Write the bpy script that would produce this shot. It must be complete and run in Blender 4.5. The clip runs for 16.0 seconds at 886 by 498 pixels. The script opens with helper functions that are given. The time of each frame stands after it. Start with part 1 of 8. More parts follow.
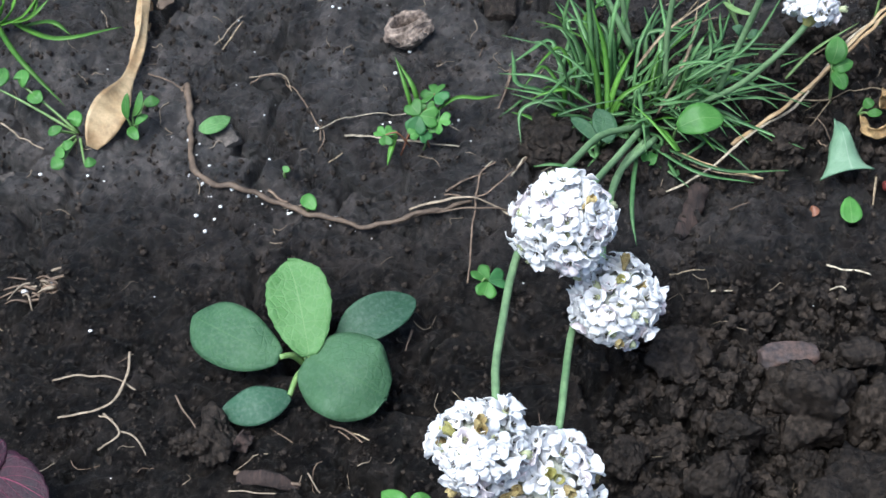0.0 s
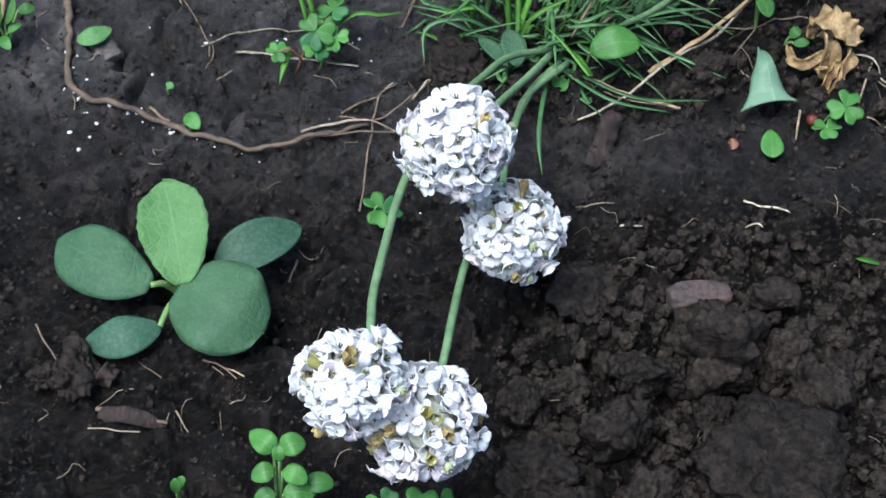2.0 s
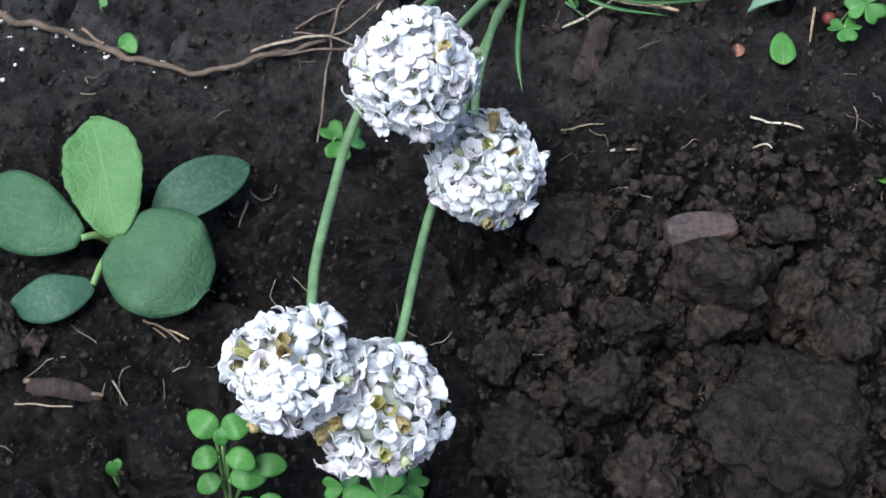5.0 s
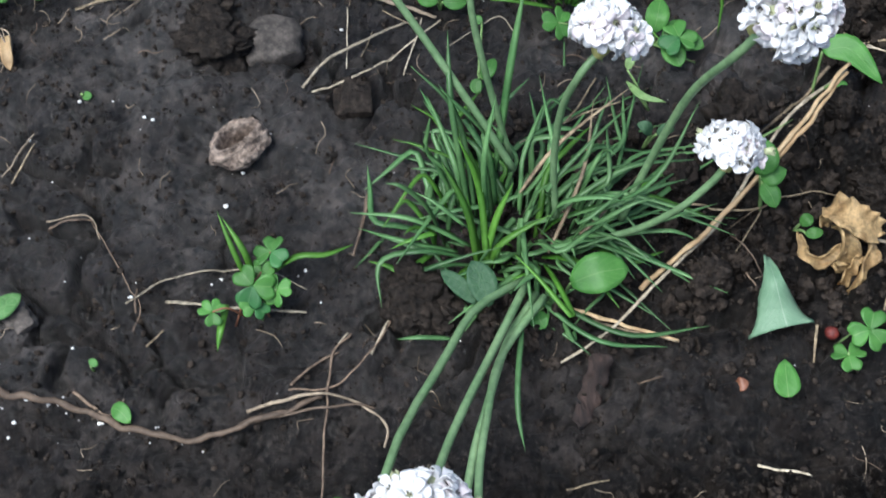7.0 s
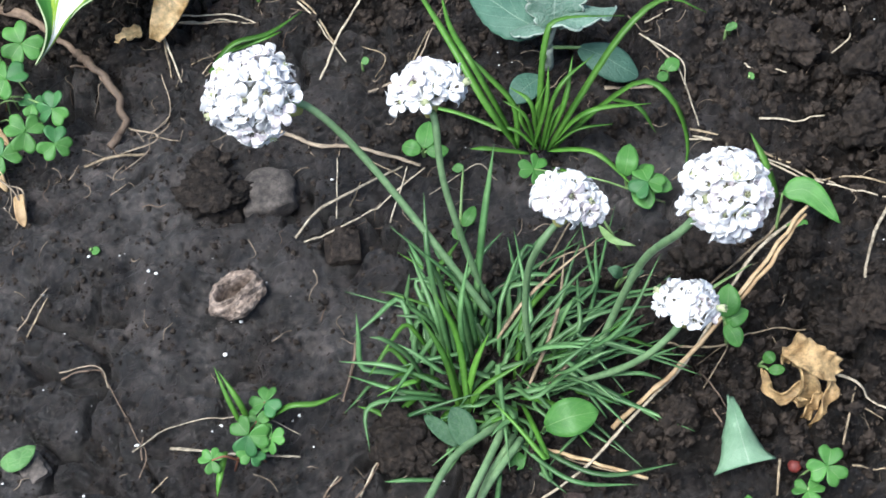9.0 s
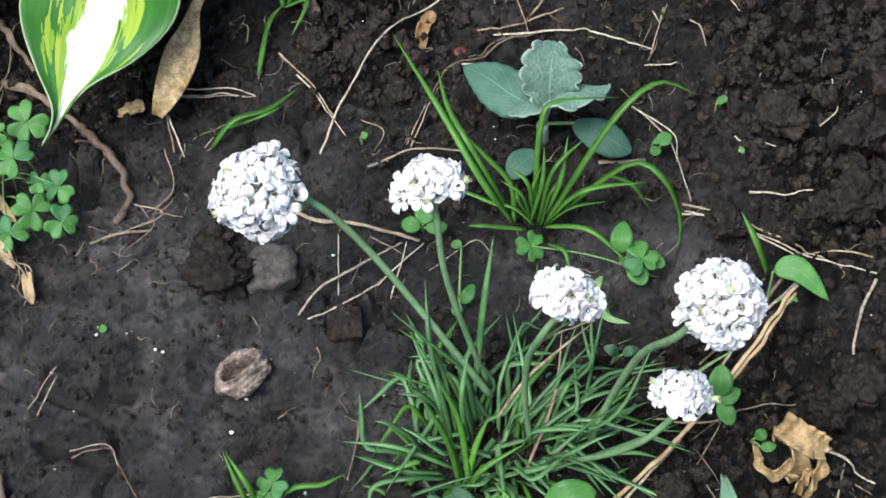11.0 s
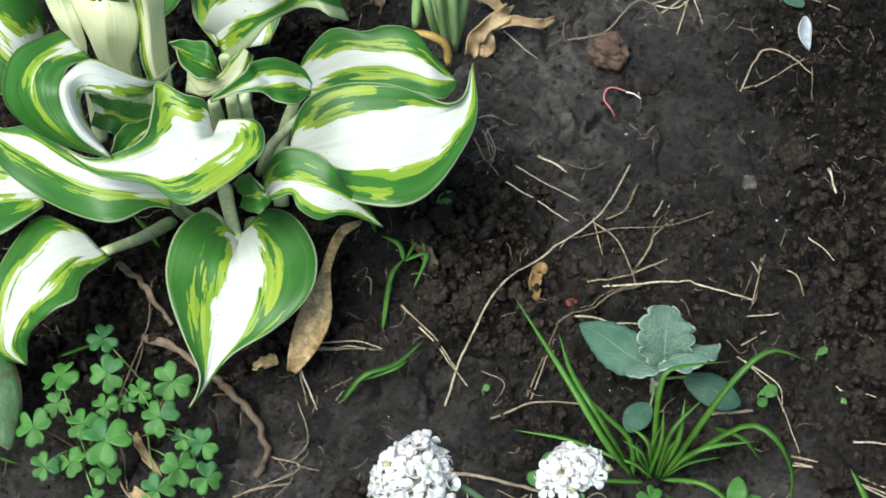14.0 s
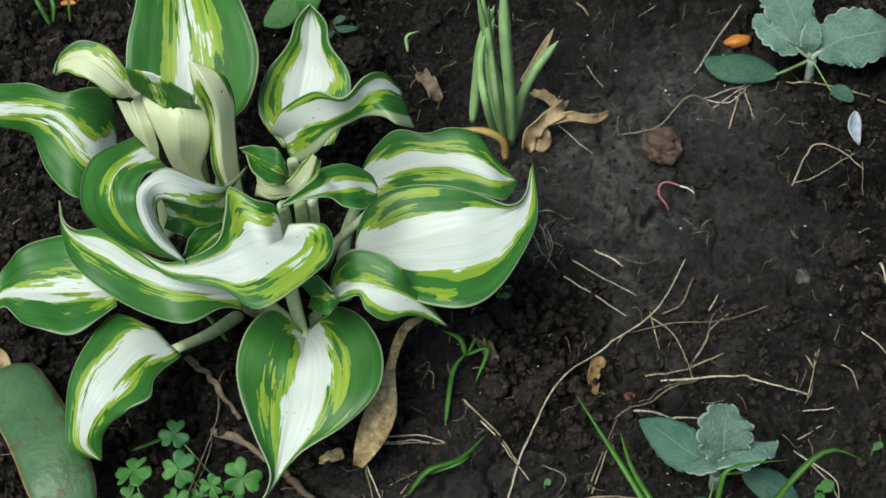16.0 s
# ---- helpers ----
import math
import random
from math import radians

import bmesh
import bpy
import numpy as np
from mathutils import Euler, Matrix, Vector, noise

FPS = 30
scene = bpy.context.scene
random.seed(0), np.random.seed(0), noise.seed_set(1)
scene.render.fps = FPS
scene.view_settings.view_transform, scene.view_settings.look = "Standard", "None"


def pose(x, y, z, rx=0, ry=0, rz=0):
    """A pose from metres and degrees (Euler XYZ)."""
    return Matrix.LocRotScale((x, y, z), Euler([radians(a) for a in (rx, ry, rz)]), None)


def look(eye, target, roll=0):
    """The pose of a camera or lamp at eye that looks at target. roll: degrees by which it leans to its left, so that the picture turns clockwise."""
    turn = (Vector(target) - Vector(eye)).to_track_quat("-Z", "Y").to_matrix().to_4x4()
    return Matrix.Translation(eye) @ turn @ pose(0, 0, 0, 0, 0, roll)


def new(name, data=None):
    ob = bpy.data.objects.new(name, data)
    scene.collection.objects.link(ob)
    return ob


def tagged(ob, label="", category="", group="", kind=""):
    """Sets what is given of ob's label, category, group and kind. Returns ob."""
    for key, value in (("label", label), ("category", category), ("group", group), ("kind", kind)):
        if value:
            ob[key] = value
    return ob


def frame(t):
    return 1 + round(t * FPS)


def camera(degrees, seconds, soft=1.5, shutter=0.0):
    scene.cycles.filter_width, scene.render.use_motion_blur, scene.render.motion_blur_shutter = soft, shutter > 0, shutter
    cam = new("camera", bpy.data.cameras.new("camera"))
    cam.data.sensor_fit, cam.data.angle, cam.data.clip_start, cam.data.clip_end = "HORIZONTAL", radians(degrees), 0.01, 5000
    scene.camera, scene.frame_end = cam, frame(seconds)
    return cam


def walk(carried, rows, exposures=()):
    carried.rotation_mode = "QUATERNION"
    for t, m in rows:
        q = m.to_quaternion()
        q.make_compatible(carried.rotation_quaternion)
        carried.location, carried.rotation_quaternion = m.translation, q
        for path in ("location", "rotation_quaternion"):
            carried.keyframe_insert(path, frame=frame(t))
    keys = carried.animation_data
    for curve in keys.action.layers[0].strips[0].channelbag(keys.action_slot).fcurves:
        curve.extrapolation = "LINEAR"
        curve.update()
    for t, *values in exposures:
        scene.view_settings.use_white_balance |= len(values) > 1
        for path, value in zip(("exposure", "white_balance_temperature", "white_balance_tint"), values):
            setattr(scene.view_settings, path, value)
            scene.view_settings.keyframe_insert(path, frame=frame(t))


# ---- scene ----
cam = camera(32.52, 16.0, soft=1.5, shutter=0.3)
PATH = [
    (0, look((0.0453, -0.3402, 0.3963), (0.0460, -0.0282, 0.0055), -0.80)),
    (0.5, look((0.0448, -0.3417, 0.3977), (0.0437, -0.0277, 0.0085), -0.72)),
    (1, look((0.0472, -0.3403, 0.3878), (0.0504, -0.0306, -0.0047), 0.20)),
    (1.5, look((0.0576, -0.3353, 0.3761), (0.0711, -0.0317, -0.0210), 2.26)),
    (2, look((0.0625, -0.3254, 0.3642), (0.0806, -0.0257, -0.0356), 3.15)),
    (2.5, look((0.0680, -0.3115, 0.3458), (0.0859, -0.0243, -0.0631), 3.23)),
    (3, look((0.0764, -0.2936, 0.3366), (0.0925, -0.0185, -0.0807), 2.39)),
    (3.2, look((0.0760, -0.2911, 0.3338), (0.0901, -0.0199, -0.0861), 1.87)),
    (5.3, look((0.0815, -0.2726, 0.3376), (0.0892, -0.0115, -0.0888), -0.29)),
    (5.5, look((0.0836, -0.2621, 0.3473), (0.0900, 0.0007, -0.0780), -0.85)),
    (6, look((0.0839, -0.2339, 0.3690), (0.0909, 0.0268, -0.0575), -2.14)),
    (6.5, look((0.0933, -0.2010, 0.3757), (0.1046, 0.0440, -0.0601), -1.71)),
    (7, look((0.0865, -0.1730, 0.3896), (0.0938, 0.0662, -0.0494), -3.28)),
    (7.5, look((0.0896, -0.1665, 0.4025), (0.0890, 0.0714, -0.0373), -5.24)),
    (8, look((0.0994, -0.1630, 0.4160), (0.0982, 0.0806, -0.0206), -6.06)),
    (8.5, look((0.1039, -0.1599, 0.4251), (0.0987, 0.0867, -0.0098), -7.33)),
    (9, look((0.1105, -0.1578, 0.4320), (0.1023, 0.0908, -0.0018), -7.98)),
    (9.2, look((0.1133, -0.1563, 0.4336), (0.1055, 0.0912, -0.0008), -8.16)),
    (11.3, look((0.1073, -0.1311, 0.4671), (0.1035, 0.1103, 0.0292), -7.53)),
    (11.5, look((0.1040, -0.1291, 0.4727), (0.0984, 0.1125, 0.0351), -7.53)),
    (12, look((0.0942, -0.1237, 0.4867), (0.0843, 0.1207, 0.0506), -8.20)),
    (12.5, look((0.0905, -0.1137, 0.4971), (0.0821, 0.1377, 0.0650), -8.11)),
    (13, look((0.0861, -0.1046, 0.5082), (0.0782, 0.1545, 0.0807), -8.46)),
    (13.5, look((0.0854, -0.0970, 0.5142), (0.0802, 0.1642, 0.0879), -8.15)),
    (14, look((0.0775, -0.0933, 0.5252), (0.0730, 0.1712, 0.1009), -8.33)),
    (14.5, look((0.0661, -0.0894, 0.5366), (0.0561, 0.1780, 0.1142), -8.85)),
    (15, look((0.0658, -0.0862, 0.5450), (0.0538, 0.1864, 0.1260), -9.09)),
    (15.5, look((0.0686, -0.0849, 0.5483), (0.0565, 0.1899, 0.1307), -9.58)),
    (16, look((0.0682, -0.0820, 0.5517), (0.0557, 0.1948, 0.1355), -9.88)),
]
walk(cam, PATH, exposures=[(0.0, 0.95, 5600, 6), (3.0, 0.7, 5420, 6), (5.5, 0.68, 5600, 6), (7.5, 0.76, 5750, 6), (9.0, 1.08, 5800, 7), (11.5, 0.78, 5850, 3), (12.5, 0.74, 6000, 0), (14.5, 0.5, 6150, -3), (16.0, 0.08, 6100, -5)])

# ---- light: open shade under an overcast sky ----
world = bpy.data.worlds.new("world")
scene.world = world
world.use_nodes = True
wn = world.node_tree.nodes
sky = wn.new("ShaderNodeTexSky")
sky.sky_type, sky.sun_disc = "NISHITA", False
sky.sun_elevation, sky.sun_rotation = radians(68), radians(-118)
sky.air_density, sky.dust_density = 1.0, 4.0
world.node_tree.links.new(sky.outputs[0], wn["Background"].inputs[0])
wn["Background"].inputs[1].default_value = 0.09
sun_data = bpy.data.lights.new("sun", "SUN")
sun_data.energy, sun_data.angle, sun_data.color = 2.8, radians(38), (1.0, 0.96, 0.9)
sun = new("sun", sun_data)
sun.matrix_world = look((-0.38, -0.20, 1.08), (0, 0, 0))


# ---- small helpers ----
def node_mat(name, rough=0.6):
    m = bpy.data.materials.new(name)
    m.use_nodes = True
    nt = m.node_tree
    b = nt.nodes["Principled BSDF"]
    b.inputs["Roughness"].default_value = rough
    return m, nt, b


def add(nt, kind, **values):
    n = nt.nodes.new(kind)
    for k, v in values.items():
        n.inputs[k.replace("_", " ")].default_value = v
    return n


def noise_tex(nt, scale, detail=4.0, rough=0.6, coord="Object", stretch=None):
    tc = nt.nodes.new("ShaderNodeTexCoord")
    out = tc.outputs[coord]
    if stretch:
        mp = nt.nodes.new("ShaderNodeMapping")
        mp.inputs["Scale"].default_value = stretch
        nt.links.new(out, mp.inputs["Vector"])
        out = mp.outputs[0]
    n = add(nt, "ShaderNodeTexNoise", Scale=scale, Detail=detail, Roughness=rough)
    nt.links.new(out, n.inputs["Vector"])
    return n.outputs["Fac"]


def ramp(nt, fac, stops):
    r = nt.nodes.new("ShaderNodeValToRGB")
    els = r.color_ramp.elements
    while len(els) < len(stops):
        els.new(0.5)
    for e, (p, c) in zip(els, stops):
        e.position, e.color = p, (*c, 1)
    nt.links.new(fac, r.inputs[0])
    return r.outputs[0]


def mix(nt, fac, a, b, mode="MIX"):
    n = nt.nodes.new("ShaderNodeMix")
    n.data_type, n.blend_type = "RGBA", mode
    for sock, v in ((n.inputs[0], fac), (n.inputs[6], a), (n.inputs[7], b)):
        if isinstance(v, (int, float)):
            sock.default_value = v
        elif isinstance(v, tuple):
            sock.default_value = (*v, 1)
        else:
            nt.links.new(v, sock)
    return n.outputs[2]


def calc(nt, op, a, b=0.0):
    n = nt.nodes.new("ShaderNodeMath")
    n.operation = op
    for sock, v in ((n.inputs[0], a), (n.inputs[1], b)):
        if isinstance(v, (int, float)):
            sock.default_value = v
        else:
            nt.links.new(v, sock)
    return n.outputs[0]


def bump(nt, b, height, strength, dist):
    n = add(nt, "ShaderNodeBump", Strength=strength, Distance=dist)
    nt.links.new(height, n.inputs["Height"])
    nt.links.new(n.outputs[0], b.inputs["Normal"])


def spotted(name, dark, light, scale, rough=0.7, relief=0.0005, fine=None, stretch=None, coord="Object", vary=0.15, mottle=0.2):
    """A grainy material between two colours, varied from object to object."""
    m, nt, b = node_mat(name, rough)
    f = noise_tex(nt, scale, 6, 0.65, coord, stretch)
    c = ramp(nt, f, [(0.3, dark), (0.7, light)])
    oi = nt.nodes.new("ShaderNodeObjectInfo")
    v = calc(nt, "ADD", calc(nt, "MULTIPLY", oi.outputs["Random"], 2 * vary), 1 - vary)
    hsv = nt.nodes.new("ShaderNodeHueSaturation")
    nt.links.new(c, hsv.inputs["Color"])
    nt.links.new(v, hsv.inputs["Value"])
    speck = ramp(nt, noise_tex(nt, (fine or scale * 3) * 1.3, 4, 0.7, coord, stretch), [(0.34, (1 - mottle, 1 - mottle, 1 - mottle)), (0.62, (1 + mottle * 0.5,) * 3)])
    nt.links.new(mix(nt, 1.0, hsv.outputs[0], speck, "MULTIPLY"), b.inputs["Base Color"])
    bump(nt, b, noise_tex(nt, fine or scale * 3, 5, 0.7, coord, stretch), 0.7, relief)
    return m


def leafy(name, dark, light, vein=(0.2, 0.3, 0.1), scale=60, rough=0.45, through_light=0.3, veins=5.0, relief=0.0006, edge=None, fuzz=0.0, stains=False, net=0.0):
    """Leaf tissue with a midrib, side veins and mottling; u runs along the leaf and v across it."""
    m, nt, b = node_mat(name, rough)
    uv = nt.nodes.new("ShaderNodeTexCoord").outputs["UV"]
    sep = nt.nodes.new("ShaderNodeSeparateXYZ")
    nt.links.new(uv, sep.inputs[0])
    av = calc(nt, "ABSOLUTE", calc(nt, "SUBTRACT", sep.outputs[1], 0.5))
    c = ramp(nt, noise_tex(nt, scale, 5, 0.6), [(0.3, dark), (0.7, light)])
    if edge:
        c = mix(nt, calc(nt, "MULTIPLY", calc(nt, "GREATER_THAN", av, 0.47), 0.8), c, edge)
    rib = calc(nt, "LESS_THAN", av, 0.013)
    slant = calc(nt, "FRACT", calc(nt, "MULTIPLY", calc(nt, "SUBTRACT", sep.outputs[0], calc(nt, "MULTIPLY", av, 0.9)), veins))
    side = calc(nt, "LESS_THAN", calc(nt, "ABSOLUTE", calc(nt, "SUBTRACT", slant, 0.5)), 0.035)
    vn = calc(nt, "MAXIMUM", calc(nt, "MULTIPLY", rib, 0.8), calc(nt, "MULTIPLY", side, 0.4))
    if net:
        cells = add(nt, "ShaderNodeTexVoronoi", Scale=330.0)
        cells.feature = "DISTANCE_TO_EDGE"
        nt.links.new(nt.nodes.new("ShaderNodeTexCoord").outputs["Object"], cells.inputs["Vector"])
        mesh = calc(nt, "MULTIPLY", ramp(nt, cells.outputs["Distance"], [(0.03, (1, 1, 1)), (0.12, (0, 0, 0))]), net)
        vn = calc(nt, "MAXIMUM", vn, mesh)
    c = mix(nt, vn, c, vein)
    if fuzz:
        c = mix(nt, calc(nt, "MULTIPLY", ramp(nt, noise_tex(nt, 900, 2, 0.5), [(0.45, (0, 0, 0)), (0.7, (1, 1, 1))]), fuzz), c, (0.55, 0.6, 0.55))
    if stains:
        c = mix(nt, calc(nt, "MULTIPLY", ramp(nt, noise_tex(nt, 130, 5, 0.6), [(0.55, (0, 0, 0)), (0.66, (1, 1, 1))]), 0.7), c, (0.12, 0.075, 0.03))
    oi = nt.nodes.new("ShaderNodeObjectInfo")
    hsv = nt.nodes.new("ShaderNodeHueSaturation")
    nt.links.new(c, hsv.inputs["Color"])
    nt.links.new(calc(nt, "ADD", calc(nt, "MULTIPLY", oi.outputs["Random"], 0.35), 0.82), hsv.inputs["Value"])
    c = hsv.outputs[0]
    nt.links.new(c, b.inputs["Base Color"])
    h = calc(nt, "SUBTRACT", noise_tex(nt, scale * 6, 3, 0.6), calc(nt, "MULTIPLY", vn, 0.8))
    bump(nt, b, h, 0.6, relief)
    translucent(nt, b, c, through_light)
    return m


def translucent(nt, b, colour, share):
    tb = nt.nodes.new("ShaderNodeBsdfTranslucent")
    nt.links.new(colour, tb.inputs[0])
    ms = nt.nodes.new("ShaderNodeMixShader")
    ms.inputs[0].default_value = share
    nt.links.new(b.outputs[0], ms.inputs[1])
    nt.links.new(tb.outputs[0], ms.inputs[2])
    nt.links.new(ms.outputs[0], nt.nodes["Material Output"].inputs[0])


# ---- materials ----
def soil_material():
    m, nt, b = node_mat("garden_soil", 0.5)
    crust = nt.nodes.new("ShaderNodeAttribute")
    crust.attribute_name = "crust"
    dry = crust.outputs["Fac"]
    big = noise_tex(nt, 11, 6, 0.65)
    mid = noise_tex(nt, 90, 7, 0.7)
    fine = noise_tex(nt, 520, 6, 0.75)
    # damp soil, darkened further to paint the shade in gaps between clods
    damp = ramp(nt, mid, [(0.36, (0.0022, 0.0016, 0.0013)), (0.5, (0.0085, 0.0064, 0.005)), (0.64, (0.03, 0.023, 0.018))])
    dried = ramp(nt, mid, [(0.36, (0.007, 0.0058, 0.0052)), (0.5, (0.030, 0.025, 0.0227)), (0.66, (0.084, 0.07, 0.063))])
    patch = ramp(nt, calc(nt, "ADD", calc(nt, "MULTIPLY", dry, 0.5), calc(nt, "SUBTRACT", big, 0.25)), [(0.3, (0, 0, 0)), (0.62, (1, 1, 1))])
    c = mix(nt, patch, damp, dried)
    # pale mineral flecks, painted wet glints, and small pits with their shade painted dark
    c = mix(nt, calc(nt, "MULTIPLY", ramp(nt, fine, [(0.55, (0, 0, 0)), (0.63, (1, 1, 1))]), 0.7), c, (0.1, 0.082, 0.068))
    c = mix(nt, calc(nt, "MULTIPLY", ramp(nt, noise_tex(nt, 280, 6, 0.7), [(0.39, (1, 1, 1)), (0.46, (0, 0, 0))]), 0.9), c, (0.002, 0.0016, 0.0013))
    c = mix(nt, ramp(nt, noise_tex(nt, 1300, 3, 0.6), [(0.68, (0, 0, 0)), (0.72, (1, 1, 1))]), c, (0.19, 0.16, 0.13))
    nt.links.new(c, b.inputs["Base Color"])
    nt.links.new(calc(nt, "ADD", 0.22, calc(nt, "MULTIPLY", dry, 0.55)), b.inputs["Specular IOR Level"])
    slick = calc(nt, "MULTIPLY", dry, ramp(nt, noise_tex(nt, 13, 4, 0.6), [(0.42, (0, 0, 0)), (0.56, (1, 1, 1))]))
    wet = ramp(nt, noise_tex(nt, 60, 6, 0.7), [(0.35, (0.26, 0.26, 0.26)), (0.62, (0.6, 0.6, 0.6))])
    nt.links.new(wet, b.inputs["Roughness"])
    vor = add(nt, "ShaderNodeTexVoronoi", Scale=360.0)
    nt.links.new(nt.nodes.new("ShaderNodeTexCoord").outputs["Object"], vor.inputs["Vector"])
    h = calc(nt, "ADD", noise_tex(nt, 240, 9, 0.78), calc(nt, "MULTIPLY", fine, 0.7))
    h = calc(nt, "SUBTRACT", h, calc(nt, "MULTIPLY", vor.outputs["Distance"], 0.35))
    h = calc(nt, "MULTIPLY", h, calc(nt, "SUBTRACT", 1.0, calc(nt, "MULTIPLY", slick, 0.72)))
    bump(nt, b, h, 1.0, 0.0042)
    return m


def hosta_material(name, size, pale_a=(0.74, 0.77, 0.68), pale_b=(0.82, 0.84, 0.80)):
    m, nt, b = node_mat(name, 0.42)
    uv = nt.nodes.new("ShaderNodeTexCoord").outputs["UV"]
    oi = nt.nodes.new("ShaderNodeObjectInfo")
    shift = nt.nodes.new("ShaderNodeCombineXYZ")
    nt.links.new(calc(nt, "MULTIPLY", oi.outputs["Random"], 37.0), shift.inputs[0])
    nt.links.new(calc(nt, "MULTIPLY", oi.outputs["Random"], 11.0), shift.inputs[1])
    vadd = nt.nodes.new("ShaderNodeVectorMath")
    nt.links.new(uv, vadd.inputs[0])
    nt.links.new(shift.outputs[0], vadd.inputs[1])

    def streak(sx, sy, detail=3.0):
        mp = nt.nodes.new("ShaderNodeMapping")
        mp.inputs["Scale"].default_value = (sx, sy, 1)
        nt.links.new(vadd.outputs[0], mp.inputs["Vector"])
        n = add(nt, "ShaderNodeTexNoise", Scale=1.0, Detail=detail, Roughness=0.55)
        nt.links.new(mp.outputs[0], n.inputs["Vector"])
        return n.outputs["Fac"]

    sep = nt.nodes.new("ShaderNodeSeparateXYZ")
    nt.links.new(uv, sep.inputs[0])
    u, v = sep.outputs[0], calc(nt, "MULTIPLY", calc(nt, "ABSOLUTE", calc(nt, "SUBTRACT", sep.outputs[1], 0.5)), 2.0)
    # the pale heart is broad below the middle of the blade and narrows to the tip
    heart = calc(nt, "MULTIPLY", calc(nt, "SUBTRACT", 1.02, calc(nt, "POWER", calc(nt, "ABSOLUTE", calc(nt, "SUBTRACT", u, 0.45)), 2.0)), size)
    jag = calc(nt, "ADD", calc(nt, "MULTIPLY", calc(nt, "SUBTRACT", streak(1.7, 5.0), 0.5), 1.15), calc(nt, "MULTIPLY", calc(nt, "SUBTRACT", streak(9, 44, 3.0), 0.5), 0.34))
    arms = calc(nt, "MULTIPLY", ramp(nt, u, [(0.05, (1, 1, 1)), (0.2, (0, 0, 0))]), 0.42)
    d = calc(nt, "ADD", calc(nt, "ADD", calc(nt, "SUBTRACT", heart, v), jag), arms)
    pale = ramp(nt, calc(nt, "ADD", d, 0.5), [(0.65, (0, 0, 0)), (0.665, (1, 1, 1))])
    lime = ramp(nt, calc(nt, "ADD", calc(nt, "ADD", d, calc(nt, "MULTIPLY", calc(nt, "SUBTRACT", streak(3.2, 11, 4.0), 0.475), 1.25)), 0.5), [(0.49, (0, 0, 0)), (0.51, (1, 1, 1))])
    green = ramp(nt, streak(3, 9), [(0.3, (0.034, 0.138, 0.018)), (0.7, (0.07, 0.235, 0.034))])
    limec = ramp(nt, streak(2, 22), [(0.35, (0.21, 0.39, 0.022)), (0.65, (0.44, 0.55, 0.065))])
    white = ramp(nt, streak(3, 30), [(0.3, pale_a), (0.6, pale_b)])
    c = mix(nt, lime, green, limec)
    c = mix(nt, pale, c, white)
    vein = calc(nt, "FRACT", calc(nt, "MULTIPLY", calc(nt, "POWER", v, 0.85), 5.5))
    line = ramp(nt, vein, [(0.0, (1, 1, 1)), (0.05, (0, 0, 0))])
    c = mix(nt, calc(nt, "MULTIPLY", line, 0.34), c, (0.2, 0.29, 0.1))
    # grey bruises drawn out along the veins, and dark specks
    smudge = calc(nt, "MULTIPLY", ramp(nt, streak(3.0, 13, 4.0), [(0.69, (0, 0, 0)), (0.73, (1, 1, 1))]), pale)
    c = mix(nt, calc(nt, "MULTIPLY", smudge, 0.6), c, (0.34, 0.36, 0.36))
    speck = ramp(nt, noise_tex(nt, 420, 2, 0.5), [(0.74, (0, 0, 0)), (0.765, (1, 1, 1))])
    c = mix(nt, calc(nt, "MULTIPLY", speck, 0.7), c, (0.1, 0.08, 0.05))
    c = mix(nt, ramp(nt, v, [(0.978, (0, 0, 0)), (0.992, (1, 1, 1))]), c, (0.42, 0.5, 0.28))
    nt.links.new(c, b.inputs["Base Color"])
    groove = calc(nt, "ABSOLUTE", calc(nt, "SUBTRACT", vein, 0.5))
    bump(nt, b, calc(nt, "SUBTRACT", calc(nt, "MULTIPLY", streak(30, 30), 0.25), groove), 0.16, 0.0009)
    translucent(nt, b, c, 0.3)
    return m


SOIL = soil_material()
HOSTA = hosta_material("hosta_leaf", 0.54)
HOSTA_NARROW = hosta_material("hosta_leaf_narrow_heart", 0.38)
HOSTA_GREEN = hosta_material("hosta_leaf_green", 0.12)
HOSTA_WHITE = hosta_material("hosta_leaf_white", 0.73)
HOSTA_CREAM = hosta_material("hosta_leaf_cream", 0.95, (0.74, 0.77, 0.44), (0.88, 0.88, 0.64))
HOSTA_SHEATH = hosta_material("hosta_sheath", 3.0, (0.84, 0.87, 0.5), (0.93, 0.94, 0.66))
HOSTA_PALE = hosta_material("hosta_leaf_pale", 1.05)
HOSTA_STALK = spotted("hosta_stalk", (0.42, 0.5, 0.22), (0.66, 0.72, 0.48), 90, 0.45, 0.0002, stretch=(1, 1, 0.2))
CLOD = spotted("dry_clod", (0.0042, 0.003, 0.0024), (0.046, 0.035, 0.027), 260, 0.55, 0.0026, 480, vary=0.3, mottle=0.7)
CLOD.node_tree.nodes["Principled BSDF"].inputs["Specular IOR Level"].default_value = 0.2
ROCK = spotted("grey_stone", (0.02, 0.0165, 0.014), (0.125, 0.105, 0.09), 170, 0.8, 0.0009, 420, mottle=0.5)
BRICKBIT = spotted("brick_fragment", (0.03, 0.03, 0.034), (0.12, 0.07, 0.052), 160, 0.8, 0.0006, 400, mottle=0.5)
STRAW = spotted("dry_straw", (0.11, 0.078, 0.045), (0.34, 0.265, 0.165), 160, 0.65, 0.0004, vary=0.4, mottle=0.5)
TWIG = spotted("brown_twig", (0.07, 0.045, 0.03), (0.22, 0.155, 0.105), 200, 0.7, 0.0004, vary=0.3)
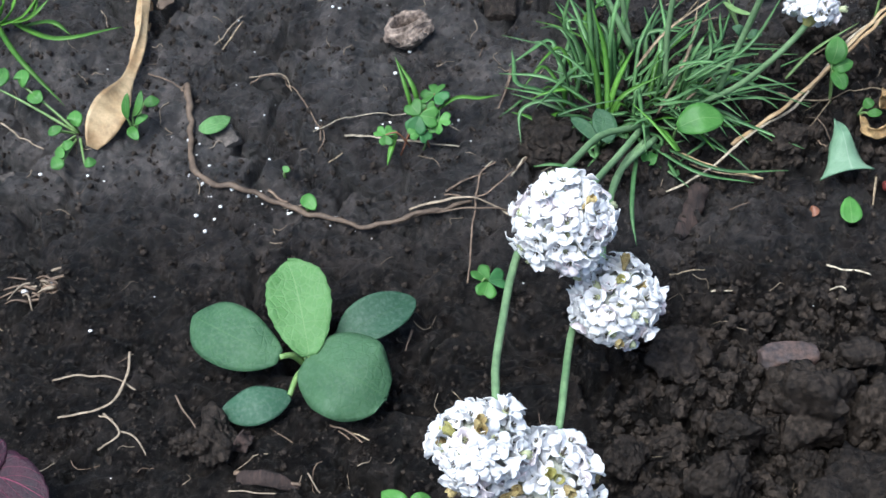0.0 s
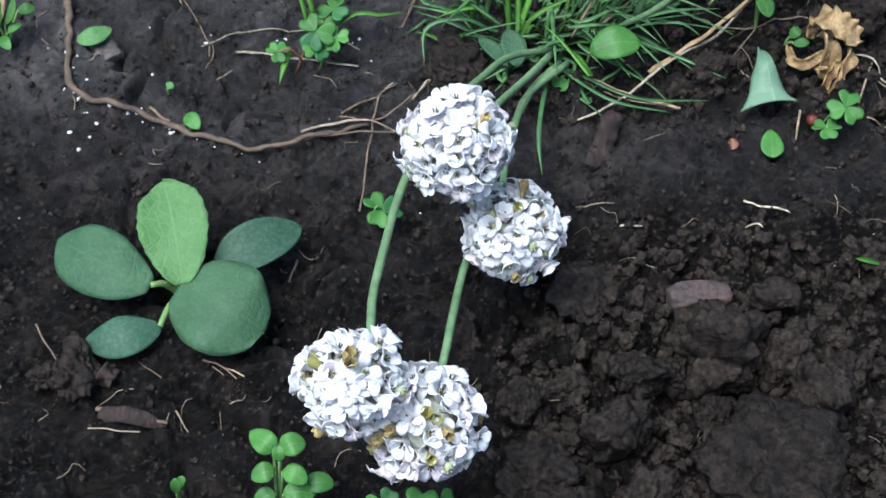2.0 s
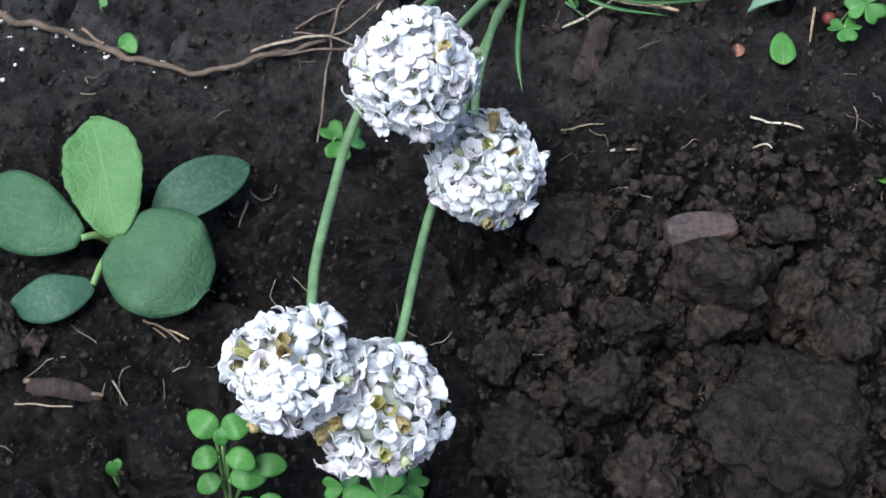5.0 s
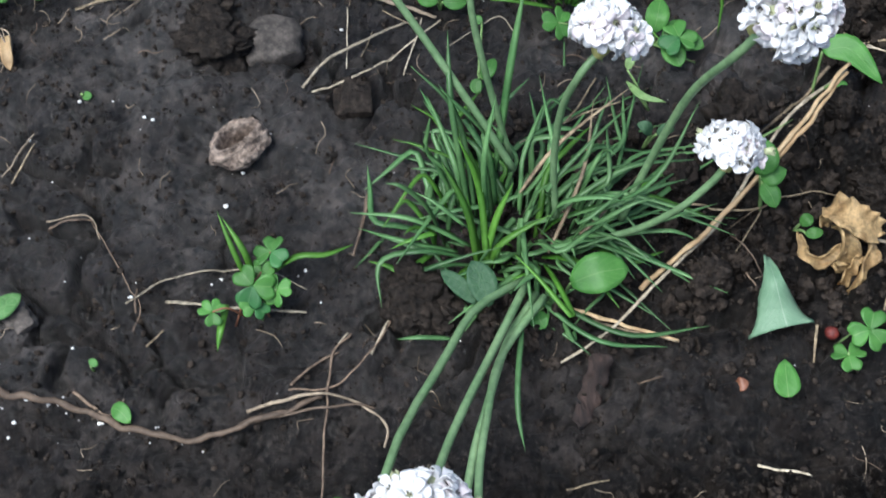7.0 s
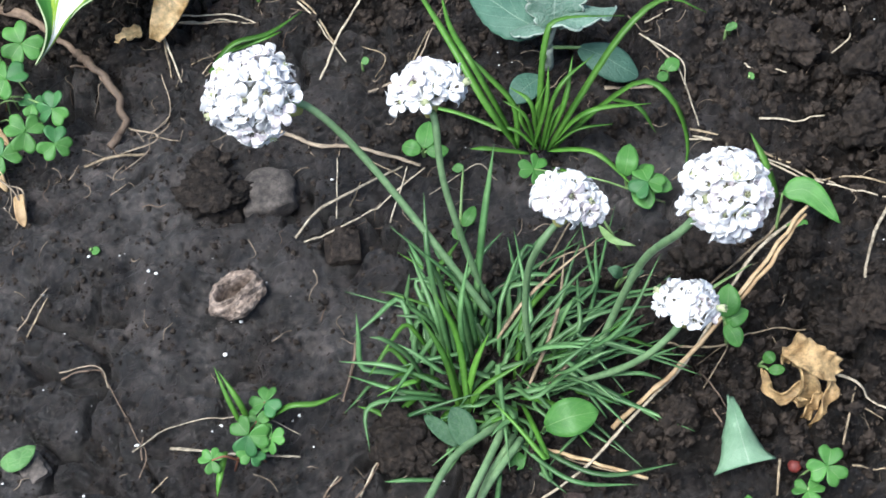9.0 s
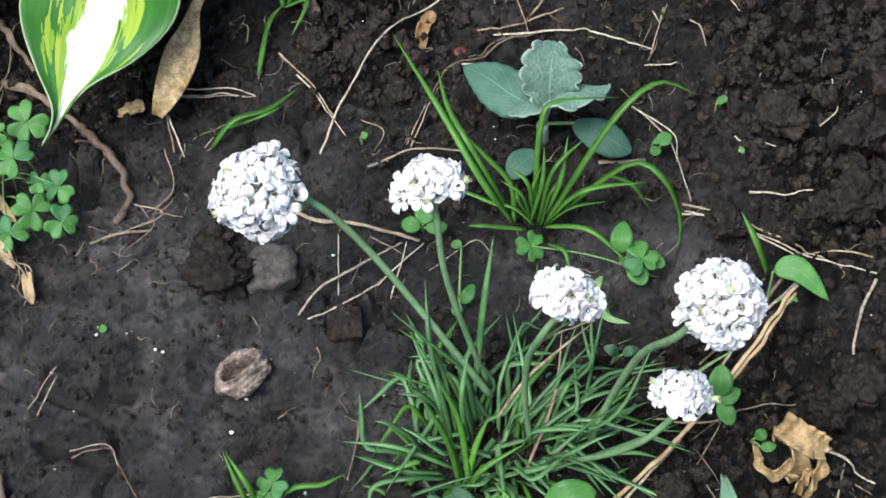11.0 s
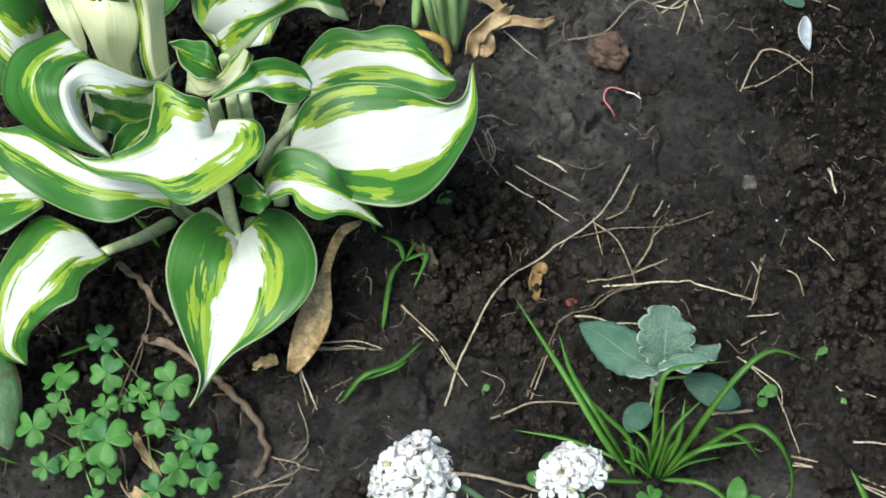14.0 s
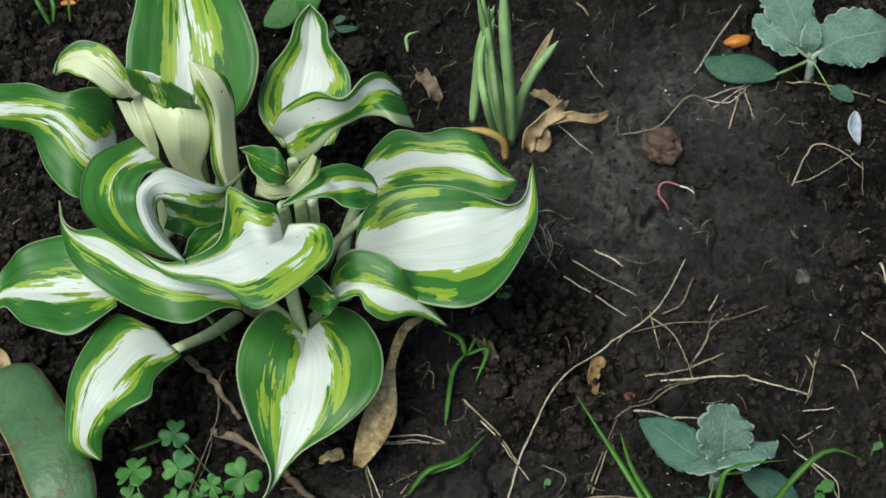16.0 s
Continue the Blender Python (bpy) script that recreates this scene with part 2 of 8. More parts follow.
PALE_TWIG = spotted("pale_twig", (0.13, 0.098, 0.066), (0.36, 0.285, 0.2), 260, 0.7, 0.0003, vary=0.25)
BARK = spotted("bark_chip", (0.012, 0.008, 0.007), (0.06, 0.036, 0.028), 220, 0.85, 0.0016, stretch=(1, 0.2, 1), mottle=0.5)
SHELL = spotted("nut_shell", (0.06, 0.04, 0.03), (0.33, 0.26, 0.21), 260, 0.8, 0.0018, 420, mottle=0.5)
HUSK = spotted("dry_husk", (0.16, 0.085, 0.035), (0.52, 0.33, 0.15), 90, 0.6, 0.0008, 260, vary=0.1)
HUSK_PALE = spotted("dry_leaf_tan", (0.36, 0.22, 0.1), (0.72, 0.55, 0.32), 80, 0.6, 0.0006, 240, vary=0.1)
HUSK_SPOTTED = spotted("dry_leaf_spotted", (0.34, 0.2, 0.06), (0.92, 0.7, 0.38), 150, 0.6, 0.0009, 330, vary=0.05, mottle=0.45)
HUSK_GOLD = spotted("dry_leaf_golden", (0.26, 0.15, 0.055), (0.66, 0.47, 0.23), 130, 0.6, 0.001, 300, vary=0.1, mottle=0.5)
PERLITE = spotted("white_grain", (0.55, 0.53, 0.5), (0.8, 0.8, 0.78), 300, 0.7, 0.0003)
PALE_STRAW = spotted("pale_straw", (0.26, 0.21, 0.14), (0.52, 0.45, 0.33), 160, 0.65, 0.0004, vary=0.35, mottle=0.5)
NUT = spotted("nut_brown", (0.05, 0.03, 0.02), (0.17, 0.1, 0.07), 150, 0.75, 0.001, 300, vary=0.1, mottle=0.25)
PETAL = spotted("white_petal", (0.88, 0.87, 0.88), (0.95, 0.95, 0.94), 260, 0.55, 0.0003, vary=0.05, mottle=0.06)
PETAL_PINK = spotted("pinkish_petal", (0.87, 0.77, 0.8), (0.94, 0.9, 0.9), 260, 0.55, 0.0003, vary=0.08, mottle=0.06)
WITHER = spotted("withered_floret", (0.2, 0.13, 0.05), (0.56, 0.46, 0.2), 500, 0.7, 0.0003, vary=0.3, mottle=0.4)
FADED = spotted("faded_floret", (0.26, 0.25, 0.06), (0.56, 0.52, 0.2), 420, 0.6, 0.0003, vary=0.15)
FLOWER_CORE = spotted("flower_core", (0.5, 0.53, 0.42), (0.72, 0.74, 0.66), 300, 0.6, 0.0003)
CALYX = spotted("floret_calyx", (0.3, 0.34, 0.16), (0.55, 0.56, 0.36), 300, 0.6, 0.0002)
for petal in (PETAL, PETAL_PINK):
    pnt = petal.node_tree
    pb = pnt.nodes["Principled BSDF"]
    translucent(pnt, pb, pb.inputs["Base Color"].links[0].from_socket, 0.28)
ANTHER = spotted("dark_anther", (0.03, 0.025, 0.02), (0.12, 0.1, 0.06), 400, 0.6, 0.0001)
THRIFT = spotted("thrift_blade", (0.05, 0.135, 0.042), (0.165, 0.315, 0.115), 50, 0.4, 0.0002, vary=0.3)
THRIFT_PALE = spotted("thrift_stalk", (0.12, 0.225, 0.095), (0.23, 0.35, 0.17), 80, 0.5, 0.0002, vary=0.15)
GRASS = spotted("grass_blade", (0.06, 0.18, 0.02), (0.14, 0.32, 0.045), 60, 0.42, 0.0002, vary=0.25)
for blade_mat, share in ((THRIFT, 0.2), (THRIFT_PALE, 0.12), (GRASS, 0.3)):
    translucent(blade_mat.node_tree, blade_mat.node_tree.nodes["Principled BSDF"], blade_mat.node_tree.nodes["Principled BSDF"].inputs["Base Color"].links[0].from_socket, share)
SEEDLING = leafy("seedling_leaf", (0.036, 0.1, 0.046), (0.1, 0.205, 0.098), (0.075, 0.165, 0.07), 50, 0.6, 0.25, 5, 0.0005, fuzz=0.05, net=0.35)
SEEDLING_YOUNG = leafy("young_leaf", (0.09, 0.225, 0.06), (0.145, 0.3, 0.1), (0.19, 0.34, 0.13), 50, 0.6, 0.25, 6, 0.0006, fuzz=0.04, net=0.35)
SEEDLING_DARK = leafy("old_leaf", (0.03, 0.085, 0.05), (0.062, 0.14, 0.078), (0.05, 0.12, 0.06), 50, 0.58, 0.2, 5, 0.0008, fuzz=0.07)
SILVER = leafy("silver_leaf", (0.095, 0.195, 0.135), (0.18, 0.3, 0.22), (0.29, 0.385, 0.31), 120, 0.75, 0.2, 6, 0.0014, edge=(0.5, 0.58, 0.5), fuzz=0.14, net=0.25)
SILVER_DARK = leafy("blue_green_leaf", (0.035, 0.1, 0.065), (0.08, 0.17, 0.115), (0.15, 0.24, 0.17), 120, 0.6, 0.2, 5, 0.0008)
CLOVER = leafy("clover_leaflet", (0.055, 0.185, 0.03), (0.115, 0.31, 0.06), (0.2, 0.36, 0.12), 150, 0.5, 0.3, 7, 0.0003)
# darker copy of CLOVER with shade put into its colour
CLOVER_DARK = leafy("shaded_clover_leaflet", (0.035, 0.14, 0.04), (0.08, 0.25, 0.07), (0.12, 0.24, 0.09), 150, 0.5, 0.3, 7, 0.0003)
WILTED = leafy("wilted_leaf", (0.07, 0.165, 0.065), (0.155, 0.27, 0.125), (0.14, 0.24, 0.11), 40, 0.4, 0.2, 0.01, 0.0012, edge=(0.5, 0.3, 0.16), stains=True)
FOLDED = leafy("pale_folded_leaf", (0.16, 0.3, 0.17), (0.27, 0.42, 0.27), (0.35, 0.48, 0.33), 70, 0.5, 0.25, 7, 0.0008)
COLEUS = leafy("wine_red_leaf", (0.012, 0.005, 0.012), (0.05, 0.006, 0.02), (0.2, 0.03, 0.07), 160, 0.6, 0.2, 6, 0.001)
for leaf_mat in (SEEDLING, SEEDLING_YOUNG, SEEDLING_DARK):
    leaf_mat.node_tree.nodes["Principled BSDF"].inputs["Specular IOR Level"].default_value = 0.3
STALK = spotted("green_stalk", (0.12, 0.22, 0.06), (0.24, 0.36, 0.13), 150, 0.5, 0.0002)
RED_STALK = spotted("reddish_stalk", (0.16, 0.06, 0.03), (0.3, 0.14, 0.08), 150, 0.5, 0.0002)
SILVER_STALK = spotted("silver_stalk", (0.3, 0.36, 0.27), (0.5, 0.55, 0.44), 200, 0.8, 0.0003)
STRAP = spotted("strap_leaf", (0.32, 0.52, 0.18), (0.5, 0.68, 0.33), 60, 0.42, 0.0003, stretch=(1, 1, 0.15))
for blade_mat in (STRAP, HUSK_PALE, HUSK, HUSK_SPOTTED, HUSK_GOLD):
    translucent(blade_mat.node_tree, blade_mat.node_tree.nodes["Principled BSDF"], blade_mat.node_tree.nodes["Principled BSDF"].inputs["Base Color"].links[0].from_socket, 0.25)
ORANGE = spotted("orange_peel", (0.55, 0.15, 0.02), (0.75, 0.3, 0.04), 90, 0.45, 0.0004)
YELLOW = spotted("yellowed_leaf", (0.45, 0.27, 0.06), (0.66, 0.46, 0.14), 70, 0.5, 0.0003)
PINK = spotted("pink_stem", (0.6, 0.12, 0.16), (0.75, 0.3, 0.32), 120, 0.45, 0.0002)
REDBIT = spotted("red_scrap", (0.09, 0.012, 0.01), (0.22, 0.04, 0.03), 200, 0.6, 0.0004)
GREYPETAL = spotted("grey_petal", (0.3, 0.33, 0.37), (0.5, 0.53, 0.56), 200, 0.5, 0.0003)
BLUE = spotted("blue_grain", (0.15, 0.25, 0.6), (0.3, 0.42, 0.8), 300, 0.5, 0.0001)


# ---- building helpers ----
def mesh_ob(name, bm, material, parent=None, label="", smooth=True):
    me = bpy.data.meshes.new(name)
    bm.to_mesh(me)
    bm.free()
    if smooth:
        me.shade_smooth()
    me.materials.append(material)
    ob = new(name, me)
    if parent:
        ob.parent = parent
        ob.matrix_parent_inverse = parent.matrix_world.inverted()
    if label:
        ob["label"] = label
    return ob


def part(name, bm, material, parent, label=""):
    return mesh_ob(name, bm, material, parent, label)


def thing(name, at, label, category, group="", kind=""):
    ob = new(name)
    ob.empty_display_size = 0.01
    ob.location = at
    ob.matrix_world = Matrix.Translation(at)
    return tagged(ob, label, category, group, kind)


def spline(pts, n):
    """n + 1 points on a smooth curve through pts."""
    pts = [Vector(p) for p in pts]
    if len(pts) == 2:
        return [pts[0].lerp(pts[1], i / n) for i in range(n + 1)]
    ext = [2 * pts[0] - pts[1], *pts, 2 * pts[-1] - pts[-2]]
    out, segs = [], len(pts) - 1
    for i in range(n + 1):
        s = min(i * segs / n, segs - 1e-6)
        k = int(s)
        t = s - k
        a, b, c, d = ext[k:k + 4]
        out.append(0.5 * (2 * b + (c - a) * t + (2 * a - 5 * b + 4 * c - d) * t * t + (3 * b - a - 3 * c + d) * t ** 3))
    return out


def tube(bm, pts, r0, r1, sides=6, flat=1.0, lumps=0.0, close=True):
    """A tapered rod along pts; flat squeezes it, lumps make it knotty."""
    rings, side = [], None
    for i, p in enumerate(pts):
        t = (pts[min(i + 1, len(pts) - 1)] - pts[max(i - 1, 0)]).normalized()
        if side is None:
            side = t.cross(Vector((0, 0, 1)) if abs(t.z) < 0.95 else Vector((0, 1, 0))).normalized()
        side = (side - t * side.dot(t)).normalized()
        up = side.cross(t)
        f = i / (len(pts) - 1)
        r = (r0 + (r1 - r0) * f) * (1 + lumps * noise.noise(p * 260))
        rings.append([bm.verts.new(p + side * (r * math.cos(a)) + up * (r * flat * math.sin(a)))
                      for a in (2 * math.pi * k / sides for k in range(sides))])
    for a, b in zip(rings, rings[1:]):
        for k in range(sides):
            bm.faces.new((a[k], a[(k + 1) % sides], b[(k + 1) % sides], b[k]))
    if close:
        bm.faces.new(rings[0][::-1])
        bm.faces.new(rings[-1])


def sheet(bm, grid, uvs, thick):
    """A thin solid from a grid of points, with a rim; uvs in the same order."""
    nu, nv = len(grid), len(grid[0])
    lay = bm.loops.layers.uv.verify()
    nrm = []
    for i in range(nu):
        row = []
        for j in range(nv):
            du = grid[min(i + 1, nu - 1)][j] - grid[max(i - 1, 0)][j]
            dv = grid[i][min(j + 1, nv - 1)] - grid[i][max(j - 1, 0)]
            n = dv.cross(du)
            row.append(n.normalized() if n.length > 1e-12 else Vector((0, 0, 1)))
        nrm.append(row)
    top = [[bm.verts.new(grid[i][j] + nrm[i][j] * (thick / 2)) for j in range(nv)] for i in range(nu)]
    bot = [[bm.verts.new(grid[i][j] - nrm[i][j] * (thick / 2)) for j in range(nv)] for i in range(nu)]

    def face(vs, ks):
        f = bm.faces.new(vs)
        for l, k in zip(f.loops, ks):
            l[lay].uv = uvs[k[0]][k[1]]

    for i in range(nu - 1):
        for j in range(nv - 1):
            ks = ((i, j), (i, j + 1), (i + 1, j + 1), (i + 1, j))
            face([top[a][b] for a, b in ks], ks)
            face([bot[a][b] for a, b in ks[::-1]], ks[::-1])
    rim = [(0, j) for j in range(nv)] + [(i, nv - 1) for i in range(1, nu)] + [(nu - 1, j) for j in range(nv - 2, -1, -1)] + [(i, 0) for i in range(nu - 2, 0, -1)]
    for a, b in zip(rim, rim[1:] + rim[:1]):
        ks = (b, a, a, b)
        face([top[b[0]][b[1]], top[a[0]][a[1]], bot[a[0]][a[1]], bot[b[0]][b[1]]], ks)


def width_at(u, kind):
    if kind == "heart":
        return max(0.015, (1 - (1 - min(u / 0.27, 1)) ** 1.9) ** 0.6 * math.cos(0.5 * math.pi * max(0, (u - 0.2) / 0.8)) ** 1.45)
    if kind == "oval":
        return max(0.03, math.sin(math.pi * min(1, u * 0.97 + 0.03)) ** 0.62)
    if kind == "disc":
        return max(0.03, math.sin(math.pi * min(1, u * 0.97 + 0.03)) ** 0.4)
    if kind == "lance":
        return max(0.02, math.sin(math.pi * u ** 0.8) ** 0.8)
    if kind == "petal":
        return max(0.05, min(1, 0.3 + 1.05 * u) * (1 - max(0, (u - 0.6) / 0.4) ** 2.6))
    if kind == "floret":
        return (0.26 + 0.74 * smooth(0.0, 0.62, u)) * (1 - 0.72 * max(0, (u - 0.66) / 0.34) ** 2.2)
    if kind == "club":
        return (0.3 + 0.7 * smooth(0.5, 0.78, u)) * (1 - max(0, (u - 0.8) / 0.2) ** 2 * 0.7) * min(1, 0.3 + u * 5)
    if kind == "bell":
        return 0.1 + 0.9 * u ** 1.35
    if kind == "wedge":
        return 0.12 + 0.88 * min(1.0, u / 0.85) ** 0.8
    if kind == "strap":
        return max(0.05, min(1, u / 0.12 + 0.5) * (1 - max(0, (u - 0.6) / 0.4) ** 2.5))
    return 1.0


def leaf_blade(bm, mid, width, face_dir, kind="oval", cup=20.0, twist=(0.0, 0.0), ruffle=0.0, waves=3.0, teeth=0.0, nteeth=9, nu=18, nv=8,
               thick=0.0004, back=0.0, lean=0.0, phase=0.0):
    """A leaf along the midrib points mid. face_dir: where its upper face looks; cup: degrees by which the margins rise;
    twist: degrees at base and tip; ruffle: margin waves in metres; back: lobes reaching back past the base; lean: share by which one half is wider."""
    pts = spline(mid, nu)
    fd, grid, uvs = Vector(face_dir).normalized(), [], []
    side = None
    for i, p in enumerate(pts):
        u = i / nu
        t = (pts[min(i + 1, nu)] - pts[max(i - 1, 0)]).normalized()
        if side is None:
            side = t.cross(fd).normalized()
        else:
            side = (side - t * side.dot(t)).normalized() * 0.8 + t.cross(fd) * 0.2
            side = (side - t * side.dot(t)).normalized()
        up = side.cross(t).normalized()
        w = width * 0.5 * width_at(u, kind)
        if back and u < 0.16:
            w = max(w, width * 0.5 * (0.74 + 1.2 * u))
        if teeth:
            if teeth > 0.15:
                w *= 1 - teeth + teeth * abs(math.sin(math.pi * u * nteeth)) ** 0.6
            else:
                w *= 1 + teeth * (0.5 - abs((u * nteeth) % 1 - 0.5)) * 2 - teeth * 0.5
        tw = radians(twist[0] + (twist[1] - twist[0]) * u)
        row, urow = [], []
        for j in range(nv + 1):
            v = 2 * j / nv - 1
            a = radians(abs(cup)) * abs(v)
            half = w * (1 + lean * (1 if v > 0 else -1))
            r = half * abs(v)
            # arc of the cross section
            x = (math.sin(a) / max(a, 1e-3)) * r if abs(a) > 1e-3 else r
            z = (1 - math.cos(a)) / max(abs(a), 1e-3) * r * (1 if cup > 0 else -1) if abs(a) > 1e-3 else 0
            x *= 1 if v > 0 else -1
            z += ruffle * v * v * math.sin(2 * math.pi * waves * u + phase + (1.7 if v > 0 else 0))
            xx, zz = x * math.cos(tw) - z * math.sin(tw), x * math.sin(tw) + z * math.cos(tw)
            q = p + side * xx + up * zz
            if back and u < 0.4:
                q = q - t * (back * (math.sin(0.5 * math.pi * min(1, abs(v) / 0.6)) - 0.55 * max(0, (abs(v) - 0.6) / 0.4) ** 2) * (1 - u / 0.4) ** 1.2)
            row.append(q)
            urow.append((u, 0.5 + v / 2))
        grid.append(row)
        uvs.append(urow)
    sheet(bm, grid, uvs, thick)


def ribbon(bm, pts, width, thick=0.0003, fold=0.25, nu=12, up=(0, 0, 1), twist=0.0, taper=0.55):
    """A grass-like blade, folded along its middle and pointed."""
    pts = spline(pts, nu)
    rows, side = [], None
    for i, p in enumerate(pts):
        u = i / nu
        t = (pts[min(i + 1, nu)] - pts[max(i - 1, 0)]).normalized()
        s = t.cross(Vector(up))
        if s.length < 0.05:
            s = side or t.cross(Vector((0, 1, 0)))
        side = s.normalized()
        n = side.cross(t)
        side_r = side * math.cos(twist * u) + n * math.sin(twist * u)
        n = side_r.cross(t)
        w = width * 0.5 * (min(1, 0.6 + u * 3)) * (1 - max(0, (u - taper) / (1 - taper)) ** 1.6 * 0.96)
        rows.append([bm.verts.new(p + side_r * w + n * (fold * w)), bm.verts.new(p + n * (thick / 2)), bm.verts.new(p - side_r * w + n * (fold * w)), bm.verts.new(p - n * (thick / 2 + width * 0.06))])
    for a, b in zip(rows, rows[1:]):
        for k in range(4):
            bm.faces.new((a[k], a[(k + 1) % 4], b[(k + 1) % 4], b[k]))
    bm.faces.new(rows[0][::-1])
    bm.faces.new(rows[-1])


def lump(bm, at, size, seed, rough=0.25, sub=3, turn=0.0, squash=None, grain=0.0, knobs=0.0):
    """An irregular stone or clod; size: half extents; knobs: how far it is clotted out of smaller crumbs."""
    got = bmesh.ops.create_icosphere(bm, subdivisions=sub, radius=1.0)["verts"]
    off = Vector((seed * 3.7, seed * 1.3, seed * 7.9))
    rot = Matrix.Rotation(turn, 3, "Z")
    for v in got:
        d = v.co.normalized()
        k = 1 + rough * noise.noise(d * 1.3 + off) * 1.6 + rough * 0.5 * noise.noise(d * 3.4 + off) + grain * noise.noise(d * 7 + off) + grain * 0.6 * noise.noise(d * 17 + off)
        if knobs:
            k += knobs * (0.42 - noise.voronoi(d * 2.6 + off)[0][0]) + knobs * 0.5 * (0.42 - noise.voronoi(d * 6.5 + off)[0][0])
        q = d * k
        if squash:
            q = Vector([max(-squash, min(squash, c)) for c in q])
        v.co = rot @ Vector((q.x * size[0], q.y * size[1], q.z * size[2])) + Vector(at)


# ---- ground ----
def smooth(a, b, x):
    t = max(0.0, min(1.0, (x - a) / (b - a)))
    return t * t * (3 - 2 * t)


def rough_zone(x, y):
    """0 on the smooth, washed crust and 1 where the bed is dug into crumbs."""
    a = smooth(0.075, 0.12, x) * smooth(-0.03, -0.06, y)
    b = smooth(0.19, 0.24, x) * smooth(0.02, 0.12, y) * (0.4 + 0.6 * smooth(0.28, 0.2, y))
    c = smooth(0.03, 0.06, x) * smooth(0.14, 0.17, x - 0.3) + smooth(0.055, 0.075, x) * smooth(0.13, 0.1, x) * smooth(0.17, 0.2, y) * smooth(0.29, 0.25, y)
    d = smooth(0.05, 0.02, x) * smooth(0.17, 0.2, y) * 0.7
    e = smooth(0.08, 0.11, x) * smooth(0.1, 0.06, y) * smooth(-0.02, 0.02, y) * 0.7
    w = smooth(0.62, 0.42, math.hypot(x - 0.06, y - 0.16))
    f = 0.5 * smooth(0.06, 0.1, x) * smooth(0.11, 0.14, y) * smooth(0.27, 0.22, y)
    return 0.4 + (min(1.0, max(a, b, c, d, e, f)) - 0.4) * w


def gz(x, y):
    p = Vector((x, y, 0))
    r = rough_zone(x, y)
    near = 1.0 if abs(x) < 1 and abs(y) < 1.4 else 0.0
    z = 0.0035 * noise.noise(p * 14 + Vector((3, 1, 0))) + 0.0044 * noise.noise(p * 34 + Vector((8, 5, 0)))
    z += (0.0018 + 0.0025 * r) * noise.noise(p * 55)
    if not near:
        z *= 0.1
    if near and r > 0.02:
        w = p + Vector((noise.noise(p * 120), noise.noise(p * 120 + Vector((5, 0, 0))), 0)) * 0.0035
        z += r * 0.0085 * (0.45 - noise.voronoi(w * 85)[0][0]) + r * 0.0048 * (0.45 - noise.voronoi(w * 210)[0][0])
    if near:
        # plates of the crust, cracked along some of their joints, and small pits
        w = p + Vector((noise.noise(p * 45), noise.noise(p * 45 + Vector((4, 0, 0))), 0)) * 0.012
        f = noise.voronoi(w * 48)[0]
        z -= 0.0075 * smooth(0.15, 0.02, f[1] - f[0]) * smooth(0.0, 0.3, noise.noise(p * 26 + Vector((1, 6, 3))))
        z += 0.0016 * (noise.noise(Vector((f[0] * 9 + w.x * 3, w.y * 20, 1))))
        z -= 0.0065 * smooth(0.22, 0.08, noise.voronoi(p * 105 + Vector((0, 3, 0)))[0][0]) * smooth(0.05, 0.3, noise.noise(p * 40 + Vector((2, 2, 8))))
        z += (0.0028 + 0.0018 * r) * noise.noise(p * 150 + Vector((0, 7, 2))) + (0.0019 + 0.0012 * r) * noise.noise(p * 360) - 0.0022 * max(0.0, noise.noise(p * 210 + Vector((9, 2, 4))) - 0.38)
    return z - 0.0008


def crust_at(x, y):
    """How far the washed crust has dried."""
    front = smooth(0.3, 0.12, y) * smooth(-0.05, 0.03, y) * smooth(0.6, 0.3, abs(x))
    back = smooth(0.15, 0.22, y) * smooth(0.42, 0.34, y) * smooth(0.05, 0.09, x) * smooth(0.25, 0.19, x)
    return 0.15 + 0.85 * max(front, back)


CRACKS = [[(0.1765, 0.3073, 0), (0.1872, 0.2869, 0), (0.1999, 0.2773, 0), (0.204, 0.2634, 0)], [(0.0288, -0.0861, 0), (0.0375, -0.0875, 0), (0.0462, -0.0891, 0)], [(-0.016, -0.0247, 0), (-0.0165, -0.0366, 0), (-0.0156, -0.0458, 0)], [(0.1158, 0.2573, 0), (0.1176, 0.2457, 0), (0.1138, 0.2324, 0)]]


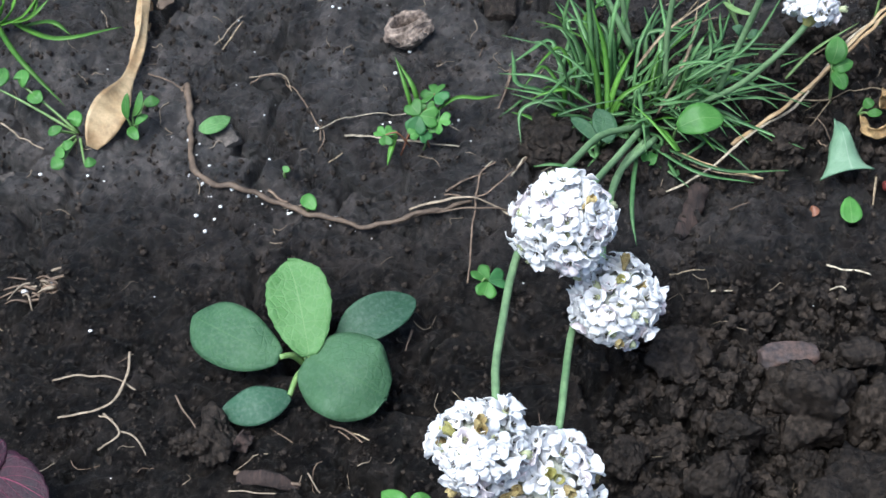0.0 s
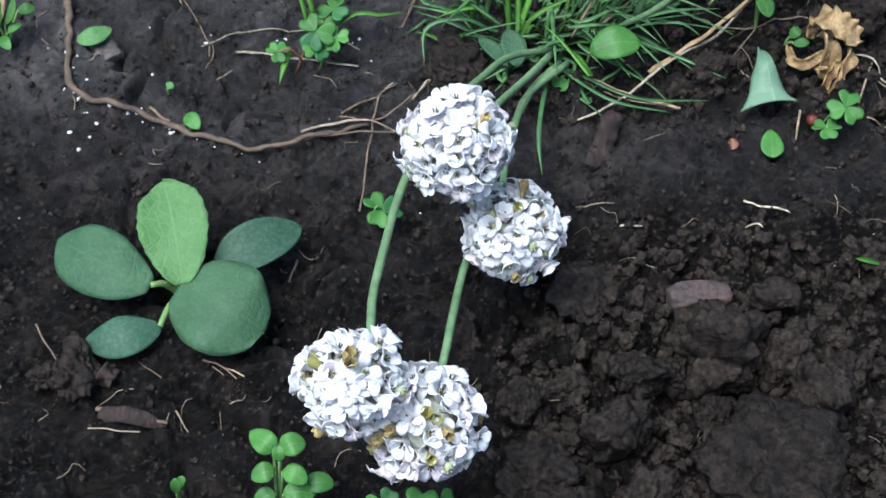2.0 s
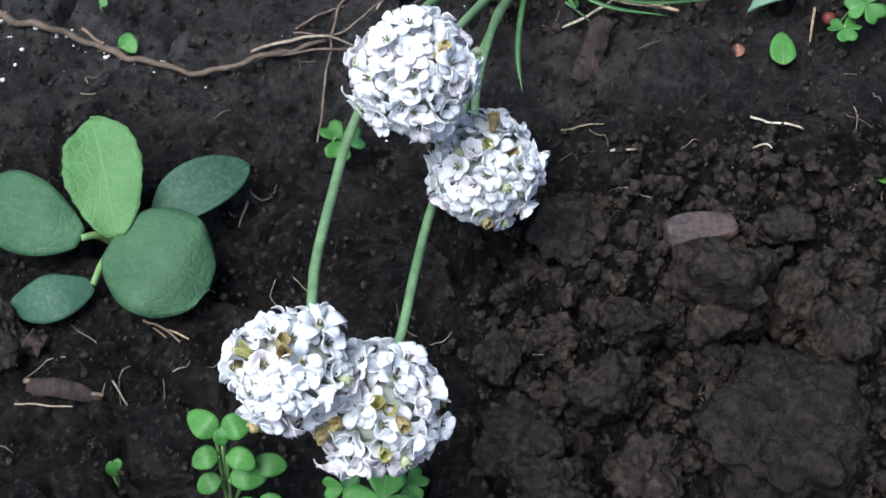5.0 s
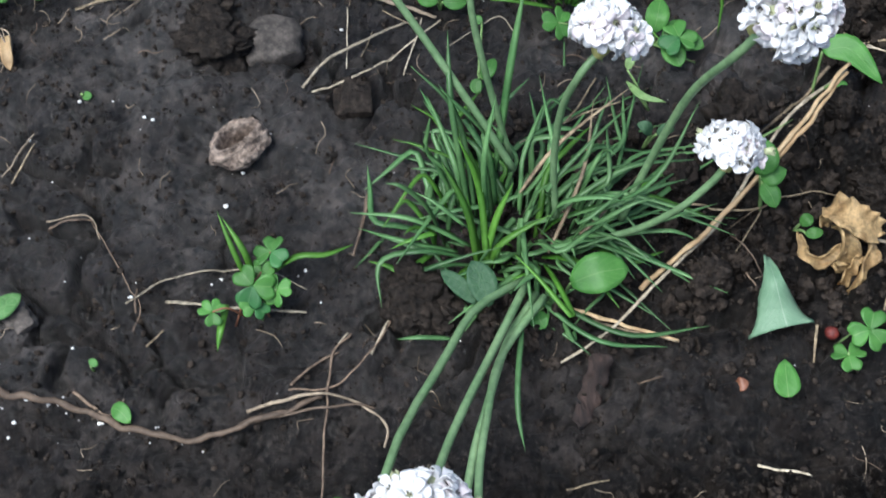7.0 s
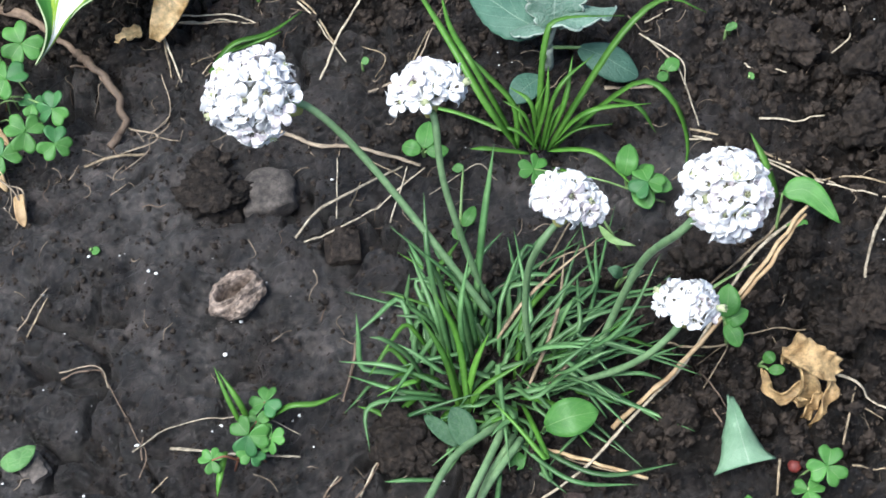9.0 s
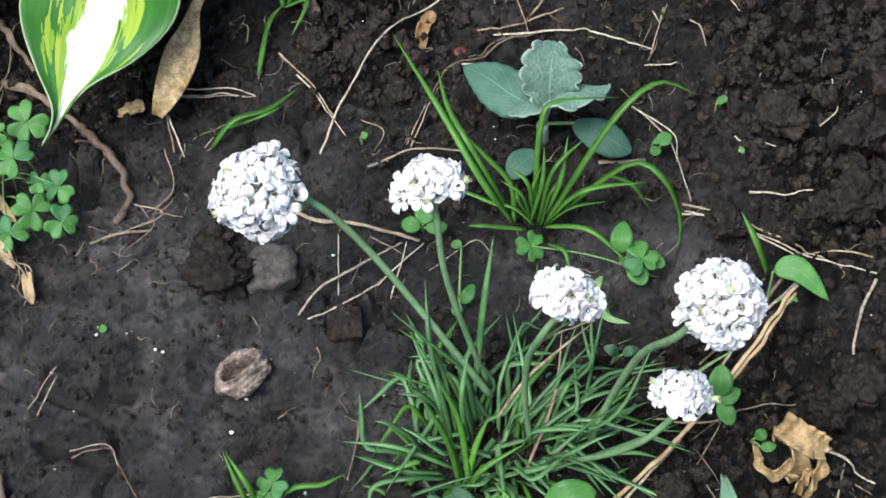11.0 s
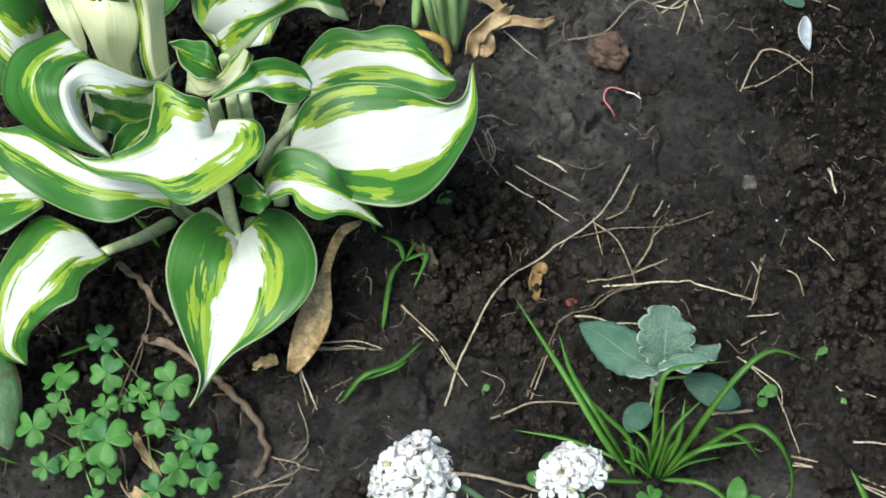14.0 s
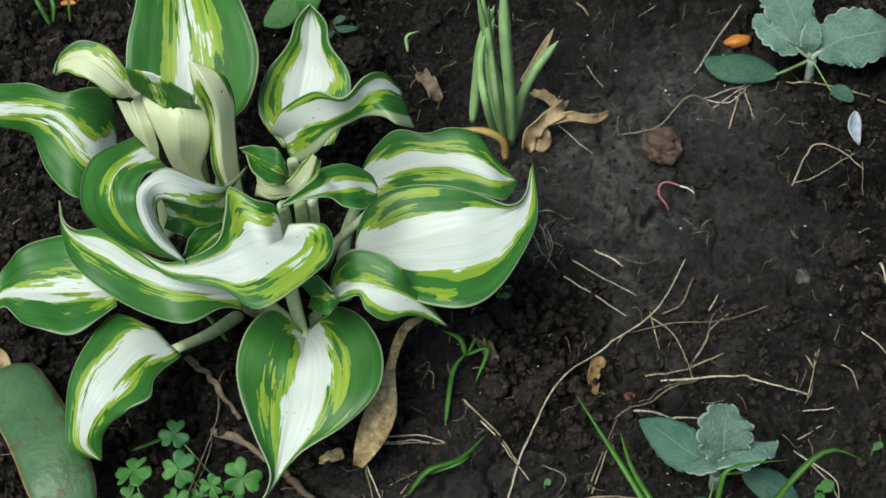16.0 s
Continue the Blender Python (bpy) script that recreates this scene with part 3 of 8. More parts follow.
def build_ground():
    def steps(a, b, d, far):
        n = int(round((b - a) / d))
        core = [a + (b - a) * i / n for i in range(n + 1)]
        lo, hi, s = [], [], d
        while (lo[-1] if lo else a) > -far:
            s *= 1.35
            lo.append((lo[-1] if lo else a) - s)
            hi.append((hi[-1] if hi else b) + s)
        return lo[::-1] + core + hi

    xs, ys = steps(-0.19, 0.29, 0.001, 40), steps(-0.19, 0.5, 0.001, 40)
    crack = [spline(c, 24) for c in CRACKS]
    verts = []
    for y in ys:
        for x in xs:
            z = gz(x, y)
            for c in crack:
                if abs(x - c[12].x) < 0.03 and abs(y - c[12].y) < 0.03:
                    dd = min((x - q.x) ** 2 + (y - q.y) ** 2 for q in c) ** 0.5
                    z -= 0.007 * max(0.0, 1 - dd / 0.0028)
            verts.append((x, y, z))
    w = len(xs)
    faces = [(j * w + i, j * w + i + 1, j * w + w + i + 1, j * w + w + i) for j in range(len(ys) - 1) for i in range(w - 1)]
    me = bpy.data.meshes.new("ground")
    me.from_pydata(verts, [], faces)
    me.shade_smooth()
    me.materials.append(SOIL)
    crust = me.attributes.new("crust", "FLOAT", "POINT")
    crust.data.foreach_set("value", [(1 - rough_zone(x, y)) * crust_at(x, y) for x, y, _ in verts])
    tagged(new("ground", me), "dark brown damp garden soil with a smooth crust and crumbs", "soil", kind="structure")


build_ground()


def on(p, lift=0.0):
    """The place p, its height counted from the soil."""
    return Vector((p[0], p[1], p[2] + gz(p[0], p[1]) + lift))


def crumbs():
    """Loose soil crumbs, thick where the bed is dug."""
    rng = random.Random(5)
    base, big = [], []
    for k in range(12):
        b = bmesh.new()
        lump(b, (0, 0, 0), (1, 0.85, 0.7), k + 1, 0.5, 1 if k < 6 else 3, 0.0, None, 0.12, 0.0 if k < 6 else 0.4)
        (base if k < 6 else big).append(([v.co.copy() for v in b.verts], [[v.index for v in f.verts] for f in b.faces]))
        b.free()
    vs, fs = [], []
    for _ in range(70000):
        x, y = rng.uniform(-0.19, 0.29), rng.uniform(-0.19, 0.5)
        r = rough_zone(x, y)
        if rng.random() > 0.3 + 0.7 * r:
            continue
        s = 0.0005 + 0.0036 * rng.random() ** 4.2 * (0.3 + 0.7 * r)
        vv, ff = (big if s > 0.0016 else base)[rng.randrange(6)]
        q = Euler((rng.random() * 6, rng.random() * 6, rng.random() * 6)).to_matrix()
        o, n0 = Vector((x, y, gz(x, y) + s * 0.12)), len(vs)
        vs.extend(q @ v * s + o for v in vv)
        fs.extend([a + n0 for a in f] for f in ff)
    me = bpy.data.meshes.new("soil_crumbs")
    me.from_pydata(vs, [], fs)
    me.shade_smooth()
    me.materials.append(CLOD)
    tagged(new("soil_crumbs", me), "loose dark soil crumbs scattered over the bed", "soil crumbs", kind="stuff")


crumbs()


# ---- hosta ----
def hosta():
    crown = (-0.0192, 0.2877, 0)
    h = thing("hosta", crown, "variegated hosta with white-hearted green leaves growing in the soil", "hosta plant")

    def blade(left, rib, right, white=0.5, shift=0.0, cream=False, belly=-0.0015, ruffle=0.0006, waves=3.0, reverse=False):
        """A leaf spread between its two margins over the midrib; shift moves the pale heart towards a margin."""
        nu, nv = 36, 20
        a, m, c = spline(left, nu), spline(rib, nu), spline(right, nu)
        grid, uvs = [], []
        rng = random.Random(int(rib[0][0] * 1e5) & 4095)
        off = Vector((rng.random() * 50, rng.random() * 50, 0))
        for i in range(nu + 1):
            u = i / nu
            row, urow = [], []
            for j in range(nv + 1):
                v = 2 * j / nv - 1
                # bowed cross section through margin, midrib and margin
                w = 0.72 + 0.28 * abs(v)
                p = m[i] + ((c[i] - m[i]) if v > 0 else (a[i] - m[i])) * (abs(v) * w / 1.0 if abs(v) < 1 else 1)
                p.z += belly * (1 - v * v) * math.sin(math.pi * min(1, 0.1 + u * 0.9)) - 0.0012 * math.exp(-(v / 0.08) ** 2) * (1 - u)
                p.z += ruffle * v * v * math.sin(2 * math.pi * waves * u + off.x + (2.1 if v > 0 else 0)) * math.sin(math.pi * u)
                p.z += 0.0009 * noise.noise(Vector((u * 4, v * 1.6, 0)) + off) * math.sin(math.pi * u)
                row.append(p)
                urow.append((1 - u if reverse else u, 0.5 + (v + shift * (1 - v * v)) / 2))
            grid.append(row)
            uvs.append(urow)
        bm = bmesh.new()
        sheet(bm, grid, uvs, 0.0007)
        bands = ((0.3, HOSTA_GREEN), (0.47, HOSTA_NARROW), (0.65, HOSTA), (0.9, HOSTA_WHITE), (9.0, HOSTA_PALE))
        part("leaf", bm, (HOSTA_SHEATH if white > 1 else HOSTA_CREAM) if cream else next(b[1] for b in bands if white <= b[0]), h)

    def stalk(pts):
        b = bmesh.new()
        tube(b, spline(pts, 10), 0.0034, 0.0024, 8, 0.75)
        part("leaf_stalk", b, HOSTA_STALK, h)

    # upright leaf at the back
    blade([(-0.0561, 0.3325, 0.054), (-0.0696, 0.3391, 0.066), (-0.0688, 0.3556, 0.076), (-0.0633, 0.3763, 0.084), (-0.059, 0.4067, 0.083), (-0.0475, 0.4331, 0.079)],
          [(-0.0485, 0.3282, 0.05), (-0.0469, 0.3353, 0.062), (-0.0456, 0.3517, 0.072), (-0.0453, 0.3701, 0.08), (-0.0475, 0.3981, 0.079), (-0.0479, 0.4374, 0.075)],
          [(-0.0355, 0.3243, 0.054), (-0.0197, 0.3272, 0.066), (-0.0129, 0.3423, 0.076), (-0.0174, 0.3645, 0.084), (-0.0291, 0.3974, 0.083), (-0.0465, 0.4329, 0.079)], white=0.42, belly=-0.004)
    # second upright leaf
    blade([(-0.0089, 0.3137, 0.05), (-0.0171, 0.3285, 0.057), (-0.0114, 0.3444, 0.064), (-0.0005, 0.3522, 0.071), (0.0036, 0.3598, 0.076), (0.0105, 0.3617, 0.082)],
          [(0.0007, 0.3121, 0.05), (-0.001, 0.332, 0.056), (0.0033, 0.3442, 0.063), (0.0062, 0.3527, 0.068), (0.0084, 0.3594, 0.073), (0.0103, 0.3655, 0.078)],
          [(0.0126, 0.3115, 0.05), (0.021, 0.3243, 0.057), (0.023, 0.3367, 0.064), (0.0167, 0.3477, 0.07), (0.0162, 0.3559, 0.076), (0.0109, 0.3623, 0.081)], white=0.78, belly=-0.004)
    # leaf lying over to the back left
    blade([(-0.0749, 0.324, 0.069), (-0.0759, 0.3294, 0.083), (-0.0881, 0.3233, 0.092), (-0.103, 0.3308, 0.09), (-0.1213, 0.3439, 0.08), (-0.1416, 0.3551, 0.066)],
          [(-0.0757, 0.3079, 0.065), (-0.0821, 0.3028, 0.079), (-0.0924, 0.3141, 0.088), (-0.1062, 0.3216, 0.086), (-0.1219, 0.3311, 0.076), (-0.1423, 0.3443, 0.062)],
          [(-0.0813, 0.2958, 0.061), (-0.0893, 0.2845, 0.072), (-0.1004, 0.2974, 0.077), (-0.1076, 0.3173, 0.076), (-0.1238, 0.329, 0.07), (-0.1431, 0.3416, 0.059)], white=0.46, shift=0.1, ruffle=0.0015)
    # cream leaf curling over
    blade([(-0.0554, 0.3094, 0.1), (-0.0591, 0.3141, 0.11), (-0.0655, 0.3218, 0.117), (-0.0754, 0.3256, 0.118), (-0.0844, 0.324, 0.114), (-0.0891, 0.3206, 0.107)],
          [(-0.0587, 0.3105, 0.098), (-0.0622, 0.3104, 0.108), (-0.0674, 0.314, 0.115), (-0.0749, 0.3191, 0.116), (-0.0838, 0.3218, 0.112), (-0.0893, 0.3221, 0.105)],
          [(-0.0618, 0.3141, 0.095), (-0.065, 0.3053, 0.105), (-0.0699, 0.3073, 0.112), (-0.0768, 0.3122, 0.113), (-0.083, 0.3184, 0.109), (-0.0899, 0.3241, 0.102)], white=0.9, shift=-0.35, cream=True)
    # its broad pale sheath
    blade([(-0.0673, 0.3135, 0.094), (-0.0647, 0.3072, 0.088), (-0.0628, 0.3045, 0.078), (-0.062, 0.3019, 0.066), (-0.0565, 0.2985, 0.048), (-0.0505, 0.2955, 0.022)],
          [(-0.0615, 0.3109, 0.096), (-0.0591, 0.3032, 0.09), (-0.0581, 0.3007, 0.08), (-0.0584, 0.2992, 0.068), (-0.0535, 0.2955, 0.05), (-0.048, 0.2935, 0.024)],
          [(-0.0575, 0.3156, 0.094), (-0.0549, 0.3055, 0.088), (-0.0547, 0.3017, 0.078), (-0.0561, 0.3003, 0.066), (-0.051, 0.2975, 0.048), (-0.0458, 0.2945, 0.022)], white=1.4, cream=True, belly=-0.003)
    # back of the cupped leaf
    blade([(-0.0575, 0.3094, 0.117), (-0.058, 0.3093, 0.107), (-0.0564, 0.3121, 0.098)],
          [(-0.0459, 0.305, 0.117), (-0.0459, 0.3035, 0.108), (-0.0464, 0.301, 0.1)],
          [(-0.0309, 0.2901, 0.117), (-0.033, 0.2952, 0.107), (-0.0324, 0.3001, 0.098)], white=0.2, shift=0.2, belly=-0.003)
    # front of the cupped leaf
    blade([(-0.0572, 0.3134, 0.097), (-0.0552, 0.3052, 0.092), (-0.0525, 0.2997, 0.082), (-0.0514, 0.2982, 0.067), (-0.0455, 0.2955, 0.048), (-0.039, 0.2925, 0.022)],
          [(-0.0431, 0.3001, 0.099), (-0.0427, 0.2958, 0.094), (-0.0434, 0.293, 0.085), (-0.0456, 0.2944, 0.07), (-0.0415, 0.2915, 0.05), (-0.036, 0.29, 0.024)],
          [(-0.0315, 0.3013, 0.097), (-0.0304, 0.2966, 0.092), (-0.0332, 0.2935, 0.082), (-0.0397, 0.2945, 0.067), (-0.038, 0.2935, 0.048), (-0.0335, 0.2915, 0.022)], white=1.3, cream=True, belly=0.005)
    # pointed cream leaf
    blade([(-0.033, 0.3089, 0.116), (-0.0331, 0.3032, 0.109), (-0.031, 0.2996, 0.099), (-0.0318, 0.2959, 0.086), (-0.0338, 0.2905, 0.071), (-0.0315, 0.2885, 0.05), (-0.029, 0.287, 0.022)],
          [(-0.0323, 0.3085, 0.116), (-0.0285, 0.3015, 0.11), (-0.0258, 0.2965, 0.1), (-0.0267, 0.292, 0.088), (-0.0289, 0.2863, 0.074), (-0.0283, 0.285, 0.052), (-0.0265, 0.285, 0.024)],
          [(-0.0314, 0.3086, 0.116), (-0.0214, 0.3059, 0.109), (-0.0196, 0.3027, 0.098), (-0.0222, 0.2992, 0.085), (-0.0238, 0.29, 0.07), (-0.025, 0.288, 0.05), (-0.024, 0.287, 0.022)], white=0.95, shift=-0.45, cream=True, belly=0.003)
    # leaf folded along the right of the crown
    blade([(-0.0091, 0.2988, 0.079), (-0.001, 0.2962, 0.096), (0.0131, 0.291, 0.109), (0.0246, 0.2794, 0.118), (0.0337, 0.2863, 0.119), (0.0403, 0.292, 0.114), (0.0456, 0.2919, 0.103)],
          [(-0.0048, 0.2991, 0.075), (0.0051, 0.2899, 0.092), (0.0173, 0.2832, 0.104), (0.027, 0.2806, 0.112), (0.034, 0.2835, 0.115), (0.0401, 0.2862, 0.111), (0.0461, 0.2887, 0.102)],
          [(-0.0013, 0.2865, 0.072), (0.0104, 0.28, 0.087), (0.0206, 0.2813, 0.098), (0.03, 0.2799, 0.104), (0.0389, 0.2757, 0.108), (0.0431, 0.272, 0.107), (0.0492, 0.2756, 0.099)], white=0.8, shift=0.55, belly=-0.002)
    # upper leaf on the right
    blade([(0.023, 0.2986, 0.045), (0.0292, 0.3034, 0.053), (0.039, 0.3061, 0.06), (0.0513, 0.3004, 0.063), (0.0608, 0.3012, 0.064), (0.0728, 0.2971, 0.061), (0.0794, 0.2867, 0.056), (0.0856, 0.2798, 0.051)],
          [(0.0227, 0.2937, 0.045), (0.0348, 0.2931, 0.051), (0.0474, 0.2898, 0.058), (0.0589, 0.2869, 0.06), (0.0687, 0.2818, 0.06), (0.0766, 0.2772, 0.059), (0.0817, 0.2783, 0.054), (0.0861, 0.2799, 0.05)],
          [(0.0241, 0.2867, 0.045), (0.0365, 0.2808, 0.05), (0.0505, 0.2753, 0.056), (0.0618, 0.2727, 0.057), (0.0706, 0.2708, 0.056), (0.0789, 0.2678, 0.056), (0.0839, 0.2731, 0.052), (0.0865, 0.28, 0.049)], white=0.6, shift=0.15, ruffle=0.001)
    # large leaf on the right
    blade([(0.0183, 0.2636, 0.045), (0.0217, 0.2693, 0.053), (0.0291, 0.2738, 0.06), (0.0422, 0.2749, 0.064), (0.0578, 0.2703, 0.066), (0.0711, 0.2653, 0.064), (0.0816, 0.261, 0.061), (0.0885, 0.2681, 0.056), (0.0932, 0.2859, 0.052)],
          [(0.0181, 0.2609, 0.045), (0.0274, 0.2576, 0.051), (0.0396, 0.2555, 0.056), (0.0523, 0.2562, 0.058), (0.0648, 0.2563, 0.06), (0.0751, 0.259, 0.058), (0.0828, 0.262, 0.057), (0.0891, 0.2694, 0.054), (0.0934, 0.2858, 0.052)],
          [(0.0184, 0.2581, 0.045), (0.0235, 0.2447, 0.051), (0.0333, 0.2299, 0.058), (0.0458, 0.2205, 0.06), (0.0585, 0.216, 0.062), (0.0702, 0.2211, 0.061), (0.0815, 0.2348, 0.059), (0.0918, 0.2565, 0.056), (0.0936, 0.2858, 0.052)], white=0.72, belly=-0.002)
    # leaf on the far left
    blade([(-0.0792, 0.263, 0.049), (-0.0954, 0.2793, 0.051), (-0.1084, 0.284, 0.05), (-0.1218, 0.2801, 0.046), (-0.1307, 0.2765, 0.04), (-0.1417, 0.2603, 0.034)],
          [(-0.0802, 0.2575, 0.045), (-0.0947, 0.2581, 0.047), (-0.109, 0.261, 0.046), (-0.1222, 0.2647, 0.042), (-0.1315, 0.2671, 0.036), (-0.143, 0.2588, 0.03)],
          [(-0.0785, 0.2474, 0.048), (-0.0908, 0.2371, 0.05), (-0.1036, 0.2375, 0.049), (-0.1179, 0.2474, 0.045), (-0.1288, 0.2594, 0.039), (-0.141, 0.2527, 0.033)], white=0.42, ruffle=0.0015)
    # leaf hanging to the lower left
    blade([(-0.0669, 0.2421, 0.036), (-0.0808, 0.2466, 0.042), (-0.0917, 0.2353, 0.043), (-0.0985, 0.2207, 0.041), (-0.102, 0.2073, 0.034), (-0.1016, 0.1966, 0.028), (-0.0913, 0.1931, 0.022)],
          [(-0.0604, 0.2332, 0.036), (-0.0699, 0.2268, 0.043), (-0.0793, 0.2156, 0.045), (-0.086, 0.2072, 0.044), (-0.0924, 0.2031, 0.037), (-0.0954, 0.1972, 0.03), (-0.0911, 0.1931, 0.022)],
          [(-0.0559, 0.2284, 0.034), (-0.0639, 0.2144, 0.044), (-0.0648, 0.2026, 0.049), (-0.0737, 0.1996, 0.048), (-0.0801, 0.2, 0.041), (-0.0877, 0.1983, 0.032), (-0.0908, 0.193, 0.022)], white=0.5, shift=0.2)
    # low front leaf
    blade([(-0.0272, 0.2438, 0.062), (-0.0434, 0.245, 0.069), (-0.0606, 0.2533, 0.071), (-0.0769, 0.2692, 0.07), (-0.0911, 0.2736, 0.067), (-0.0969, 0.2813, 0.064), (-0.1003, 0.294, 0.06)],
          [(-0.0267, 0.2384, 0.06), (-0.0417, 0.2364, 0.067), (-0.0588, 0.2438, 0.069), (-0.0772, 0.2596, 0.068), (-0.0907, 0.2713, 0.065), (-0.098, 0.2823, 0.062), (-0.101, 0.2952, 0.058)],
          [(-0.0265, 0.2323, 0.056), (-0.0348, 0.2313, 0.061), (-0.0489, 0.2249, 0.063), (-0.0718, 0.2398, 0.06), (-0.0903, 0.2572, 0.06), (-0.0979, 0.2746, 0.059), (-0.1007, 0.2949, 0.058)], white=0.5, shift=0.25, ruffle=0.001)
    # rounded leaf at the left of the crown
    blade([(-0.0592, 0.2931, 0.095), (-0.0748, 0.283, 0.098), (-0.0802, 0.2677, 0.095), (-0.0748, 0.2566, 0.09), (-0.059, 0.2452, 0.087), (-0.0429, 0.2385, 0.085)],
          [(-0.0517, 0.2812, 0.098), (-0.0628, 0.2702, 0.103), (-0.0659, 0.2593, 0.102), (-0.0632, 0.251, 0.097), (-0.0544, 0.2431, 0.091), (-0.0427, 0.2382, 0.085)],
          [(-0.0452, 0.2711, 0.101), (-0.0525, 0.2652, 0.106), (-0.0554, 0.2573, 0.105), (-0.0556, 0.2502, 0.1), (-0.0511, 0.2423, 0.094), (-0.0417, 0.2361, 0.088)], white=0.12, shift=0.0, belly=0.002)
    # pale band turned over
    blade([(-0.042, 0.2368, 0.087), (-0.0514, 0.2423, 0.096), (-0.0554, 0.2509, 0.103), (-0.0533, 0.2579, 0.109), (-0.0444, 0.2645, 0.109), (-0.0342, 0.2622, 0.103), (-0.0241, 0.2636, 0.095), (-0.0174, 0.278, 0.086)],
          [(-0.042, 0.2374, 0.086), (-0.0502, 0.2438, 0.095), (-0.0527, 0.2512, 0.102), (-0.0493, 0.2551, 0.108), (-0.0421, 0.2583, 0.108), (-0.034, 0.2582, 0.102), (-0.027, 0.2611, 0.094), (-0.0206, 0.2746, 0.085)],
          [(-0.0427, 0.2399, 0.082), (-0.0485, 0.2477, 0.091), (-0.0502, 0.2535, 0.098), (-0.0469, 0.2547, 0.104), (-0.0389, 0.2511, 0.104), (-0.031, 0.2527, 0.098), (-0.0266, 0.2613, 0.09), (-0.0239, 0.2737, 0.081)], white=0.95, shift=0.45, belly=0.004)
    # young leaf in the hollow
    blade([(-0.0529, 0.274, 0.079), (-0.0413, 0.2702, 0.077), (-0.0301, 0.2723, 0.069)],
          [(-0.05, 0.2652, 0.08), (-0.04, 0.2612, 0.078), (-0.0323, 0.2633, 0.07)],
          [(-0.0527, 0.2612, 0.076), (-0.0443, 0.2572, 0.074), (-0.0417, 0.26, 0.066)], white=0.12, shift=0.2)
    # small rolled leaf in the hollow
    blade([(-0.0452, 0.2482, 0.075), (-0.0403, 0.2558, 0.079), (-0.0297, 0.2595, 0.078)],
          [(-0.0444, 0.2485, 0.072), (-0.0373, 0.2526, 0.076), (-0.029, 0.258, 0.075)],
          [(-0.0424, 0.2449, 0.075), (-0.0323, 0.2453, 0.079), (-0.0267, 0.2529, 0.078)], white=0.25)
    # broad front leaf
    blade([(-0.0065, 0.2501, 0.08), (-0.0073, 0.2572, 0.086), (-0.0141, 0.2578, 0.092), (-0.0235, 0.2643, 0.094), (-0.025, 0.2531, 0.093), (-0.0286, 0.2418, 0.09), (-0.04, 0.2388, 0.087), (-0.0515, 0.2408, 0.084), (-0.0631, 0.251, 0.08)],
          [(-0.0063, 0.2472, 0.078), (-0.0079, 0.2443, 0.082), (-0.0102, 0.2415, 0.086), (-0.0146, 0.2405, 0.087), (-0.0202, 0.2387, 0.088), (-0.0277, 0.2375, 0.087), (-0.0373, 0.2357, 0.086), (-0.0496, 0.2391, 0.083), (-0.0628, 0.2507, 0.08)],
          [(-0.003, 0.252, 0.081), (0.0109, 0.2485, 0.082), (0.0135, 0.2359, 0.084), (0.0082, 0.2278, 0.083), (-0.0063, 0.2159, 0.085), (-0.0168, 0.2139, 0.085), (-0.0283, 0.2245, 0.084), (-0.049, 0.234, 0.082), (-0.0626, 0.2504, 0.08)], white=0.85, shift=-0.2, ruffle=0.0012, waves=2)
    # curled leaf in the heart
    blade([(-0.0199, 0.2861, 0.088), (-0.0121, 0.2823, 0.093), (-0.0043, 0.278, 0.094), (-0.002, 0.2738, 0.09), (-0.002, 0.2721, 0.083)],
          [(-0.0191, 0.2871, 0.085), (-0.0118, 0.2765, 0.09), (-0.0056, 0.2709, 0.091), (-0.0033, 0.2711, 0.087), (-0.0029, 0.2737, 0.08)],
          [(-0.0173, 0.2829, 0.088), (-0.0144, 0.2704, 0.093), (-0.0092, 0.2635, 0.094), (-0.0045, 0.264, 0.09), (-0.0025, 0.2706, 0.083)], white=0.15)
    # strip behind the tongue
    blade([(-0.0147, 0.2806, 0.08), (-0.0112, 0.2731, 0.082), (-0.0044, 0.2691, 0.084), (0.0031, 0.273, 0.088), (0.0084, 0.276, 0.092)],
          [(-0.0153, 0.2761, 0.078), (-0.01, 0.2688, 0.08), (-0.0014, 0.2681, 0.082), (0.006, 0.271, 0.086), (0.0102, 0.275, 0.09)],
          [(-0.0167, 0.2719, 0.075), (-0.0081, 0.2676, 0.076), (0.0002, 0.2673, 0.079), (0.0088, 0.2711, 0.083), (0.0115, 0.2754, 0.087)], white=0.4, shift=0.5, cream=True)
    # small leaf with a white tongue
    blade([(-0.0044, 0.2533, 0.092), (0.0025, 0.256, 0.095), (0.0102, 0.2588, 0.098), (0.0125, 0.264, 0.097), (0.0215, 0.2673, 0.093), (0.0293, 0.2674, 0.086), (0.0319, 0.264, 0.08)],
          [(-0.0044, 0.253, 0.092), (0.0053, 0.2551, 0.093), (0.0132, 0.2553, 0.095), (0.0176, 0.2583, 0.092), (0.0219, 0.259, 0.09), (0.0265, 0.2613, 0.085), (0.0313, 0.2616, 0.08)],
          [(-0.0042, 0.253, 0.092), (0.0062, 0.2541, 0.092), (0.0151, 0.2527, 0.093), (0.0194, 0.2504, 0.089), (0.0252, 0.2493, 0.088), (0.0289, 0.2536, 0.084), (0.0312, 0.2595, 0.08)], white=0.42, shift=0.2, reverse=True)
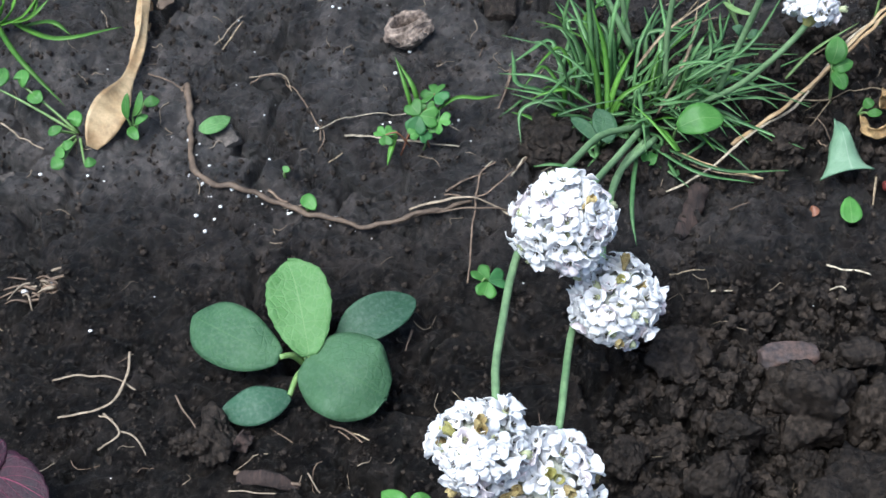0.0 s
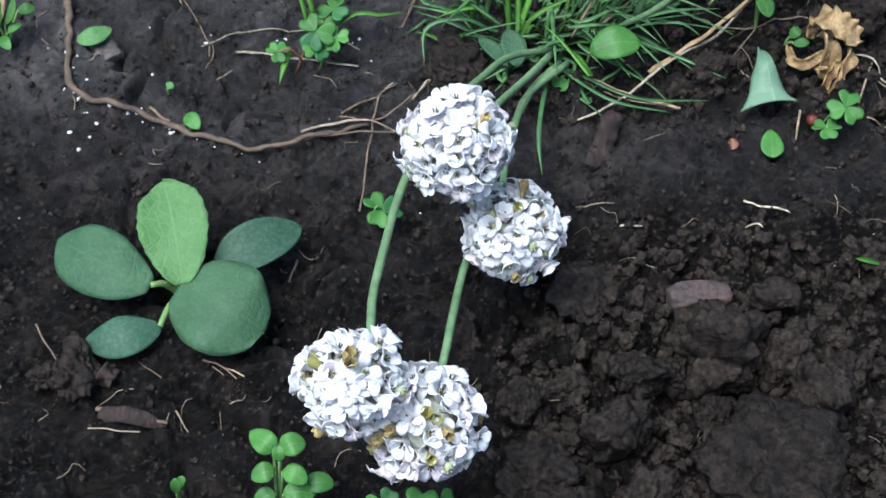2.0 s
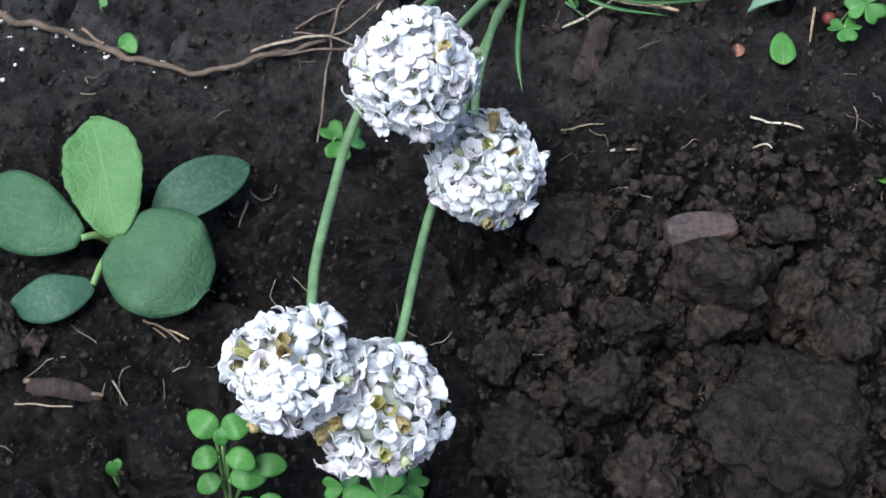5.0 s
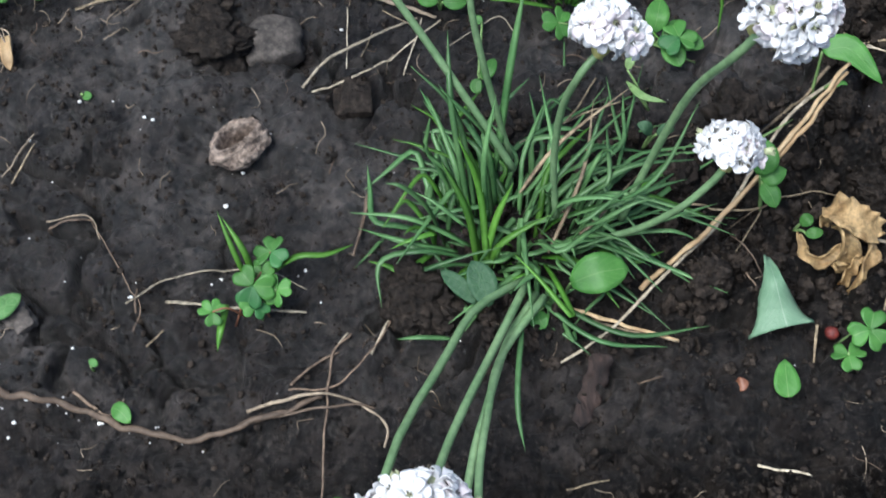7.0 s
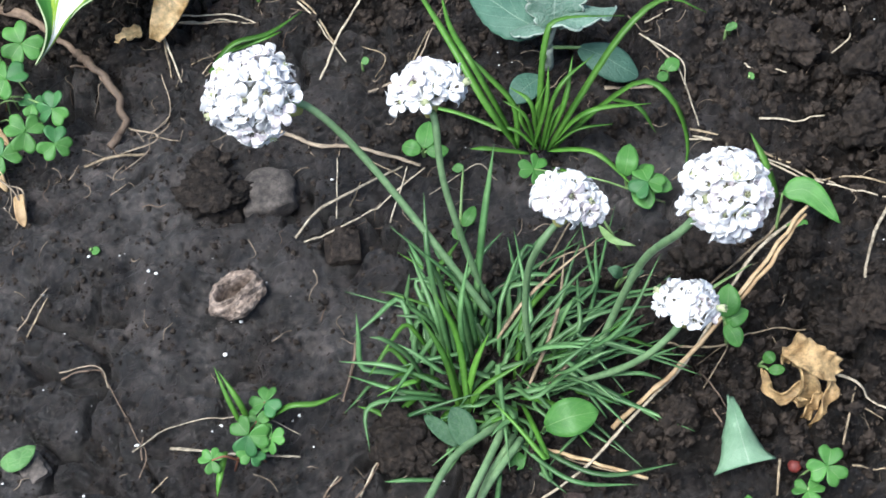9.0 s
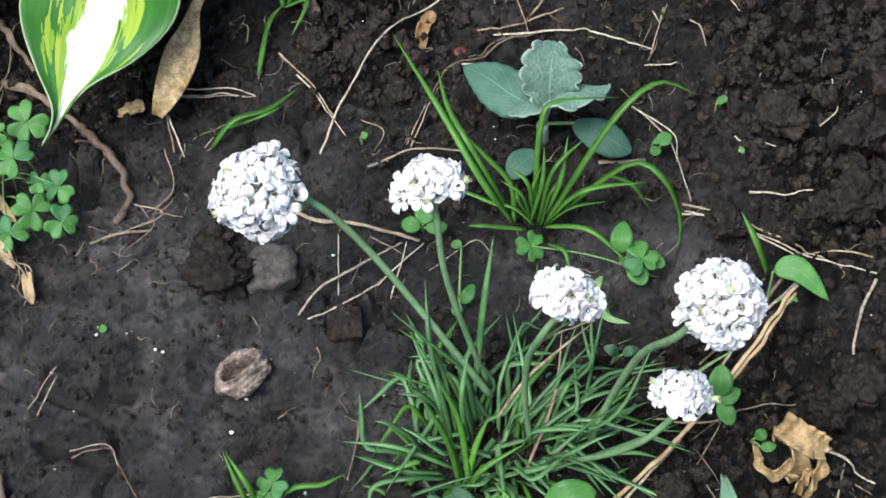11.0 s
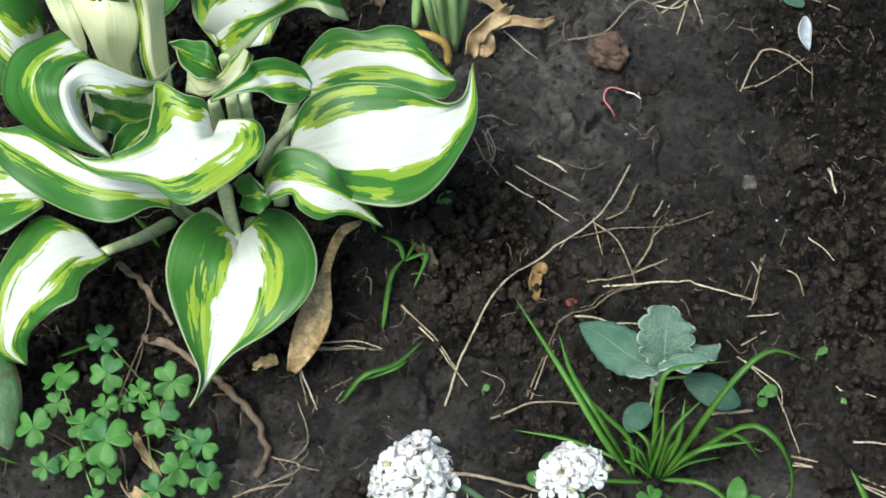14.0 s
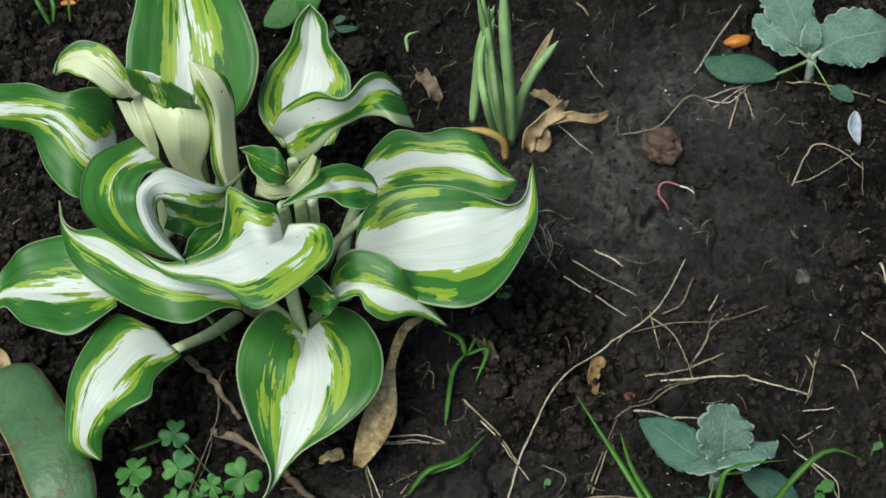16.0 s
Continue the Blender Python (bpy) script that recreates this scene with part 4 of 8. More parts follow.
    # hooked lobe
    blade([(0.0102, 0.2269, 0.069), (0.0048, 0.2334, 0.071), (-0.0021, 0.2357, 0.063)],
          [(0.0106, 0.2262, 0.066), (0.0072, 0.2268, 0.068), (0.0011, 0.2316, 0.06)],
          [(0.0122, 0.2255, 0.063), (0.0074, 0.2195, 0.065), (-0.0008, 0.2284, 0.057)], white=0.3)
    # twisted leaf drawn out to a white tip
    blade([(0.0086, 0.2354, 0.06), (0.0114, 0.2402, 0.066), (0.0198, 0.2432, 0.071), (0.0297, 0.2391, 0.072), (0.0362, 0.233, 0.069), (0.0387, 0.2295, 0.063), (0.0441, 0.2253, 0.056), (0.0508, 0.2181, 0.047)],
          [(0.0095, 0.2314, 0.06), (0.0151, 0.232, 0.065), (0.0216, 0.229, 0.069), (0.0291, 0.2269, 0.068), (0.0351, 0.2246, 0.066), (0.0409, 0.2227, 0.061), (0.0457, 0.2211, 0.054), (0.051, 0.2181, 0.047)],
          [(0.0093, 0.2288, 0.06), (0.0132, 0.2252, 0.064), (0.0196, 0.2255, 0.066), (0.0219, 0.2193, 0.064), (0.0286, 0.2158, 0.061), (0.0367, 0.2181, 0.058), (0.044, 0.2189, 0.053), (0.051, 0.2178, 0.047)], white=0.55, shift=-0.3)
    # heart-shaped front leaf
    blade([(-0.0077, 0.233, 0.034), (-0.0178, 0.2403, 0.04), (-0.0266, 0.2305, 0.045), (-0.0319, 0.216, 0.045), (-0.0309, 0.2014, 0.044), (-0.0267, 0.1859, 0.04), (-0.0219, 0.1724, 0.037), (-0.0239, 0.167, 0.031), (-0.0284, 0.1636, 0.026)],
          [(-0.0061, 0.2291, 0.034), (-0.0064, 0.2227, 0.038), (-0.0071, 0.2133, 0.043), (-0.0093, 0.2037, 0.042), (-0.0121, 0.1924, 0.041), (-0.0162, 0.1815, 0.038), (-0.0197, 0.1721, 0.035), (-0.0238, 0.1675, 0.03), (-0.0282, 0.1636, 0.026)],
          [(-0.0036, 0.2329, 0.034), (0.0072, 0.2374, 0.04), (0.0186, 0.2282, 0.045), (0.025, 0.2123, 0.045), (0.0223, 0.1959, 0.044), (0.0084, 0.1855, 0.04), (-0.0094, 0.1776, 0.037), (-0.0194, 0.1706, 0.031), (-0.028, 0.1635, 0.026)], white=0.5, shift=-0.1, belly=-0.003)
    # pale stalks from the crown
    stalk([(-0.0166, 0.2784, 0), (-0.0116, 0.2539, 0.02), (-0.0063, 0.2292, 0.033)])
    stalk([(-0.0005, 0.2847, 0), (0.0086, 0.2752, 0.03), (0.0246, 0.2751, 0.048)])
    stalk([(-0.0177, 0.2919, 0), (-0.0089, 0.2731, 0.05), (-0.0062, 0.2658, 0.075)])
    stalk([(-0.0115, 0.2909, 0), (-0.0024, 0.272, 0.05), (0.001, 0.2652, 0.078)])
    stalk([(-0.006, 0.2901, 0), (0.0011, 0.2783, 0.04), (0.0055, 0.2666, 0.075)])
    stalk([(-0.0398, 0.2647, 0), (-0.0478, 0.2453, 0.02), (-0.0586, 0.2319, 0.034)])
    stalk([(-0.0249, 0.2667, 0), (-0.0178, 0.2523, 0.015), (-0.0089, 0.2334, 0.03)])
    stalk([(-0.0056, 0.2594, 0), (-0.0035, 0.2428, 0.018), (-0.0046, 0.2322, 0.031)])
    stalk([(-0.0441, 0.2977, 0), (-0.0374, 0.2933, 0.04), (-0.0327, 0.2985, 0.06)])
    stalk([(-0.0579, 0.3091, 0), (-0.0522, 0.3052, 0.035), (-0.0484, 0.3056, 0.056)])
    stalk([(-0.0695, 0.311, 0), (-0.065, 0.3108, 0.03), (-0.0613, 0.31, 0.055)])
    stalk([(-0.0085, 0.301, 0), (-0.0042, 0.2965, 0.04), (-0.0011, 0.2855, 0.076)])
    stalk([(0.007, 0.266, 0), (0.011, 0.2815, 0.02), (0.0236, 0.2919, 0.044)])
    stalk([(-0.0275, 0.2628, 0), (-0.0292, 0.2492, 0.03), (-0.0271, 0.2384, 0.058)])
    stalk([(-0.0769, 0.2822, 0), (-0.0788, 0.2698, 0.025), (-0.0802, 0.2581, 0.045)])
    stalk([(-0.0084, 0.2771, 0), (0.0014, 0.2534, 0.03), (0.0099, 0.2303, 0.06)])
    stalk([(-0.0538, 0.3367, 0), (-0.0495, 0.3328, 0.03), (-0.0478, 0.328, 0.05)])
    stalk([(-0.0062, 0.3223, 0), (-0.0014, 0.3153, 0.03), (0.0007, 0.3121, 0.05)])
    b = bmesh.new()
    leaf_blade(b, [(-0.1368, 0.2440, 0.016), (-0.1186, 0.2140, 0.024), (-0.1068, 0.1860, 0.024), (-0.0995, 0.1635, 0.012)], 0.0275, (0.2, -0.3, 1), "strap", cup=-25, nu=20, nv=8, thick=0.0007, ruffle=0.001)
    part("outer_leaf", b, WILTED, h, "pale green outer leaf with a browned edge")


hosta()


# ---- thrift ----
def floret_mesh(seed, petals=5, open_=0.6, size=1.0):
    """A small flower of separate rounded petals round a pale green throat with dark anthers."""
    rng = random.Random(seed)
    bm = bmesh.new()
    for k in range(petals):
        a = 2 * math.pi * (k + rng.uniform(-0.14, 0.14)) / petals
        o = max(0.02, open_ + rng.uniform(-0.22, 0.25))
        d = Vector((math.cos(a), math.sin(a), 0))
        side = Vector((-d.y, d.x, 0)) * rng.uniform(-0.0005, 0.0005)
        p0 = d * 0.0005 + Vector((0, 0, -0.0016))
        p1 = d * (0.0010 + 0.0006 * o) + Vector((0, 0, 0.0010))
        p2 = d * (0.0017 + 0.0017 * o) + side + Vector((0, 0, 0.0028 - 0.0006 * o))
        p3 = d * (0.0019 + 0.0030 * o) + side * 2 + Vector((0, 0, 0.0042 - 0.0026 * o))
        leaf_blade(bm, [p0 * size, p1 * size, p2 * size, p3 * size], 0.0036 * size * rng.uniform(0.85, 1.15), (-d.x * 0.5, -d.y * 0.5, 1), "floret", cup=rng.uniform(8, 30), nu=6, nv=4, thick=0.00014)
    n = len(bm.faces)
    if open_ > 0.2:
        tube(bm, [Vector((0, 0, -0.0014)), Vector((0, 0, 0.0006))], 0.0007, 0.0009, 6)
        for k in range(4):
            a = 1.57 * k + seed
            tube(bm, [Vector((0, 0, 0)), Vector((math.cos(a) * 0.0008, math.sin(a) * 0.0008, 0.0018))], 0.00012, 0.00022, 4)
    bm.faces.ensure_lookup_table()
    for k in range(n, len(bm.faces)):
        bm.faces[k].material_index = 1 if k < n + 8 else 2
    me = bpy.data.meshes.new("floret")
    bm.to_mesh(me)
    bm.free()
    me.shade_smooth()
    return me


def calyx_mesh(seed):
    bm = bmesh.new()
    tube(bm, [Vector((0, 0, -0.0035)), Vector((0, 0, -0.001)), Vector((0.0002, 0, 0.002))], 0.0006, 0.0016, 6)
    for k in range(5):
        a = 1.256 * k + seed
        tube(bm, [Vector((0, 0, 0)), Vector((math.cos(a) * 0.0009, math.sin(a) * 0.0009, 0.0018)), Vector((math.cos(a) * 0.0011, math.sin(a) * 0.0011, 0.0026))], 0.00016, 0.0003, 4)
    me = bpy.data.meshes.new("calyx")
    bm.to_mesh(me)
    bm.free()
    me.shade_smooth()
    return me


FLORETS = []
for material in (PETAL, PETAL, PETAL, PETAL, PETAL, PETAL_PINK):
    for k in range(4):
        me = floret_mesh(len(FLORETS), 5, (0.3, 0.6, 0.9, 1.15)[k])
        for m in (material, CALYX, ANTHER):
            me.materials.append(m)
        FLORETS.append(me)
WITHERED = []
for k in range(4):
    me = floret_mesh(40 + k, 5, 0.02, 1.1)
    me.materials.append((WITHER, FADED)[k % 2])
    WITHERED.append(me)
CALYCES = []
for k in range(2):
    me = calyx_mesh(k)
    me.materials.append((CALYX, ANTHER)[k])
    CALYCES.append(me)


def thrift():
    base = (0.1135, 0.0435, 0)
    rng = random.Random(21)
    p = thing("thrift_plant", base, "white thrift in flower with a tuft of narrow green leaves", "thrift plant")
    centre = Vector(base)

    def blade(pts, width, material=THRIFT, name="leaf_blade"):
        bm = bmesh.new()
        ribbon(bm, pts, width, 0.0004, 0.3, 13)
        part(name, bm, material, p)

    # the cushion of arching leaves
    for k in range(160):
        a = rng.uniform(0, 2 * math.pi)
        rr = 0.016 * rng.random() ** 0.5
        foot = centre + Vector((rr * math.cos(a) * 1.5, rr * math.sin(a) * 0.8, 0))
        foot.z = gz(foot.x, foot.y) - 0.001
        a += rng.gauss(0, 0.5)
        up = rng.random() ** 1.3
        ln = rng.uniform(0.028, 0.054) * (1 - 0.25 * max(0.0, -math.sin(a))) * (0.82 if math.cos(a) < -0.4 else 1)
        if math.cos(a) < 0.1 and math.sin(a) < 0.2:
            if rng.random() < 0.55:
                continue
            ln *= 0.8
        d = Vector((math.cos(a), math.sin(a), 0))
        rise = ln * (0.12 + 0.75 * up)
        reach = ln * (1.0 - 0.6 * up)
        bend = Vector((rng.gauss(0, 0.006), rng.gauss(0, 0.006), 0))
        mid = foot + d * reach * 0.5 + Vector((0, 0, rise * 0.75)) + bend
        tip = foot + d * reach * 1.05 + Vector((0, 0, rise * rng.uniform(0.25, 0.75) + rise * 0.4 * up)) - bend
        tip.z = max(tip.z, gz(tip.x, tip.y) + 0.0015)
        blade([foot, foot.lerp(mid, 0.5) + Vector((0, 0, rise * 0.16)), mid, mid.lerp(tip, 0.55) + Vector((0, 0, rise * 0.06)), tip], rng.uniform(0.0012, 0.0020), THRIFT if rng.random() < 0.85 else GRASS)
    # leaves that stand out
    for pts, wd in (([(0.1102, 0.0587, 0.01), (0.1157, 0.0732, 0.04), (0.1215, 0.0887, 0.06)], 0.0022), ([(0.1017, 0.0465, 0.005), (0.0984, 0.0646, 0.035), (0.0991, 0.0843, 0.045)], 0.0018),
                    ([(0.1034, 0.0463, 0.005), (0.0998, 0.0652, 0.03), (0.0879, 0.0768, 0.04)], 0.0016), ([(0.1008, 0.0374, 0.004), (0.0844, 0.0433, 0.012), (0.067, 0.0483, 0.01)], 0.0017),
                    ([(0.0987, 0.0338, 0.004), (0.0871, 0.0326, 0.012), (0.0746, 0.0321, 0.008), (0.074, 0.0207, 0.002)], 0.0018), ([(0.0971, 0.0363, 0.003), (0.0838, 0.0367, 0.01), (0.069, 0.0451, 0.006)], 0.0015),
                    ([(0.1241, 0.0414, 0.01), (0.1459, 0.0492, 0.02), (0.1667, 0.0505, 0.02)], 0.0015), ([(0.1264, 0.0315, 0.006), (0.1524, 0.0337, 0.015), (0.1727, 0.0412, 0.01)], 0.0015),
                    ([(0.1213, 0.018, 0.004), (0.1416, 0.004, 0.006), (0.1656, 0.006, 0.003)], 0.0016), ([(0.1164, 0.0204, 0.004), (0.1331, 0.0032, 0.006), (0.153, 0.0006, 0.003)], 0.0015),
                    ([(0.1293, 0.0407, 0.01), (0.1508, 0.0378, 0.03), (0.1666, 0.057, 0.04)], 0.0014), ([(0.1067, 0.0439, 0.005), (0.106, 0.049, 0.03), (0.1106, 0.0613, 0.045)], 0.0017),
                    ([(0.113, 0.009, 0.008), (0.11, -0.007, 0.01), (0.109, -0.018, 0.008), (0.11, -0.027, 0.004)], 0.0016), ([(0.093, 0.0093, 0.002), (0.0846, 0.0095, 0.004), (0.0777, 0.0105, 0.002)], 0.0015), ([(0.1123, 0.0625, 0.01), (0.1047, 0.0626, 0.03), (0.0957, 0.0679, 0.04)], 0.0016)):
        blade(pts, wd)
    # bright young blades at the foot
    for pts in ([(0.1037, 0.0322, 0.002), (0.1015, 0.0393, 0.012), (0.1008, 0.0451, 0.02)], [(0.1045, 0.0321, 0.002), (0.1085, 0.0395, 0.014), (0.1139, 0.0454, 0.024)], [(0.1052, 0.0301, 0.002), (0.1095, 0.0318, 0.014), (0.1238, 0.0366, 0.02)],
                [(0.1052, 0.0301, 0.002), (0.1044, 0.0466, 0.02), (0.0993, 0.0548, 0.035)], [(0.1026, 0.0304, 0.002), (0.1003, 0.0395, 0.02), (0.0943, 0.0504, 0.03)]):
        blade(pts, 0.0021, GRASS)
    # dead leaves in the tuft
    for pts in ([(0.123, 0.0328, 0.004), (0.1352, 0.0531, 0.015), (0.1404, 0.0736, 0.02)], [(0.1284, 0.0341, 0.004), (0.138, 0.0406, 0.008), (0.1519, 0.0536, 0.01)], [(0.1164, 0.0501, 0.01), (0.1282, 0.0592, 0.02), (0.1504, 0.0706, 0.03)]):
        blade(pts, 0.0012, STRAW, "dead_leaf")

    def flower(stalk, at, radius, axis, count, faded, squat=1.0, r0=0.0012, under=1.55, spent=()):
        """One head on its stalk; axis points from the stalk through the head; spent: directions of yellowed, closed florets."""
        rg = random.Random(int(at[0] * 1e5))
        c, ax = Vector(at), Vector(axis).normalized()
        b = bmesh.new()
        tube(b, spline(stalk + [tuple(c - ax * radius * 0.55)], 22), r0, 0.0011, 7, lumps=0.06)
        part("flower_stalk", b, THRIFT_PALE, p)
        b = bmesh.new()
        low = under < 1.4
        core = c + ax * radius * (0.2 if low else -0.05)
        size = radius * (0.7 if low else 0.74)
        lump(b, core, (size, size, size * squat), rg.randrange(90), 0.1, 2)
        head = part("flower_head", b, FLOWER_CORE, p, "rounded head of white papery florets")
        b = bmesh.new()
        tube(b, [c - ax * radius * (0.75 if low else 1.15), c - ax * radius * (0.35 if low else 0.75), c - ax * radius * (-0.05 if low else 0.4)], 0.0013, radius * 0.55, 9, lumps=0.2)
        part("sheath", b, FADED, head, "yellow-green papery sheath")
        q = ax.to_track_quat("Z", "Y")
        g = math.pi * (3 - 5 ** 0.5)
        count = int(count * (1.5 if low else 1.3))
        spent = [Vector(v).normalized() for v in spent]
        for k in range(count):
            z = 1 - under * (k + 0.5) / count
            rad = math.sqrt(max(0, 1 - z * z))
            d = Vector((rad * math.cos(g * k), rad * math.sin(g * k), z * squat))
            d = d + Vector((rg.gauss(0, 0.08), rg.gauss(0, 0.08), rg.gauss(0, 0.08)))
            w = q @ d.normalized()
            swell = 1 + 0.22 * noise.noise(w * 2.2 + Vector((at[0] * 900, 0, 0)))
            rr = radius * swell * (d.length * 0.84 + rg.uniform(-0.07, 0.07))
            old = rg.random() < faded or any(w.dot(v) > 0.978 for v in spent)
            me = rg.choice(WITHERED if old else FLORETS)
            ob = new("floret", me)
            s = rg.uniform(0.76, 1.02) * (radius / 0.0125) ** 0.4
            ob.parent = head
            ob.matrix_basis = Matrix.LocRotScale(c + w * rr, w.to_track_quat("Z", "Y") @ Euler((rg.gauss(0, 0.32), rg.gauss(0, 0.32), rg.random() * 6)).to_quaternion(), Vector((s * (0.62 if old else 1), s * (0.62 if old else 1), s * (1.15 if old else 1))))
            if k % 6 == 0:
                dark = rg.random() < 0.4
                cx = new("calyx", CALYCES[1 if dark else 0])
                cx.parent = head
                cx.matrix_basis = Matrix.LocRotScale(c + w * (rr + (0.0018 if dark else 0.0002)) + Vector((rg.gauss(0, 0.0014), rg.gauss(0, 0.0014), 0)), w.to_track_quat("Z", "Y"), Vector((1, 1, 1)) * (0.3 if dark else 0.8))

    # heads that lean out over the bare soil
    flower([(0.115, 0.021, 0.008), (0.105, -0.001, 0.02), (0.096, -0.021, 0.032), (0.089, -0.038, 0.042)], (0.0804, -0.0662, 0.0648), 0.0126, (-0.1, -0.5, 0.75), 84, 0.01)
    flower([(0.120, 0.017, 0.008), (0.106, -0.003, 0.015), (0.100, -0.023, 0.021), (0.096, -0.043, 0.025)], (0.0966, -0.0735, 0.0362), 0.0122, (0.25, -0.65, 0.6), 72, 0.015, spent=((-0.17, -0.07, 0.98), (0.61, -0.12, 0.78), (-0.22, -0.98, -0.03)))
    flower([(0.115, 0.023, 0.008), (0.100, 0.010, 0.018), (0.090, -0.009, 0.028), (0.076, -0.038, 0.043), (0.066, -0.076, 0.058), (0.062, -0.098, 0.064), (0.059, -0.118, 0.069), (0.0585, -0.131, 0.072)], (0.0547, -0.1432, 0.0705), 0.0112, (-0.25, -0.5, 0.7), 62, 0.02, spent=((-0.55, -0.01, 0.83), (-0.2, -0.22, 0.93)))
    flower([(0.118, 0.019, 0.006), (0.108, 0.002, 0.013), (0.1005, -0.019, 0.019), (0.0955, -0.033, 0.020), (0.0895, -0.058, 0.021), (0.0835, -0.080, 0.029), (0.0793, -0.105, 0.042), (0.0758, -0.1265, 0.051)], (0.0706, -0.1458, 0.0568), 0.0122, (0.0, -0.6, 0.6), 74, 0.02, spent=((-0.54, -0.6, 0.55), (0.1, -0.44, 0.88), (-0.8, -0.5, 0.1)))
    # heads that stand up behind
    flower([(0.1154, 0.057, 0.012), (0.1051, 0.0665, 0.03), (0.084, 0.0878, 0.06), (0.0703, 0.0959, 0.078)], (0.0553, 0.0987, 0.083), 0.0124, (-0.75, 0.1, 0.45), 80, 0.0)
    flower([(0.115, 0.0611, 0.012), (0.1099, 0.069, 0.035), (0.1056, 0.078, 0.06), (0.1052, 0.0866, 0.078)], (0.104, 0.0944, 0.081), 0.0092, (0.0, 0.7, 0.6), 46, 0.0, 0.8, 0.0010, 1.12)
    flower([(0.1259, 0.0412, 0.01), (0.1252, 0.0466, 0.03), (0.1269, 0.0507, 0.05), (0.1308, 0.0504, 0.066)], (0.138, 0.0571, 0.074), 0.0084, (0.35, 0.6, 0.6), 42, 0.0, 0.8, 0.0010, 1.2)
    flower([(0.1448, 0.0398, 0.008), (0.1508, 0.0434, 0.03), (0.1575, 0.0394, 0.07), (0.1639, 0.0299, 0.1)], (0.1741, 0.0314, 0.113), 0.0098, (0.6, -0.05, 0.6), 64, 0.0)
    flower([(0.1354, 0.0342, 0.006), (0.1483, 0.03, 0.02), (0.1572, 0.0269, 0.035), (0.1641, 0.0278, 0.045)], (0.1692, 0.032, 0.053), 0.0073, (0.35, 0.6, 0.6), 36, 0.0, 0.85, 0.0010, 1.25)


thrift()


# ---- broad-leaved seedling ----
def seedling():
    foot = (0.0028, -0.0684, 0)
    s = thing("broadleaf_seedling", foot, "five-leaved green seedling on damp soil", "seedling")
    for mid, w, m, kw in (
            ([(0.0045, -0.0745, 0.012), (0.0022, -0.0631, 0.017), (-0.0004, -0.0522, 0.02), (-0.0031, -0.0444, 0.021)], 0.0205, SEEDLING_YOUNG, dict(face_dir=(0, -0.5, 1), cup=18, teeth=0.055, nteeth=9, ruffle=0.0009)),
            ([(-0.0049, -0.0734, 0.01), (-0.0162, -0.0695, 0.013), (-0.0273, -0.0621, 0.012), (-0.0332, -0.0566, 0.009)], 0.0205, SEEDLING, dict(face_dir=(-0.2, -0.3, 1), cup=-20)),
            ([(0.0036, -0.0745, 0.011), (0.0120, -0.0808, 0.015), (0.0205, -0.0862, 0.015), (0.0283, -0.0890, 0.010)], 0.0292, SEEDLING, dict(face_dir=(0.1, -0.35, 1), cup=-18, kind="disc", ruffle=0.0007, waves=2)),
            ([(0.0131, -0.0666, 0.008), (0.0203, -0.0631, 0.012), (0.0291, -0.0585, 0.013), (0.037, -0.0528, 0.011)], 0.0150, SEEDLING_DARK, dict(face_dir=(0.1, -0.2, 1), cup=22)),
            ([(-0.0017, -0.0849, 0.006), (-0.0086, -0.0885, 0.008), (-0.0154, -0.0898, 0.007), (-0.0224, -0.0889, 0.004)], 0.0125, SEEDLING_DARK, dict(face_dir=(-0.1, -0.3, 1), cup=-18))):
        bm = bmesh.new()
        fd = kw.pop("face_dir")
        leaf_blade(bm, mid, w, fd, kw.pop("kind", "oval"), nu=28, nv=12, thick=0.0006, **kw)
        part("leaf", bm, m, s)
        b = bmesh.new()
        a = Vector(foot)
        tube(b, spline([on(a), (a + Vector(mid[0])) / 2 + Vector((0, 0, 0.002)), mid[0]], 6), 0.0012, 0.0009, 6)
        part("leaf_stalk", b, STALK, s)


seedling()


# ---- silver-leaved seedlings ----
def silver_plant(foot, leaves, label):
    s = thing("silver_leaved_seedling", foot, label, "seedling", "silver-leaved seedlings")
    top = Vector(foot) + Vector((0, 0, 0.012))
    b = bmesh.new()
    tube(b, spline([on(foot), top], 5), 0.0022, 0.0020, 7, lumps=0.2)
    part("stem", b, SILVER_STALK, s)
    for mid, w, m, kw in leaves:
        bm = bmesh.new()
        fd = kw.pop("face_dir")
        leaf_blade(bm, mid, w, fd, kw.pop("kind", "oval"), nu=56, nv=10, thick=0.0007, **kw)
        part("leaf", bm, m, s)
        b = bmesh.new()
        tube(b, spline([tuple(top), mid[0], tuple(Vector(mid[0]).lerp(Vector(mid[1]), 0.3))], 6), min(0.0016, w * 0.055), min(0.0010, w * 0.04), 6)
        part("leaf_stalk", b, SILVER_STALK if m is SILVER else STALK, s)


